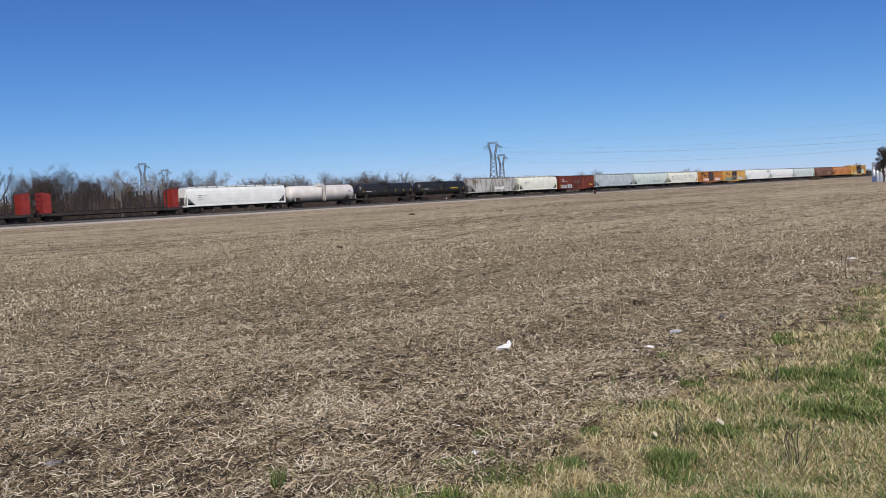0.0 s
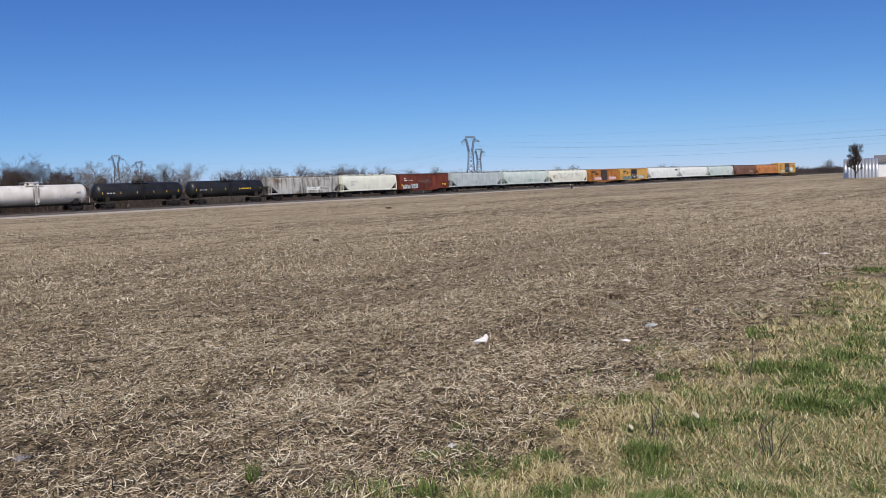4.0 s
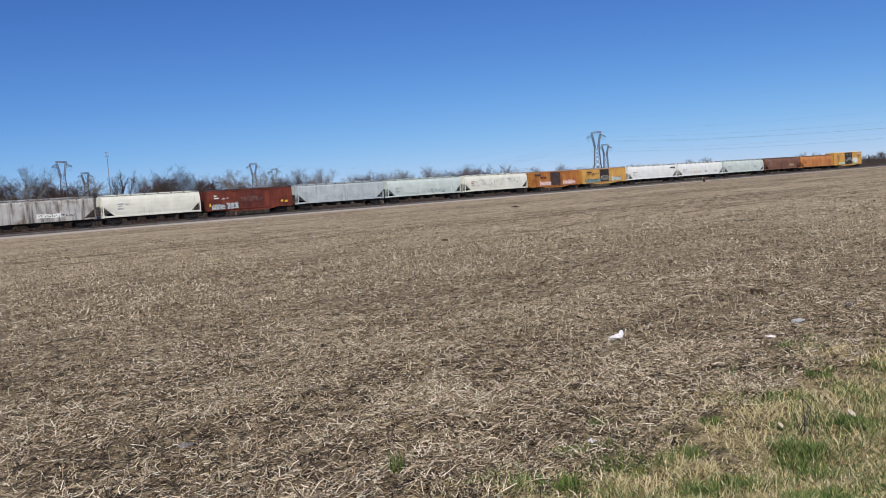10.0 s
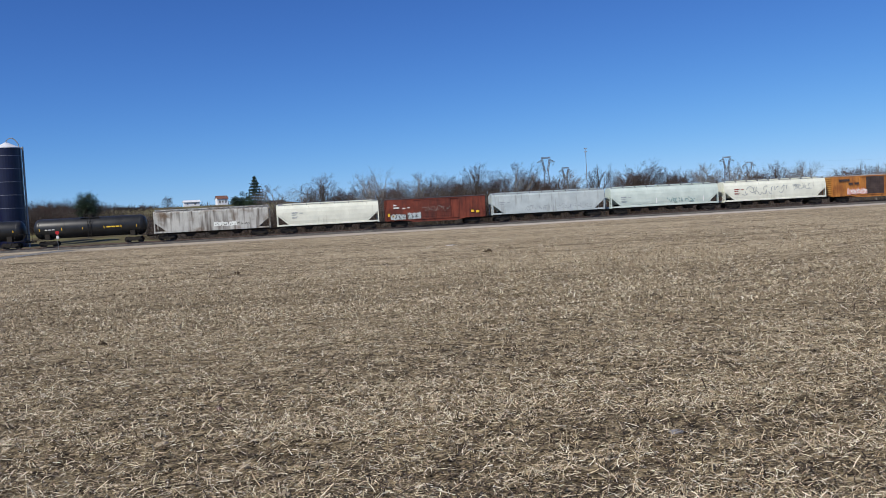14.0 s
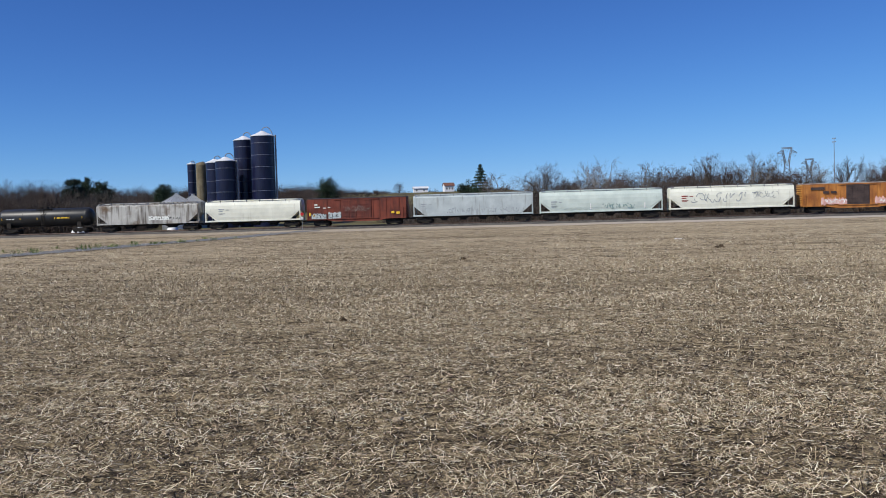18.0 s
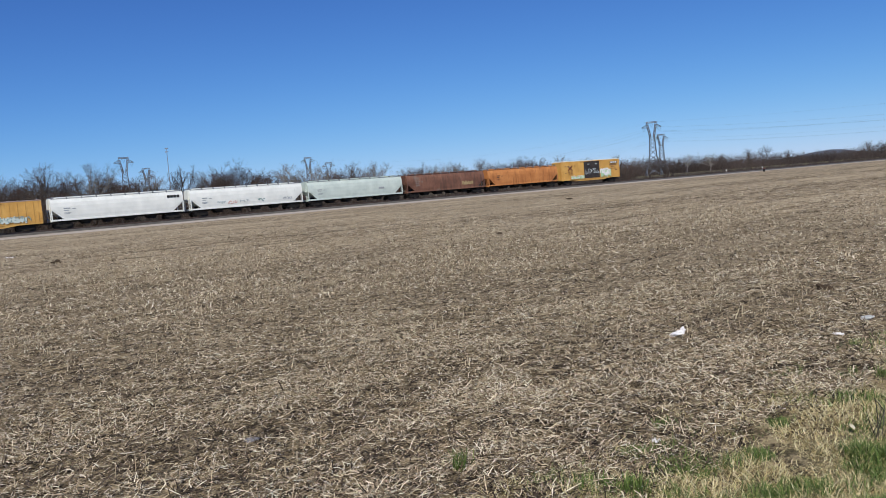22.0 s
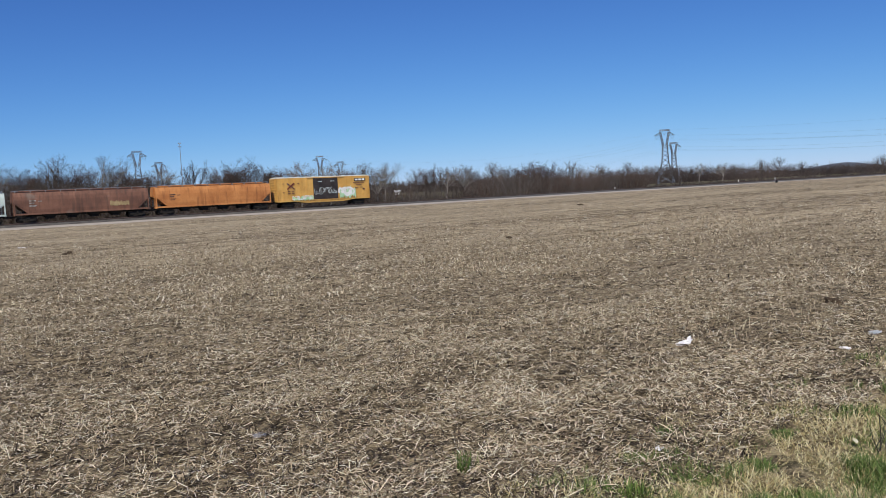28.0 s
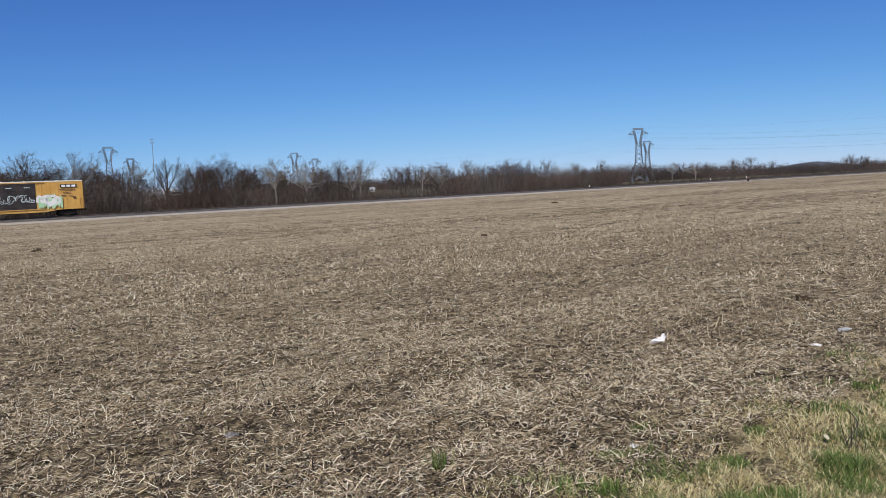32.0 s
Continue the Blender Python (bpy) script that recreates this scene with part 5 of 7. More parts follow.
def build_evergreens():
    for az, r, el, rad, sty, lab in ((51.97, 200, 3.38, 5.6, "spruce", "dark green spruce with drooping tiers of branches"), (62.57, 250, 2.81, 3.2, "pine", "dark round-crowned evergreen by the farm"), (73.4, 230, 2.62, 2.6, "pine", "dark evergreen with a flat rounded crown"), (78.83, 235, 2.91, 2.6, "pine", "dark pine standing in a small group"), (77.17, 238, 2.84, 2.6, "pine", "dark pine standing in a small group"), (78.1, 240, 2.93, 2.4, "pine", "dark pine standing in a small group"), (37.6, 230, 1.9, 1.8, "pine", "small dark cedar in the brush"), (20.9, 235, 1.6, 1.6, "pine", "small dark cedar in the brush"), (52.9, 205, 2.35, 2.6, "pine", "dark evergreen beside the tall spruce"), (-34.0, 190, 2.0, 3.4, "pine", "dark evergreen behind the white house")):
        p = polar(az, r)
        h = 1.6 + r * math.tan(radians(el)) - p.z
        ob = evergreen(h, rad, int(az * 10) + 400, sty)
        ob.matrix_basis = Matrix.Translation(p)
        tagged(ob, lab, "evergreen tree")


build_evergreens()


# ---- farm with silos ----
def silo(radius, height, body, cap, rings=6, dome=False, chute=True, pipe=True, flag=False):
    ob = thing("silo")
    n = 32
    ring = lambda r, z: [(r * math.cos(math.tau * i / n), r * math.sin(math.tau * i / n), z) for i in range(n)]
    part("wall", loft([ring(radius, -0.5), ring(radius, height)]), body, ob)
    for i in range(1, rings + 1):
        z = height * i / (rings + 0.6)
        part("hoop", loft([ring(radius + 0.005, z - 0.06), ring(radius + 0.04, z - 0.04), ring(radius + 0.04, z + 0.04), ring(radius + 0.005, z + 0.06)], caps=False), M["hoop"] if body is M["silo_blue"] else body, ob)
    if dome:
        secs = [ring(radius * math.cos(a) + 0.05, height + radius * 0.75 * math.sin(a)) for a in (0.0, 0.3, 0.6, 0.9, 1.2, 1.45)]
    else:
        secs = [ring(radius + 0.12, height - 0.05), ring(radius + 0.12, height + 0.12), ring(radius * 0.5, height + radius * 0.27), ring(0.3, height + radius * 0.48)]
    part("roof", loft(secs), cap if not dome else body, ob)
    if pipe:
        bm = bmesh.new()
        pts = []
        for k in range(9):
            a = math.pi * k / 8
            pts.append((radius * 0.45 * (1 - math.cos(a)), -0.4, height + radius * 0.48 + radius * 0.32 * math.sin(a) - (0.0 if k < 5 else radius * 0.11 * (k - 4))))
        for p, q in zip(pts, pts[1:]):
            add_rod(bm, p, q, 0.10, 6)
        part("fill_pipe", bm, M["steel"], ob)
    if chute:
        bm = rod((radius + 0.35, -0.3, 0), (radius + 0.35, -0.3, height + 0.3), 0.20, 8)
        for k in range(6):
            add_box(bm, radius - 0.05, radius + 0.4, -0.36, -0.24, height * (k + 0.5) / 6, height * (k + 0.5) / 6 + 0.1)
        part("chute", bm, M["silo_cap"] if dome else M["steel"], ob)
    return ob


def grain_bin(radius, height):
    ob = thing("grain_bin")
    n = 36
    ring = lambda r, z: [(r * math.cos(math.tau * i / n), r * math.sin(math.tau * i / n), z) for i in range(n)]
    secs = []
    for k in range(int(height / 0.35) + 1):
        secs.append(ring(radius + (0.03 if k % 2 else 0), -0.4 + k * 0.35))
    top = -0.4 + int(height / 0.35) * 0.35
    part("wall", loft(secs), M["galvanised"], ob)
    part("roof", loft([ring(radius + 0.1, top), ring(0.35, top + radius * 0.55)]), M["galvanised"], ob)
    for i in range(18):
        a = math.tau * i / 18
        part("roof_rib", rod(((radius + 0.1) * math.cos(a), (radius + 0.1) * math.sin(a), top + 0.03), (0.35 * math.cos(a), 0.35 * math.sin(a), top + radius * 0.55 + 0.03), 0.05, 4), M["steel"], ob)
    part("cap", rod((0, 0, top + radius * 0.53), (0, 0, top + radius * 0.55 + 0.35), 0.4, 12), M["galvanised"], ob)
    return ob


def build_farm():
    # azimuth of the middle, range, width in degrees, elevation of the eaves
    for az, r, wd, el, dome, body, lab in ((66.89, 200, 1.58, 5.60, False, "silo_blue", "tall dark blue glass-coated silo with white roof"), (68.13, 206, 1.36, 5.33, False, "silo_blue", "tall dark blue glass-coated silo with white roof"), (69.37, 200, 1.36, 3.95, False, "silo_blue", "shorter dark blue silo with white roof"), (70.08, 206, 1.15, 3.86, False, "silo_blue", "shorter dark blue silo with white roof"), (70.95, 212, 0.70, 3.66, True, "silo_tan", "old tan concrete silo with a domed top"), (71.57, 216, 0.54, 3.78, False, "silo_blue", "slim dark blue silo with white roof")):
        p = polar(az, r)
        h = 1.6 + r * math.tan(radians(el)) - p.z
        ob = silo(r * radians(wd) / 2, h, M[body], M["silo_cap"], 7 if h > 17 else 5, dome)
        ob.matrix_basis = Matrix.Translation(p) @ pose(0, 0, 0, 0, 0, az - 10)
        tagged(ob, lab, "silo", "silos of the farm")
    for az, r, wd, el in ((72.61, 205, 1.96, 1.99), (71.55, 212, 1.75, 1.84)):
        p = polar(az, r)
        rad = r * radians(wd) / 2
        h = 1.6 + r * math.tan(radians(el)) - p.z - rad * 0.55
        ob = grain_bin(rad, max(h, 2.2))
        ob.matrix_basis = Matrix.Translation(p)
        tagged(ob, "round galvanised grain bin with a ribbed cone roof", "grain bin", "grain bins of the farm")
    # white covered heaps seen under the cars
    for az, r, w in ((72.95, 158, 1.1), (78.6, 165, 1.6)):
        p = polar(az, r)
        secs = [[(w * k * math.cos(a), w * k * math.sin(a), z) for a in [math.tau * i / 20 for i in range(20)]] for k, z in ((1.0, -0.15), (0.92, 0.45), (0.70, 0.95), (0.38, 1.25), (0.06, 1.36))]
        ob = part("covered_heap", loft(secs), M["tarp"], None, smooth=True, m=Matrix.Translation(p))
        tagged(ob, "low heap under a white plastic cover", "covered heap", "covered heaps by the track")


build_farm()


# ---- houses ----
def gable_house(name, length, depth, eave, ridge, wall, roof, windows, chimney=None, over=0.35):
    """Long side on -y. windows: x, z, width, height."""
    ob = thing(name)
    t = 0.2
    # front wall in pieces round its windows
    xs = sorted(windows)
    edge = 0.0
    body = part("wall", box(0, length, t, depth, 0, eave), wall, ob)
    front = bmesh.new()
    for x, z, w, h in xs:
        add_box(front, edge, x, 0, t, 0, eave)
        add_box(front, x, x + w, 0, t, 0, z)
        add_box(front, x, x + w, 0, t, z + h, eave)
        edge = x + w
    add_box(front, edge, length, 0, t, 0, eave)
    part("front_wall", front, wall, ob)
    for x, z, w, h in xs:
        win = part("window", box(x, x + w, 0.10, 0.14, z, z + h), M["glass_dark"], ob)
        fr = bmesh.new()
        for a, b, c, d in ((x - 0.05, x + 0.04, z, z + h), (x + w - 0.04, x + w + 0.05, z, z + h), (x - 0.05, x + w + 0.05, z - 0.06, z + 0.03), (x - 0.05, x + w + 0.05, z + h - 0.03, z + h + 0.06), (x + w / 2 - 0.03, x + w / 2 + 0.03, z, z + h), (x, x + w, z + h / 2 - 0.03, z + h / 2 + 0.03)):
            add_box(fr, a, b, -0.03, 0.12, c, d)
        part("window_frame", fr, M["white_paint"], win)
    secs = []
    for x in (-over, length + over):
        secs.append([(x, -over, eave - 0.05), (x, depth / 2, ridge), (x, depth + over, eave - 0.05), (x, depth + over, eave + 0.08), (x, depth / 2, ridge + 0.14), (x, -over, eave + 0.08)])
    rf = part("roof", loft(secs), roof, ob)
    for x in (0.1, length - 0.1):
        tri = [(0.05, eave), (depth - 0.05, eave), (depth / 2, ridge - 0.05)]
        part("gable", loft([[(x - 0.08, yy, zz) for yy, zz in tri], [(x + 0.08, yy, zz) for yy, zz in tri]]), wall, ob)
    if chimney is not None:
        part("flue", rod((chimney, depth / 4, eave), (chimney, depth / 4, ridge + 0.35), 0.14, 8), M["galvanised"], rf)
    return ob


def facing(az, r, turn=0.0, z=None):
    """A pose on the ground whose -y looks back to the camera, x to the right."""
    p = polar(az, r, z)
    return Matrix.Translation(p) @ pose(0, 0, 0, 0, 0, az + turn)


def build_houses():
    r = 165
    ob = gable_house("house", 12.6, 7.0, 2.58, 3.72, M["siding"], M["shingle"], [(2.1, 1.15, 0.95, 1.2), (7.15, 1.15, 0.95, 1.2)], chimney=4.9)
    ob.matrix_basis = facing(-29.44, r)
    part("brick_pier", box(10.1, 10.75, -0.06, 0.02, 0, 2.5, 0.02), M["brick_red"], ob, "red brick pier at the corner")
    tagged(ob, "low white house with a grey shingle roof", "house")
    # arched metal shed
    shed = thing("arched_shed")
    n, w, h = 14, 2.9, 3.25
    for k in range(10):
        y0 = k * 0.53
        prof = [(0.0, 0.0), (0.09, 0.08), (0.44, 0.08), (0.53, 0.0)]
        secs = []
        for dy, o in prof:
            secs.append([((w + o) * math.cos(math.pi * i / n), y0 + dy, (h + o) * math.sin(math.pi * i / n) ** 0.60) for i in range(n + 1)])
        bm = bmesh.new()
        rings = [[bm.verts.new(q) for q in s] for s in secs]
        for a, b in zip(rings, rings[1:]):
            for i in range(n):
                bm.faces.new((a[i], a[i + 1], b[i + 1], b[i]))
        part("arch_panel", bm, M["galvanised"], shed, smooth=True)
    shed.matrix_basis = facing(-27.64, r - 5, -90)
    tagged(shed, "arched corrugated steel storage shed", "shed")
    # round clipped tree beside it
    p = polar(-28.3, 153)
    tree = bare_tree(6.1, 21, "bark", "twig", 7, 0.0034, limbs=24, fork=0.62, angle=24, rise=0.12, flare=44, low=0.14)
    tree.matrix_basis = Matrix.Translation(p)
    tagged(tree, "small egg-shaped bare ornamental tree beside the shed", "tree")
    # white low house among the trees
    ob = gable_house("house", 11.0, 6.5, 2.7, 4.2, M["siding"], M["silo_cap"], [(1.5, 1.0, 0.9, 1.1), (5.0, 1.0, 0.9, 1.1), (8.2, 1.0, 0.9, 1.1)])
    ob.matrix_basis = facing(29.9, 292)
    tagged(ob, "white house half hidden by bare trees", "house")
    ob = gable_house("shed", 2.4, 2.2, 1.5, 2.1, M["siding"], M["silo_cap"], [(0.9, 0.6, 0.5, 0.5)])
    ob.matrix_basis = facing(14.9, 395)
    tagged(ob, "small white shed across the far field", "shed")
    # hilltop house behind the farm
    ob = gable_house("house", 5.6, 5.5, 3.3, 5.0, M["siding"], M["roof_brown"], [(0.8, 1.2, 0.9, 1.2), (2.4, 1.2, 0.9, 1.2), (4.0, 1.2, 0.9, 1.2)], chimney=4.6)
    ob.matrix_basis = facing(54.45, 360, 12) @ Matrix.Scale(0.78, 4)
    tagged(ob, "white hilltop house with a reddish-brown roof", "house")
    ob = gable_house("shed", 6.5, 3.5, 1.9, 2.7, M["siding"], M["silo_cap"], [(1.0, 0.7, 0.7, 0.7), (4.2, 0.7, 0.7, 0.7)])
    ob.matrix_basis = facing(56.6, 372, 6)
    tagged(ob, "low white shed on the hill behind the farm", "shed")


build_houses()


# ---- pylons, mast, wires ----
def pylon(height, seed=0):
    """Cat-head lattice tower: four legs to a waist, two columns, a top beam and side arms."""
    ob = thing("lattice_pylon")
    H = height
    knee, waist = 0.38 * H, 0.70 * H
    b, k, w, c = 0.15 * H, 0.062 * H, 0.045 * H, 0.078 * H

    def lattice(name, corners0, corners1, panels, r, label=""):
        bm = bmesh.new()
        c0, c1 = [Vector(p) for p in corners0], [Vector(p) for p in corners1]
        n = len(c0)
        for i in range(n):
            add_rod(bm, c0[i], c1[i], r * 1.3, 4)
        us = [(k / panels) ** 0.8 for k in range(panels + 1)]
        for u, v in zip(us, us[1:]):
            for i in range(n):
                j = (i + 1) % n
                add_rod(bm, c0[i].lerp(c1[i], u), c0[j].lerp(c1[j], v), r * 0.9, 3)
                add_rod(bm, c0[j].lerp(c1[j], u), c0[i].lerp(c1[i], v), r * 0.9, 3)
        return part(name, bm, M["pylon_steel"], ob, label)

    sq = lambda x, h, z: [(x - h, -h, z), (x + h, -h, z), (x + h, h, z), (x - h, h, z)]
    lattice("leg_frame", sq(0, b, 0), sq(0, k, knee), 3, 0.20)
    lattice("tower_body", sq(0, k, knee), sq(0, w, waist), 4, 0.18)
    for s in (-1, 1):
        lattice("column", [(s * w * 0.35, -w * 0.8, waist), (s * w, -w * 0.8, waist), (s * w, w * 0.8, waist), (s * w * 0.35, w * 0.8, waist)], [(s * (c - 0.6), -0.5, 0.96 * H), (s * (c + 0.5), -0.5, 0.96 * H), (s * (c + 0.5), 0.5, 0.96 * H), (s * (c - 0.6), 0.5, 0.96 * H)], 4, 0.16)
        lattice("side_arm", [(s * c, -0.5, 0.96 * H), (s * c, 0.5, 0.96 * H), (s * c, 0, 0.89 * H)], [(s * c * 2.3, -0.1, 0.90 * H), (s * c * 2.3, 0.1, 0.90 * H), (s * c * 2.3, 0, 0.895 * H)], 3, 0.13)
        part("insulator", rod((s * c * 2.25, 0, 0.895 * H), (s * c * 1.85, 0, 0.82 * H), 0.07, 5), M["pylon_steel"], ob)
        part("insulator", rod((s * c * 1.2, 0, 0.88 * H), (s * c * 1.85, 0, 0.82 * H), 0.07, 5), M["pylon_steel"], ob)
    lattice("top_beam", [(-c - 0.8, -0.5, H - 0.9), (-c - 0.8, 0.5, H - 0.9), (-c - 0.8, 0, H)], [(c + 0.8, -0.5, H - 0.9), (c + 0.8, 0.5, H - 0.9), (c + 0.8, 0, H)], 6, 0.15)
    for x in (-1.4, 1.4):
        part("insulator", rod((x, 0, 0.97 * H), (0, 0, 0.90 * H), 0.07, 5), M["pylon_steel"], ob)
    return ob


def wire(name, p, q, sag, radius=0.035, n=24):
    cu = bpy.data.curves.new(name, "CURVE")
    cu.dimensions, cu.bevel_depth, cu.bevel_resolution = "3D", radius, 0
    sp = cu.splines.new("POLY")
    sp.points.add(n)
    for i in range(n + 1):
        u = i / n
        v = Vector(p).lerp(Vector(q), u)
        sp.points[i].co = (v.x, v.y, v.z - 4 * sag * u * (1 - u), 1)
    cu.materials.append(M["wire"])
    ob = new(name, cu)
    return tagged(ob, "thin sagging overhead power line", "power line", "power lines between the pylons")


def build_power_lines():
    spots = [(-3.66, 600, 3.36, 6), (-4.22, 760, 2.47, 14), (31.81, 600, 3.66, 4), (30.5, 760, 2.88, 12), (19.94, 740, 2.87, -6), (18.56, 900, 2.42, 0)]
    tops = []
    first = None
    for az, r, el, turn in spots:
        p = polar(az, r)
        h = 1.6 + r * math.tan(radians(el)) - p.z
        m = Matrix.Translation(p) @ pose(0, 0, 0, 0, 0, az + turn) @ Matrix.Scale(h / 40.0, 4)
        if first is None:
            first = ob = pylon(40.0)
            ob.matrix_basis = m
        else:
            ob = copy_thing(first, m)
            ob.matrix_basis = m
        tagged(ob, "grey steel lattice power pylon with a forked head", "pylon", "pylons of the power line")
        tops.append(m)
    far = polar(-62, 520, 0) 
    m_far = Matrix.Translation(far) @ pose(0, 0, 0, 0, 0, -20)
    far2 = polar(-50, 640, 0)
    m_far2 = Matrix.Translation(far2) @ pose(0, 0, 0, 0, 0, -20)
    for x, z in ((-5.8, 32.8), (0, 36.0), (5.8, 32.8), (-3.4, 40.0), (3.4, 40.0)):
        loc = Vector((x, 0, z))
        for a, b, sag in ((tops[0], m_far, 13), (tops[1], m_far2, 13), (tops[0], tops[4], 16), (tops[1], tops[5], 16)):
            wire("power_line", a @ loc, b @ loc, sag if z < 39 else sag * 0.8, 0.020 if z < 39 else 0.007)


build_power_lines()


def build_mast():
    p = polar(29.09, 300)
    h = 1.6 + 300 * math.tan(radians(4.12)) - p.z
    ob = thing("light_mast", Matrix.Translation(p))
    part("pole", rod((0, 0, -0.3), (0, 0, h - 0.2), 0.17, 10, 0.09), M["steel"], ob)
    bm = bmesh.new()
    for z in (h - 0.3, h - 1.5):
        add_box(bm, -0.5, 0.5, -0.05, 0.05, z - 0.04, z + 0.04)
    part("crossbar", bm, M["steel"], ob)
    for z in (h - 0.3, h - 1.5):
        for x in (-0.4, 0.4):
            part("lamp_head", box(x - 0.15, x + 0.15, -0.2, 0.12, z - 0.05, z + 0.3, 0.04), M["steel"], ob)
    tagged(ob, "tall slender steel mast with floodlight heads", "mast")


build_mast()


# ---- trackside ----
def build_trackside():
    # stop sign of the farm crossing
    p = polar(64.45, 123)
    ob = thing("stop_sign", Matrix.Translation(p) @ pose(0, 0, 0, 0, 0, 58))
    part("post", box(-0.025, 0.025, -0.025, 0.025, -0.3, 2.7), M["steel"], ob)
    oct_ = [(0.26 * math.cos(math.pi / 8 + math.pi / 4 * i), 0.26 * math.sin(math.pi / 8 + math.pi / 4 * i)) for i in range(8)]
    part("red_plate", loft([[(x, -0.08, 2.5 + z) for x, z in oct_], [(x, -0.055, 2.5 + z) for x, z in oct_]]), M["sign_red"], ob, "red octagonal plate")
    part("white_plate", box(-0.16, 0.16, -0.08, -0.055, 1.7, 2.05), M["white_paint"], ob, "small white plate below")
    tagged(ob, "red octagonal stop sign on a thin steel post", "sign")
    # white marker posts beside the rails
    for s, side, h in ((150, -4.5, 0.8), (196, -4.5, 1.0), (212, -4.6, 1.0)):
        q = on_line(s, side, -0.3)
        ob = part("marker_post", box(-0.09, 0.09, -0.05, 0.05, 0, h, 0.02), M["white_paint"], None, m=Matrix.Translation(q))
        tagged(ob, "short white marker post beside the track", "marker post", "marker posts by the track")
    # dark marker with a reddish top in the far field
    q = polar(-10.56, 170)
    ob = thing("field_marker", Matrix.Translation(q))
    part("post", box(-0.2, 0.2, -0.2, 0.2, -0.1, 0.5, 0.05), M["black_paint"], ob)
    part("cap", box(-0.13, 0.13, -0.13, 0.13, 0.5, 0.56, 0.02), M["sign_red"], ob, "reddish cap")
    tagged(ob, "short black marker with a reddish top in the field", "marker")
    # brown brush heap near the rails
    pts, hs = [], []
    c = polar(-24.5, 330)
    for i in range(130):
        a, rr = nrng.uniform(0, math.tau), 2.4 * math.sqrt(nrng.random())
        x, y = c.x + rr * math.cos(a), c.y + 0.8 * rr * math.sin(a)
        pts.append((x, y, -0.3)), hs.append(1.9 * (1 - (rr / 2.9) ** 2) + 0.2)
    ob = thicket("brush_heap", pts, hs, M["hay"], 8, 0.16, "brown brush heap beside the railway", 0.6)
    # farm lane with a grassy edge
    mid = [(-34.0, -14.0), (-42.0, -4.0), (-48.8, 5.0), (-53.5, 10.0), (-58.5, 14.5), (-63.5, 19.5), (-70.4, 26.5), (-82.0, 36.0), (-98.0, 46.5), (-112.0, 55.0)]
    vs, fs = [], []
    for i, (x, y) in enumerate(mid):
        a, b = Vector(mid[max(i - 1, 0)]), Vector(mid[min(i + 1, len(mid) - 1)])
        d = (b - a).normalized()
        n = Vector((-d.y, d.x))
        for side in (-1.6, 1.6):
            px, py = x + n.x * side, y + n.y * side
            vs.append((px, py, ground_z(px, py) + 0.03))
    for i in range(len(mid) - 1):
        fs.append((2 * i, 2 * i + 1, 2 * i + 3, 2 * i + 2))
    ob = new("farm_lane", mesh_of("farm_lane", vs, fs, M["asphalt_dust"]))
    tagged(ob, "narrow grey gravel farm lane", "lane", kind="structure")
    # hills on the horizon
    vs, fs = [], []
    n = 60
    for i in range(n + 1):
        az = 12 - 42 * i / n
        el = 0.14 + 0.38 * math.exp(-((az + 14.4) / 1.9) ** 2) + 0.04 * noise.noise((az * 0.7, 0, 5))
        p = polar(az, 4300, 0)
        vs += [(p.x, p.y, -20), (p.x, p.y, 1.6 + 4300 * math.tan(radians(max(el, 0.02))))]
    for i in range(n):
        fs.append((2 * i, 2 * i + 1, 2 * i + 3, 2 * i + 2))
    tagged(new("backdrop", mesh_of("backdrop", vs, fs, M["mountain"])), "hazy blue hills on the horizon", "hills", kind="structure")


build_trackside()


# ---- litter, stubble and grass on the field ----
def straw_material(name, stops, rough=0.75):
    """Dry plant matter whose colour changes from piece to piece, with a faint grain."""
    m = bpy.data.materials.new(name)
    m.use_nodes = True
    n, l = m.node_tree.nodes, m.node_tree.links
    b = n["Principled BSDF"]
    b.inputs["Roughness"].default_value, b.inputs["Specular IOR Level"].default_value = rough, 0.25
    geo, r, tx, mx = n.new("ShaderNodeNewGeometry"), n.new("ShaderNodeValToRGB"), n.new("ShaderNodeTexNoise"), n.new("ShaderNodeMix")
    while len(r.color_ramp.elements) < len(stops):
        r.color_ramp.elements.new(0.5)
    for e, (p, c) in zip(r.color_ramp.elements, stops):
        e.position, e.color = p, (*c, 1)
    tx.inputs["Scale"].default_value = 60
    l.new(geo.outputs["Position"], tx.inputs["Vector"])
    mx.data_type, mx.blend_type = "RGBA", "MULTIPLY"
    mx.inputs["Factor"].default_value = 0.35
    l.new(geo.outputs["Random Per Island"], r.inputs["Fac"])
    l.new(r.outputs["Color"], mx.inputs["A"])
    l.new(tx.outputs["Color"], mx.inputs["B"])
    l.new(mx.outputs["Result"], b.inputs["Base Color"])
    return m


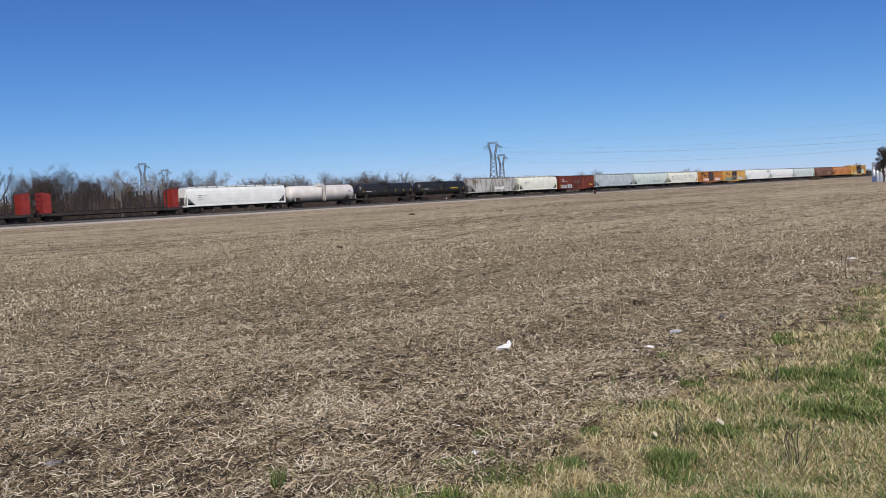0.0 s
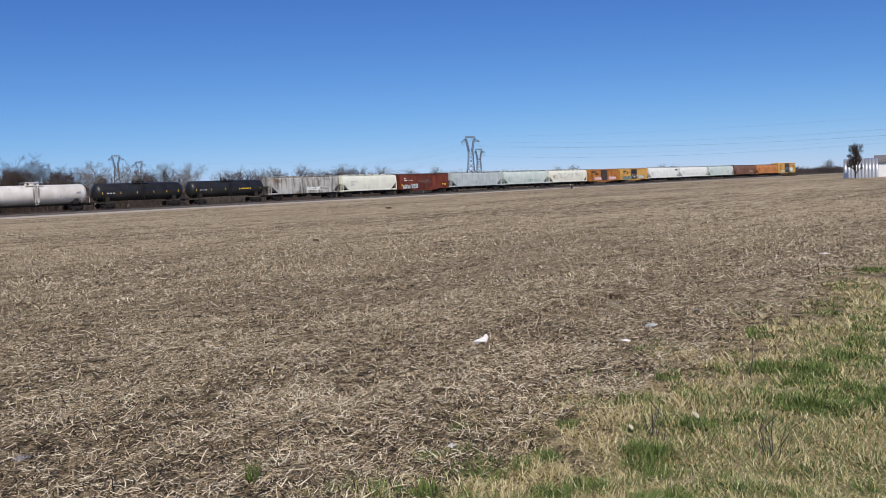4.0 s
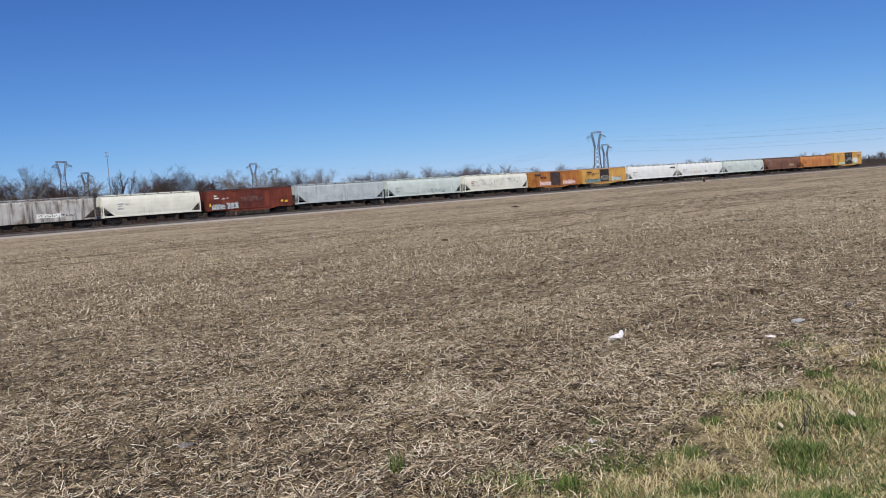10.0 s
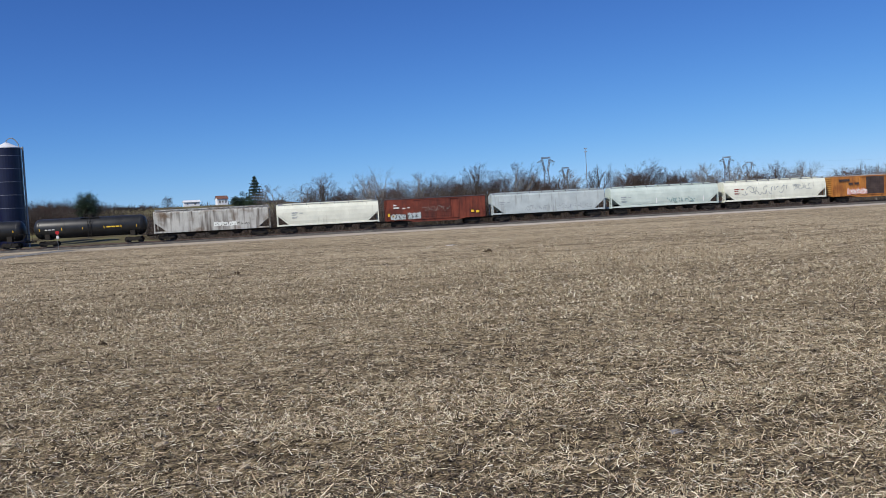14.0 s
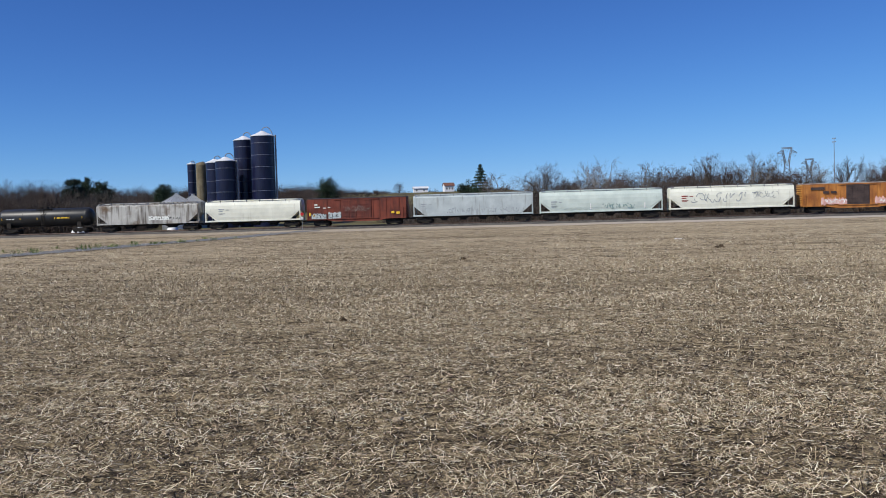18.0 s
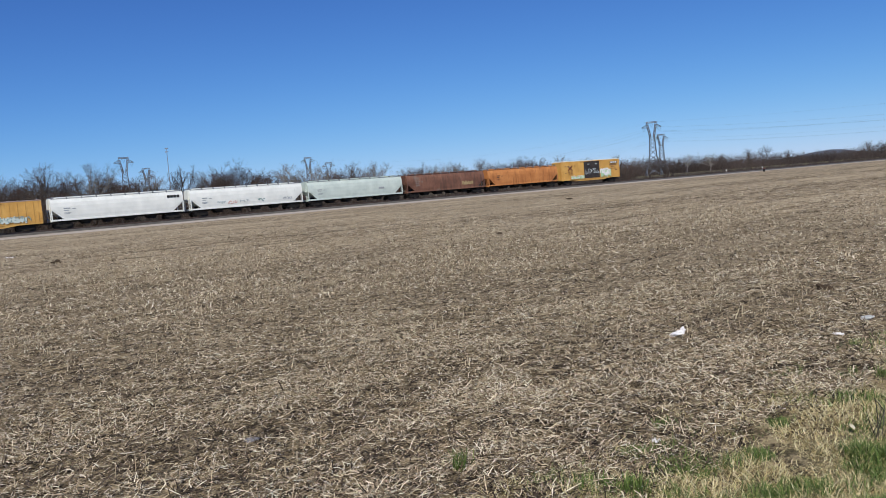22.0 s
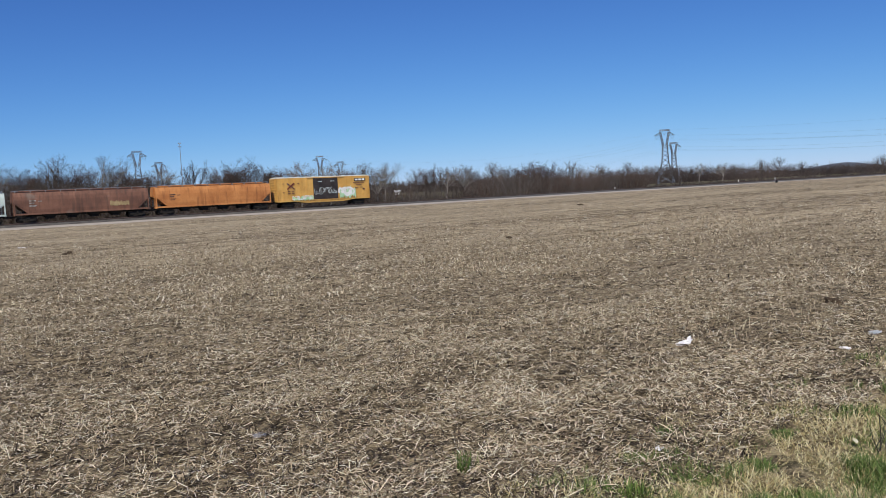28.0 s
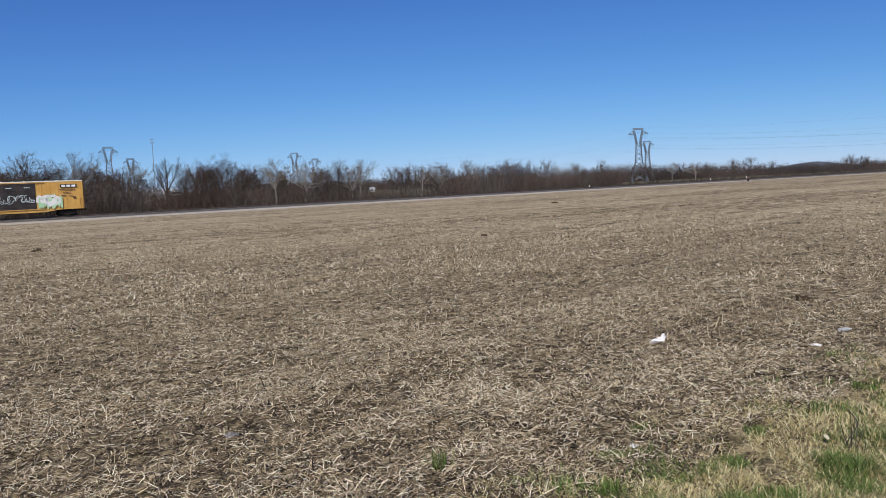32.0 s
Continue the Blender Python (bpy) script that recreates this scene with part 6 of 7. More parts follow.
M.update({
    "straw": straw_material("straw", [(0.0, (0.11, 0.078, 0.044)), (0.28, (0.33, 0.248, 0.152)), (0.55, (0.63, 0.51, 0.335)), (0.8, (0.86, 0.75, 0.54)), (1.0, (0.95, 0.88, 0.71))]),
    "straw_dark": straw_material("straw_dark", [(0.0, (0.0306, 0.022, 0.0157)), (0.5, (0.0867, 0.063, 0.0416)), (1.0, (0.204, 0.155, 0.102))]),
    "stubble": straw_material("stubble", [(0.0, (0.224, 0.17, 0.111)), (0.5, (0.469, 0.38, 0.25)), (1.0, (0.734, 0.63, 0.443))]),
    "grass_green": straw_material("grass_green", [(0.0, (0.045, 0.085, 0.015)), (0.5, (0.13, 0.205, 0.044)), (1.0, (0.28, 0.33, 0.11))], 0.6),
    "grass_dry": straw_material("grass_dry", [(0.0, (0.20, 0.145, 0.055)), (0.5, (0.66, 0.55, 0.27)), (1.0, (0.90, 0.82, 0.52))]),
    "clod": material("clod", (0.0326, 0.022, 0.0135), (0.112, 0.078, 0.0468), 0.95, 9, 60, bump=0.6),
    "leaf_pale": material("leaf_pale", (0.72, 0.66, 0.52), (0.88, 0.83, 0.71), 0.7, 20, 80, bump=0.2),
    "stone_tan": material("stone_tan", (0.28, 0.22, 0.145), (0.47, 0.39, 0.28), 0.85, 12, 60, bump=0.3),
    "stone_grey": material("stone_grey", (0.14, 0.135, 0.14), (0.27, 0.26, 0.26), 0.85, 12, 60, bump=0.3),
    "stone_plum": material("stone_plum", (0.10, 0.055, 0.055), (0.18, 0.10, 0.095), 0.85, 12, 60, bump=0.3),
    "plastic_white": material("plastic_white", (0.72, 0.70, 0.70), (0.84, 0.83, 0.82), 0.35, 6, 40, bump=0.1),
    "weed": material("weed", (0.030, 0.028, 0.024), (0.075, 0.070, 0.058), 0.9, 6, 40),
})


def clear_plastic():
    m = bpy.data.materials.new("clear_plastic")
    m.use_nodes = True
    b = m.node_tree.nodes["Principled BSDF"]
    b.inputs["Base Color"].default_value = (0.74, 0.76, 0.76, 1)
    b.inputs["Roughness"].default_value, b.inputs["Transmission Weight"].default_value, b.inputs["IOR"].default_value = 0.45, 0.6, 1.3
    return m


M["clear_plastic"] = clear_plastic()
ROWS_AZ = radians(-41.0)        # the crop rows run with the railway


def swath(x, y):
    """How thickly the straw lies, 0 to 1: long windrows along the crop rows, with bare spots."""
    u = x * math.cos(ROWS_AZ) + y * math.sin(ROWS_AZ)
    v = -x * math.sin(ROWS_AZ) + y * math.cos(ROWS_AZ)
    a = vnoise(u * 0.8, v * 0.07, 1) * 0.32 + vnoise(u * 2.7, v * 0.35, 11) * 0.34 + vnoise(u * 3.0, v * 1.8, 7) * 0.55 + vnoise(u * 7.0, v * 5.0, 8) * 0.35 + vnoise(x * 0.5, y * 0.5, 4) * 0.3
    return np.clip(0.5 + 0.75 * a, 0, 1)


def scatter(count, r0, r1, az0, az1, keep, seed, power=0.5):
    """Places in a ring sector of the field, thinned by keep(x, y)."""
    g = np.random.default_rng(seed)
    xs, ys, have = [], [], 0
    while have < count:
        q = g.random((2, count))
        r = np.sqrt(r0 * r0 + (r1 * r1 - r0 * r0) * q[0]) if power == 0.5 else r0 * (r1 / r0) ** q[0]
        a = np.radians(az0 + (az1 - az0) * q[1])
        x, y = -np.sin(a) * r, np.cos(a) * r
        ok = g.random(count) < keep(x, y)
        xs.append(x[ok]), ys.append(y[ok])
        have += int(ok.sum())
    x, y = np.concatenate(xs)[:count], np.concatenate(ys)[:count]
    return np.stack([x, y, ground_zs(x, y)], 1)


def bent_strips(p, heading_, length, width, pitch, curl, g):
    """Flat bent ribbons, two quads each."""
    n = len(p)
    d = np.stack([np.cos(heading_) * np.cos(pitch), np.sin(heading_) * np.cos(pitch), np.sin(pitch)], 1)
    side = np.stack([-np.sin(heading_), np.cos(heading_), np.zeros(n)], 1)
    roll = g.uniform(-0.9, 0.9, n)[:, None]
    side = unit(side * np.cos(roll) + np.array([0, 0, 1.0]) * np.sin(roll))
    mid = p + d * (length * 0.5)[:, None] + side * (curl * length)[:, None] * 0.35 + np.array([0, 0, 1.0]) * (np.abs(curl) * length * 0.25)[:, None]
    end = p + d * length[:, None]
    w = side * (width / 2)[:, None]
    verts = np.stack([p - w, p + w, mid - w, mid + w, end - w * 0.7, end + w * 0.7], 1).reshape(-1, 3)
    t = np.array([(0, 1, 3), (0, 3, 2), (2, 3, 5), (2, 5, 4)])
    return verts, ((np.arange(n) * 6)[:, None, None] + t[None]).reshape(-1, 3)


def strips(p, heading_, length, width, pitch, g):
    """Flat straight bits, one quad each."""
    n = len(p)
    d = np.stack([np.cos(heading_) * np.cos(pitch), np.sin(heading_) * np.cos(pitch), np.sin(pitch)], 1)
    roll = g.uniform(-0.7, 0.7, n)[:, None]
    side = unit(np.stack([-np.sin(heading_), np.cos(heading_), np.zeros(n)], 1) * np.cos(roll) + np.array([0, 0, 1.0]) * np.sin(roll))
    w, end = side * (width / 2)[:, None], p + d * length[:, None]
    verts = np.stack([p - w, p + w, end + w * 0.8, end - w * 0.8], 1).reshape(-1, 3)
    return verts, ((np.arange(n) * 4)[:, None, None] + np.array([(0, 1, 2), (0, 2, 3)])[None]).reshape(-1, 3)


def blade_strips(p, heading_, length, width, pitch, curl, g):
    """Bent grass blades that end in a point, three triangles each."""
    n = len(p)
    d = np.stack([np.cos(heading_) * np.cos(pitch), np.sin(heading_) * np.cos(pitch), np.sin(pitch)], 1)
    side = np.stack([-np.sin(heading_), np.cos(heading_), np.zeros(n)], 1)
    mid = p + d * (length * 0.55)[:, None]
    out = np.stack([np.cos(heading_), np.sin(heading_), np.zeros(n)], 1)
    end = mid + unit(d + out * np.abs(curl)[:, None] * 1.6 + side * curl[:, None]) * (length * 0.45)[:, None]
    w = side * (width / 2)[:, None]
    verts = np.stack([p - w, p + w, mid - w * 0.8, mid + w * 0.8, end], 1).reshape(-1, 3)
    return verts, ((np.arange(n) * 5)[:, None, None] + np.array([(0, 1, 3), (0, 3, 2), (2, 3, 4)])[None]).reshape(-1, 3)


def on_field(x, y):
    return (verge(x, y) < 0.10 + 0.6 * vnoise(x * 1.1, y * 1.1, 2)) & (past_line(x, y) + 9 * vnoise(x * 0.06, y * 0.06, 8) < -36)


def build_litter():
    g = np.random.default_rng(5)

    def layer(name, count, r0, r1, l0, l1, w0, w1, mat, label, lift=0.02, power=0.5, floor=0.16, inverse=False, plain=False, lifted=(0.12, 0.30)):
        def keep(x, y):
            s = swath(x, y)
            s = 1 - 0.7 * s if inverse else s
            return np.where(on_field(x, y), floor + (1 - floor) * s * s, 0)
        p = scatter(count, r0, r1, -36, 88, keep, len(name) * 7 + count, power)
        n = len(p)
        p[:, 2] += g.uniform(0.002, lift, n)
        L = l0 + (l1 - l0) * g.random(n) ** 1.8
        far = np.clip(np.hypot(p[:, 0], p[:, 1]) / (12 if r0 > 5 else 8), 1, 4) ** 0.5
        L = L * far ** 0.4
        turn, wide, rise = g.uniform(0, math.tau, n), g.uniform(w0, w1, n) * far, g.normal(*lifted, n)
        v, t = strips(p, turn, L, wide, rise, g) if plain else bent_strips(p, turn, L, wide, rise, g.normal(0, 0.25, n), g)
        tagged(new(name, fast_mesh(name, v, t, M[mat])), label, "crop residue", kind="stuff")

    layer("straw_litter", 60000, 3.3, 13, 0.03, 0.12, 0.003, 0.006, "straw", "pale broken straw and corn leaves on the soil", 0.03, power=1)
    layer("straw_chaff", 170000, 3.3, 16, 0.012, 0.075, 0.0025, 0.0055, "straw", "short pale chaff and leaf bits on the soil", 0.028, power=1, plain=True, floor=0.22)
    layer("straw_chaff", 130000, 6, 30, 0.02, 0.075, 0.004, 0.008, "straw", "short pale chaff and leaf bits on the soil", 0.03, power=1, plain=True, floor=0.25, lifted=(0.16, 0.3))
    layer("straw_litter", 150000, 13, 100, 0.03, 0.10, 0.007, 0.014, "straw", "pale straw scattered across the field", 0.04, power=1, plain=True, floor=0.22, lifted=(0.26, 0.34))
    # dark bits where straw is thin; their colour also stands in for stubble shadows
    layer("dark_residue", 90000, 3.3, 60, 0.02, 0.10, 0.005, 0.011, "straw_dark", "dark stalks among the straw that also stand in for stubble shadows", 0.02, power=1, inverse=True, plain=True)

    # upright stubs in rows, tallest in patches
    row = 0.38
    ca, sa = math.cos(ROWS_AZ), math.sin(ROWS_AZ)
    u = np.repeat(np.arange(-160, 160) * row, 900)
    v = np.tile(np.arange(900) * 0.11 - 40, 320) + g.uniform(-0.06, 0.06, 320 * 900)
    u = u + g.normal(0, 0.06, len(u))
    x, y = u * ca - v * sa, u * sa + v * ca
    r, az = np.hypot(x, y), np.degrees(np.arctan2(-x, y))
    dens = 0.45 + 0.8 * vnoise(x * 0.28, y * 0.28, 9) + 0.3 * vnoise(x * 1.3, y * 1.3, 2)
    ok = (r > 2.6) & (r < 42) & on_field(x, y) & (az > -36) & (az < 88) & (g.random(len(x)) < dens * np.interp(r, [14, 24, 42], [1.0, 0.45, 0.2]))
    x, y, r, dens = x[ok], y[ok], r[ok], dens[ok]
    n = len(x)
    h = g.uniform(0.04, 0.115, n) * (0.7 + 0.5 * dens)
    z = ground_zs(x, y)
    P = np.stack([x, y, z - 0.02], 1)
    Q = np.stack([x + g.normal(0, 0.28, n) * h, y + g.normal(0, 0.28, n) * h, z + h], 1)
    R = g.uniform(0.0035, 0.007, n) * np.where(r < 18, 1, 1.4)
    v, t = prisms(P, Q, R, R * 0.8)
    tagged(new("stubble", fast_mesh("stubble", v, t, M["stubble"])), "short upright cut stalks standing in rows", "stubble", kind="stuff")


build_litter()


# centres and radii of the green tufts along the field's edge
TUFTS = [(0.4, 4.5, 0.2), (0.3, 4.5, 0.16), (0.1, 4.8, 0.1), (-0.1, 4.3, 0.07), (0.0, 4.2, 0.07), (1.0, 5.3, 0.13), (0.8, 4.7, 0.12), (1.7, 6.4, 0.17), (1.9, 6.3, 0.14), (1.2, 4.5, 0.16), (1.3, 4.6, 0.16), (0.9, 4.2, 0.15), (0.7, 4.1, 0.13), (3.4, 7.9, 0.2), (3.5, 8.3, 0.14), (2.9, 6.4, 0.22), (4.5, 9.1, 0.26), (4.9, 9.5, 0.24), (6.1, 11.5, 0.22), (7.0, 12.4, 0.3), (7.0, 11.9, 0.24), (2.1, 5.2, 0.2), (1.8, 5.1, 0.14), (2.6, 5.4, 0.22), (3.2, 5.6, 0.26), (3.6, 6.7, 0.28), (3.1, 6.3, 0.2), (1.3, 4.4, 0.18), (1.2, 4.0, 0.16)]


def build_grass():
    g = np.random.default_rng(9)

    def green(x, y):
        """How green the verge is, 0 to 1."""
        k = np.zeros(np.shape(x))
        for cx, cy, r in TUFTS:
            k = np.maximum(k, 1.05 - np.hypot(x - cx, y - cy) / r)
        beyond = (x > 2.6) & (verge(x, y) > 0.9)
        k = np.where(beyond, np.maximum(k, -0.06 + 0.6 * vnoise(x * 1.6, y * 1.6, 12)), k)
        fine = 0.6 * vnoise(x * 4.5, y * 4.5, 13) + 0.35 * vnoise(x * 11, y * 11, 14)
        return np.clip(np.where(k > 0.02, 0.75 * k + 0.9 * fine, 0.45 * fine - 0.08), 0, 1)

    def blades(name, count, r1, keep, h0, h1, w0, w1, pitch0, pitch1, mat, label):
        p = scatter(count, 3.2, r1, -38, 12, keep, 100 + count, 1)
        n = len(p)
        r = np.hypot(p[:, 0], p[:, 1])
        L = g.uniform(h0, h1, n) * (0.55 + 1.0 * np.clip(0.5 + vnoise(p[:, 0] * 6, p[:, 1] * 6, 21), 0, 1))
        W = g.uniform(w0, w1, n) * np.clip(r / 6, 0.8, 2.5)
        v, t = blade_strips(p, g.uniform(0, math.tau, n), L, W, g.uniform(pitch0, pitch1, n), g.normal(0, 0.45, n), g)
        tagged(new(name, fast_mesh(name, v, t, M[mat])), label, "grass", kind="stuff")

    soft = lambda x, y: verge(x, y) + 0.5 * vnoise(x * 1.5, y * 1.5, 5) + 0.3 * vnoise(x * 5, y * 5, 6)
    blades("dry_grass", 90000, 18, lambda x, y: np.where(soft(x, y) > 0.1, 1.0 - 0.55 * green(x, y), np.where(soft(x, y) > -0.35, 0.25, 0)), 0.025, 0.085, 0.003, 0.007, 0.05, 0.9, "grass_dry", "tan dry winter grass of the verge")
    blades("green_grass", 65000, 18, lambda x, y: np.where(verge(x, y) > -0.6, green(x, y), 0) * np.where(soft(x, y) > 0.0, 1, 0.5) + np.where(soft(x, y) > 0.5, 0.07, 0), 0.025, 0.085, 0.003, 0.0065, 0.3, 1.35, "grass_green", "fresh green grass sprouting in the verge")


build_grass()


def lump(name, x, y, sx, sy, sz, mat, label, category, seed, rough=0.25, sink=0.25, parent=None):
    bm = bmesh.new()
    bmesh.ops.create_icosphere(bm, subdivisions=3, radius=1.0)
    for v in bm.verts:
        k = 1 + rough * noise.noise(v.co * 1.6 + Vector((seed, 0, 0))) + rough * 0.6 * noise.noise(v.co * 3.7 + Vector((0, seed, 0))) + rough * 0.4 * noise.noise(v.co * 8 + Vector((0, 0, seed)))
        v.co = Vector((v.co.x * sx * k, v.co.y * sy * k, v.co.z * sz * k))
    ob = part(name, bm, mat, None, m=Matrix.Translation((x, y, ground_z(x, y) + sz * (1 - sink))) @ pose(0, 0, 0, 0, 0, seed * 41), smooth=True)
    return tagged(ob, label, category)


def clod(x, y, size, label, seed):
    """A broken, crumbly clod of soil."""
    bm = bmesh.new()
    bmesh.ops.create_icosphere(bm, subdivisions=4, radius=1.0)
    for v in bm.verts:
        d = v.co.normalized()
        k = 0.75 + 0.45 * noise.noise(d * 1.7 + Vector((seed * 3.1, 0, 0))) + 0.42 * noise.noise(d * 4.5 + Vector((0, seed * 1.7, 0))) + 0.22 * noise.noise(d * 11 + Vector((0, 0, seed)))
        v.co = Vector((d.x * size * k, d.y * size * 0.7 * k, max(d.z, -0.2) * size * 0.62 * k))
    ob = part("soil_clod", bm, M["clod"], None, m=Matrix.Translation((x, y, ground_z(x, y) + 0.005)))
    tagged(ob, label, "clod", "clods in the field")


def build_debris():
    # crumpled white bag
    bm = bmesh.new()
    bmesh.ops.create_icosphere(bm, subdivisions=4, radius=1.0)
    for v in bm.verts:
        k = 1 + 0.5 * noise.noise(v.co * 1.7) + 0.35 * abs(noise.noise(v.co * 4.5))
        v.co = Vector((v.co.x * 0.075 * k, v.co.y * 0.034 * k, max(v.co.z, -0.55) * 0.026 * k + (0.025 if v.co.x > 0.45 else 0)))
    ob = part("plastic_bag", bm, M["plastic_white"], None, m=Matrix.Translation((0.655, 8.20, ground_z(0.655, 8.20) + 0.028)) @ pose(0, 0, 0, 0, -8, 22))
    tagged(ob, "crumpled white plastic bag lying in the stubble", "plastic bag")
    # clear bottle
    prof = [(0.0, 0.012), (0.002, 0.030), (0.02, 0.034), (0.07, 0.031), (0.11, 0.034), (0.15, 0.034), (0.18, 0.026), (0.205, 0.013), (0.215, 0.013)]
    bt = thing("plastic_bottle", Matrix.Translation((2.42, 8.58, ground_z(2.46, 8.58) + 0.03)) @ pose(0, 0, 0, 0, 90, 25) @ Matrix.Scale(0.62, 4))
    part("bottle_body", loft([[(r * math.cos(math.tau * i / 16), r * math.sin(math.tau * i / 16), z) for i in range(16)] for z, r in prof]), M["clear_plastic"], bt, smooth=True)
    part("bottle_cap", rod((0, 0, 0.213), (0, 0, 0.232), 0.0155, 14), M["plastic_white"], bt, "white screw cap")
    tagged(bt, "clear bluish plastic bottle lying on the soil", "bottle")

    def scrap(x, y, w, d, turn, mat, label, category="scrap", name="paper_scrap"):
        bm = bmesh.new()
        bmesh.ops.create_grid(bm, x_segments=9, y_segments=6, size=0.5)
        for v in bm.verts:
            v.co = Vector((v.co.x * w, v.co.y * d, 0.022 * noise.noise((v.co.x * 5 + x, v.co.y * 5, 1)) + 0.012))
        bmesh.ops.solidify(bm, geom=bm.faces[:], thickness=0.003)
        ob = part(name, bm, M[mat], None, m=Matrix.Translation((x, y, ground_z(x, y) + 0.012)) @ pose(0, 0, 0, 6, 0, turn))
        tagged(ob, label, category)

    scrap(2.01, 7.84, 0.09, 0.04, 10, "plastic_white", "flat white paper scrap on the soil")
    scrap(7.70, 15.34, 0.22, 0.12, 30, "plastic_white", "flat white paper scrap in the stubble")
    scrap(-27.2, 33.6, 0.35, 0.25, 20, "plastic_white", "white scrap far out in the field")
    scrap(0.22, 4.95, 0.06, 0.04, 60, "plastic_white", "small white paper scrap at the field edge")
    scrap(3.3, 9.55, 0.12, 0.07, 70, "stone_grey", "greyish torn plastic scrap beside the bottle")
    # pale dead leaf in the grass
    bm = bmesh.new()
    for k in range(3):
        pts = [(-0.01, 0), (0.018, 0.03), (0.022, 0.065), (0.0, 0.10), (-0.02, 0.065)]
        lean = 0.25 * (k - 1)
        bm.faces.new([bm.verts.new((a + lean * b, 0.012 * k, b)) for a, b in pts])
    bmesh.ops.solidify(bm, geom=bm.faces[:], thickness=0.002)
    tagged(part("dead_leaf", bm, M["leaf_pale"], None, m=Matrix.Translation((1.81, 5.16, ground_z(1.81, 5.16) + 0.03)) @ pose(0, 0, 0, -55, 0, 15) @ Matrix.Scale(0.7, 4)), "pale curled dead leaf standing in the grass", "leaf")
    tagged(part("dead_leaf", bmesh_leaf(), M["leaf_pale"], None, m=Matrix.Translation((1.35, 5.02, ground_z(1.35, 5.02) + 0.03)) @ pose(0, 0, 0, -65, 0, 20) @ Matrix.Scale(0.55, 4)), "pale dead leaf lying in the dry grass", "leaf")
    for x, y, size, lab, sd in ((2.625, 10.79, 0.13, "dark brown clod of turned soil in the stubble", 3), (-3.3, 26.4, 0.13, "dark clod of turned soil in the stubble", 5), (-23.1, 16.9, 0.16, "dark clod of turned soil far out", 6), (-19.9, 27.0, 0.2, "dark clod of turned soil far out", 10), (-2.4, 65.0, 0.26, "dark clod of turned soil far out", 8), (-11.26, 5.75, 0.09, "dark clod of turned soil in the stubble", 12)):
        clod(x, y, size, lab, sd)
    for x, y, sx, sy, sz, mat, lab, sd in ((-2.46, 5.16, 0.065, 0.045, 0.03, "stone_grey", "grey field stone half sunk in the soil", 1), (-5.55, 3.13, 0.060, 0.045, 0.035, "stone_tan", "tan field stone among the straw", 2), (-5.42, 5.05, 0.060, 0.04, 0.035, "stone_tan", "tan field stone among the straw", 3), (-6.62, 5.73, 0.055, 0.045, 0.04, "stone_tan", "pale field stone among the straw", 4), (-4.45, 4.92, 0.06, 0.04, 0.03, "stone_tan", "tan field stone among the straw", 5), (-4.57, 3.13, 0.05, 0.04, 0.03, "stone_tan", "tan field stone among the straw", 6), (-4.70, 4.04, 0.06, 0.05, 0.03, "stone_tan", "tan field stone among the straw", 7), (-6.12, 4.05, 0.06, 0.04, 0.03, "stone_plum", "purplish field stone among the straw", 8), (-3.3, 3.45, 0.05, 0.035, 0.025, "stone_tan", "tan field stone among the straw", 9), (-2.6, 4.4, 0.05, 0.03, 0.025, "stone_tan", "tan field stone among the straw", 10), (-1.7, 3.9, 0.07, 0.05, 0.03, "stone_tan", "tan field stone among the straw", 11), (-7.6, 2.6, 0.06, 0.04, 0.03, "stone_tan", "tan field stone among the straw", 12), (-6.4, 1.6, 0.06, 0.045, 0.03, "stone_tan", "tan field stone among the straw", 13), (-3.9, 2.9, 0.055, 0.04, 0.03, "stone_tan", "tan field stone among the straw", 14)):
        lump("field_stone", x, y, sx * 0.75, sy * 0.75, sz * 0.6, M[mat], lab, "stone", sd, 0.3, 0.4)

    # weeds: a dark green tuft in the stubble, dry dark stalks in the verge
    g = np.random.default_rng(31)
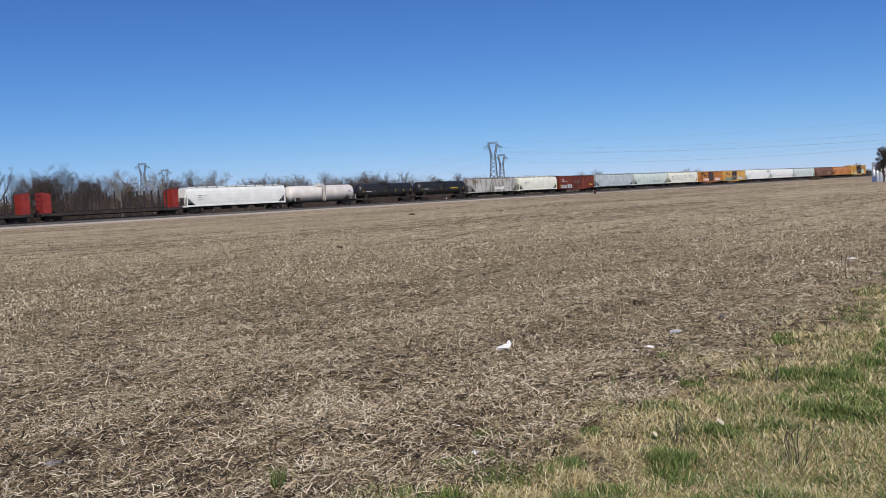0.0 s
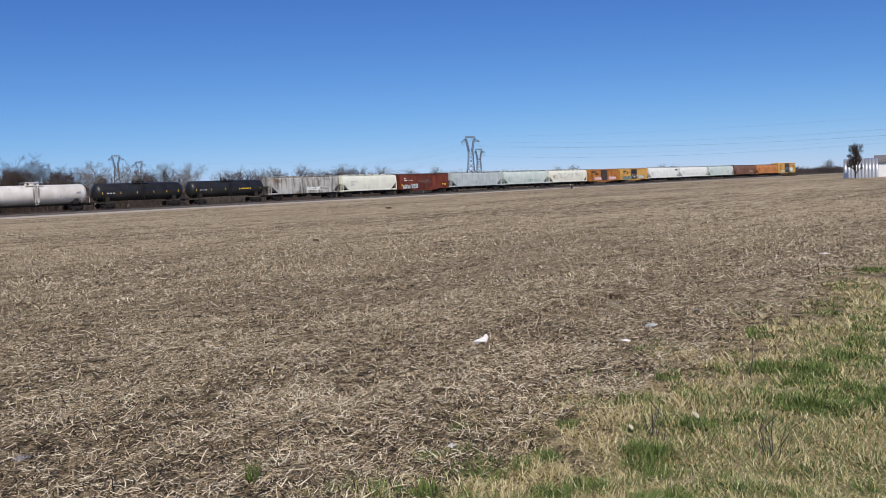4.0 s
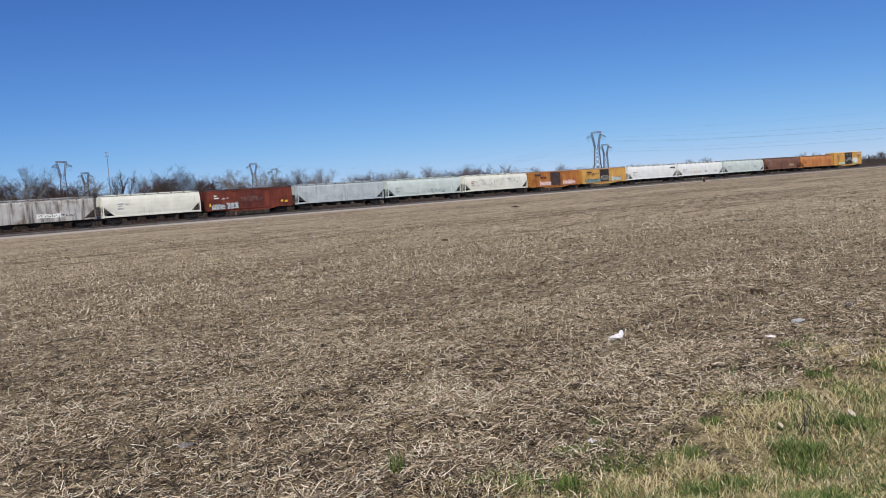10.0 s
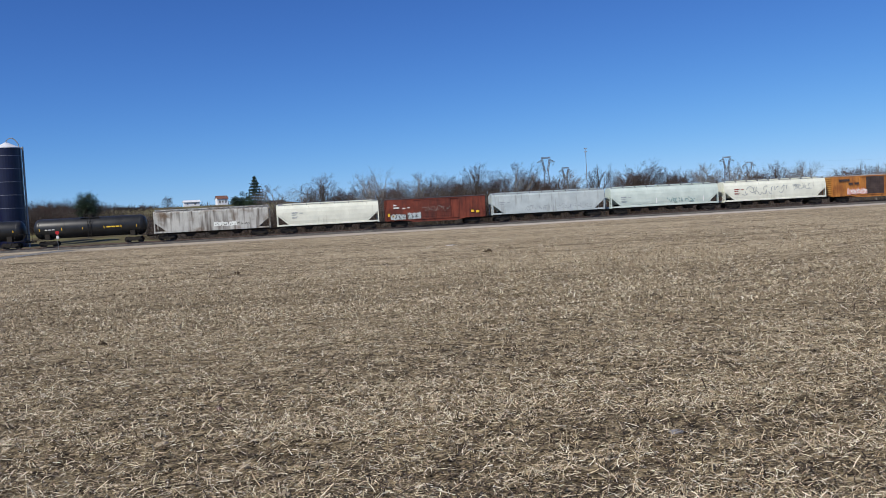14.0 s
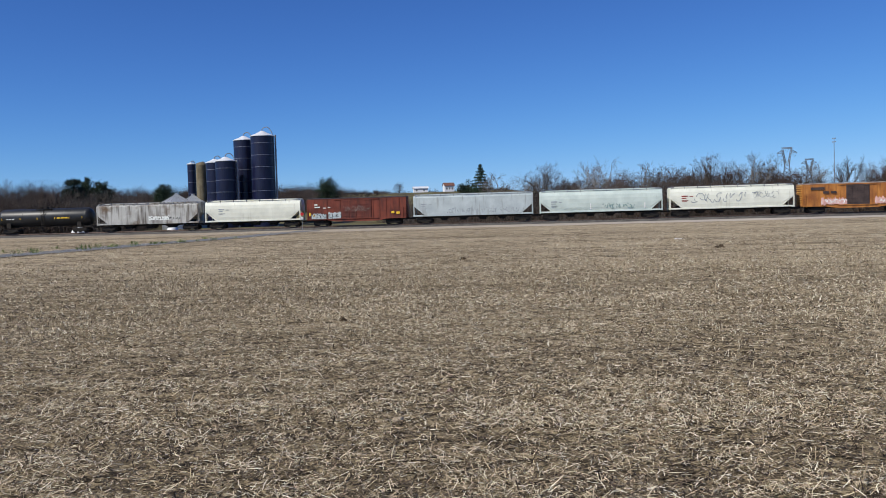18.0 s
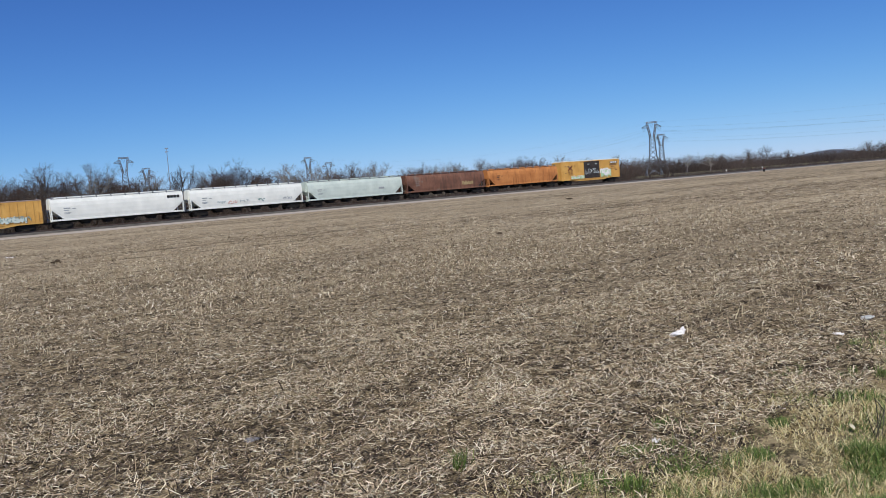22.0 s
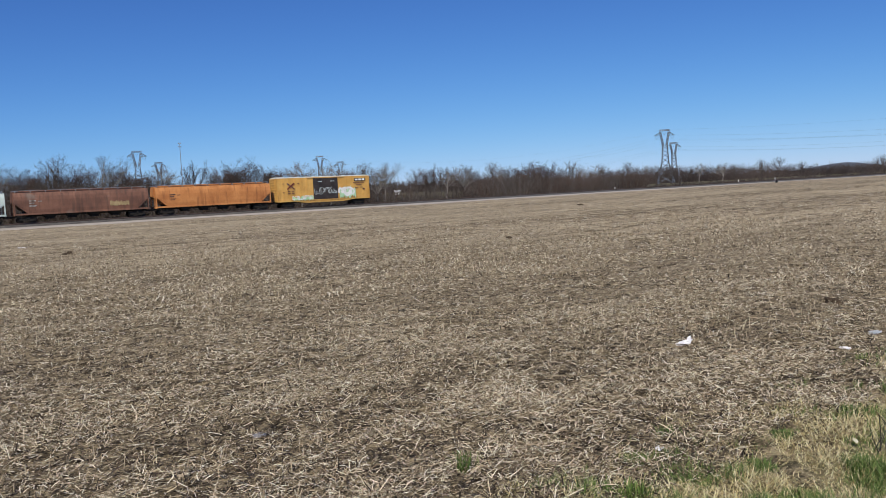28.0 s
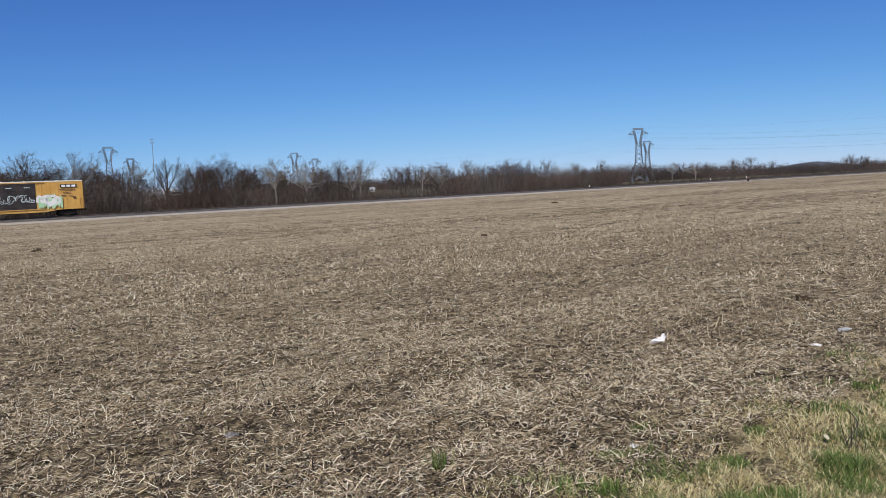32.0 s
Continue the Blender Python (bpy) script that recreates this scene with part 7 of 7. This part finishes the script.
    for x, y, n, h, mat, lab in ((-0.89, 4.55, 60, 0.12, "grass_green", "small green tuft sprouting in the stubble"), (0.05, 4.15, 90, 0.11, "grass_green", "green grass tuft at the field edge"), (1.46, 4.90, 9, 0.26, "weed", "dark dry weed stalks standing in the verge"), (2.55, 6.25, 5, 0.30, "weed", "single dark dry weed stalk in the verge"), (2.0, 4.5, 12, 0.25, "weed", "dark dry weed stalks standing in the verge")):
        z = ground_z(x, y)
        p = np.stack([x + g.normal(0, 0.035, n), y + g.normal(0, 0.03, n), np.full(n, z)], 1)
        v, t = bent_strips(p, g.uniform(0, math.tau, n), g.uniform(0.5, 1.1, n) * h, np.full(n, 0.005), g.uniform(0.9, 1.5, n), g.normal(0, 0.25, n), g)
        tagged(new("grass_tuft" if mat == "grass_green" else "weed_stalks", fast_mesh("tuft", v, t, M[mat])), lab, "weeds", kind="stuff")
    # green weeds along the farm lane
    pts = []
    for i in range(60):
        u = g.random()
        a, b = Vector((-42.0, -4.0)), Vector((-70.4, 26.5))
        q = a.lerp(b, u) + Vector((g.choice((-2.3, 2.2)) + g.normal(0, 0.25) + 2.5 * math.sin(u * 3.1) * -0.6, g.normal(0, 0.2)))
        pts.append((q.x, q.y))
    P = np.repeat(np.array([(x, y, ground_z(x, y)) for x, y in pts]), 14, 0)
    P[:, :2] += g.normal(0, 0.16, (len(P), 2))
    n = len(P)
    v, t = bent_strips(P, g.uniform(0, math.tau, n), g.uniform(0.12, 0.28, n), np.full(n, 0.03), g.uniform(0.6, 1.4, n), g.normal(0, 0.2, n), g)
    tagged(new("lane_weeds", fast_mesh("lane_weeds", v, t, M["grass_green"])), "green weeds along the edge of the farm lane", "weeds", kind="stuff")


def bmesh_leaf():
    bm = bmesh.new()
    pts = [(-0.01, 0), (0.022, 0.03), (0.026, 0.065), (0.0, 0.10), (-0.024, 0.065), (-0.02, 0.03)]
    bm.faces.new([bm.verts.new((a, 0, b)) for a, b in pts])
    bmesh.ops.solidify(bm, geom=bm.faces[:], thickness=0.002)
    return bm


build_debris()

motions()
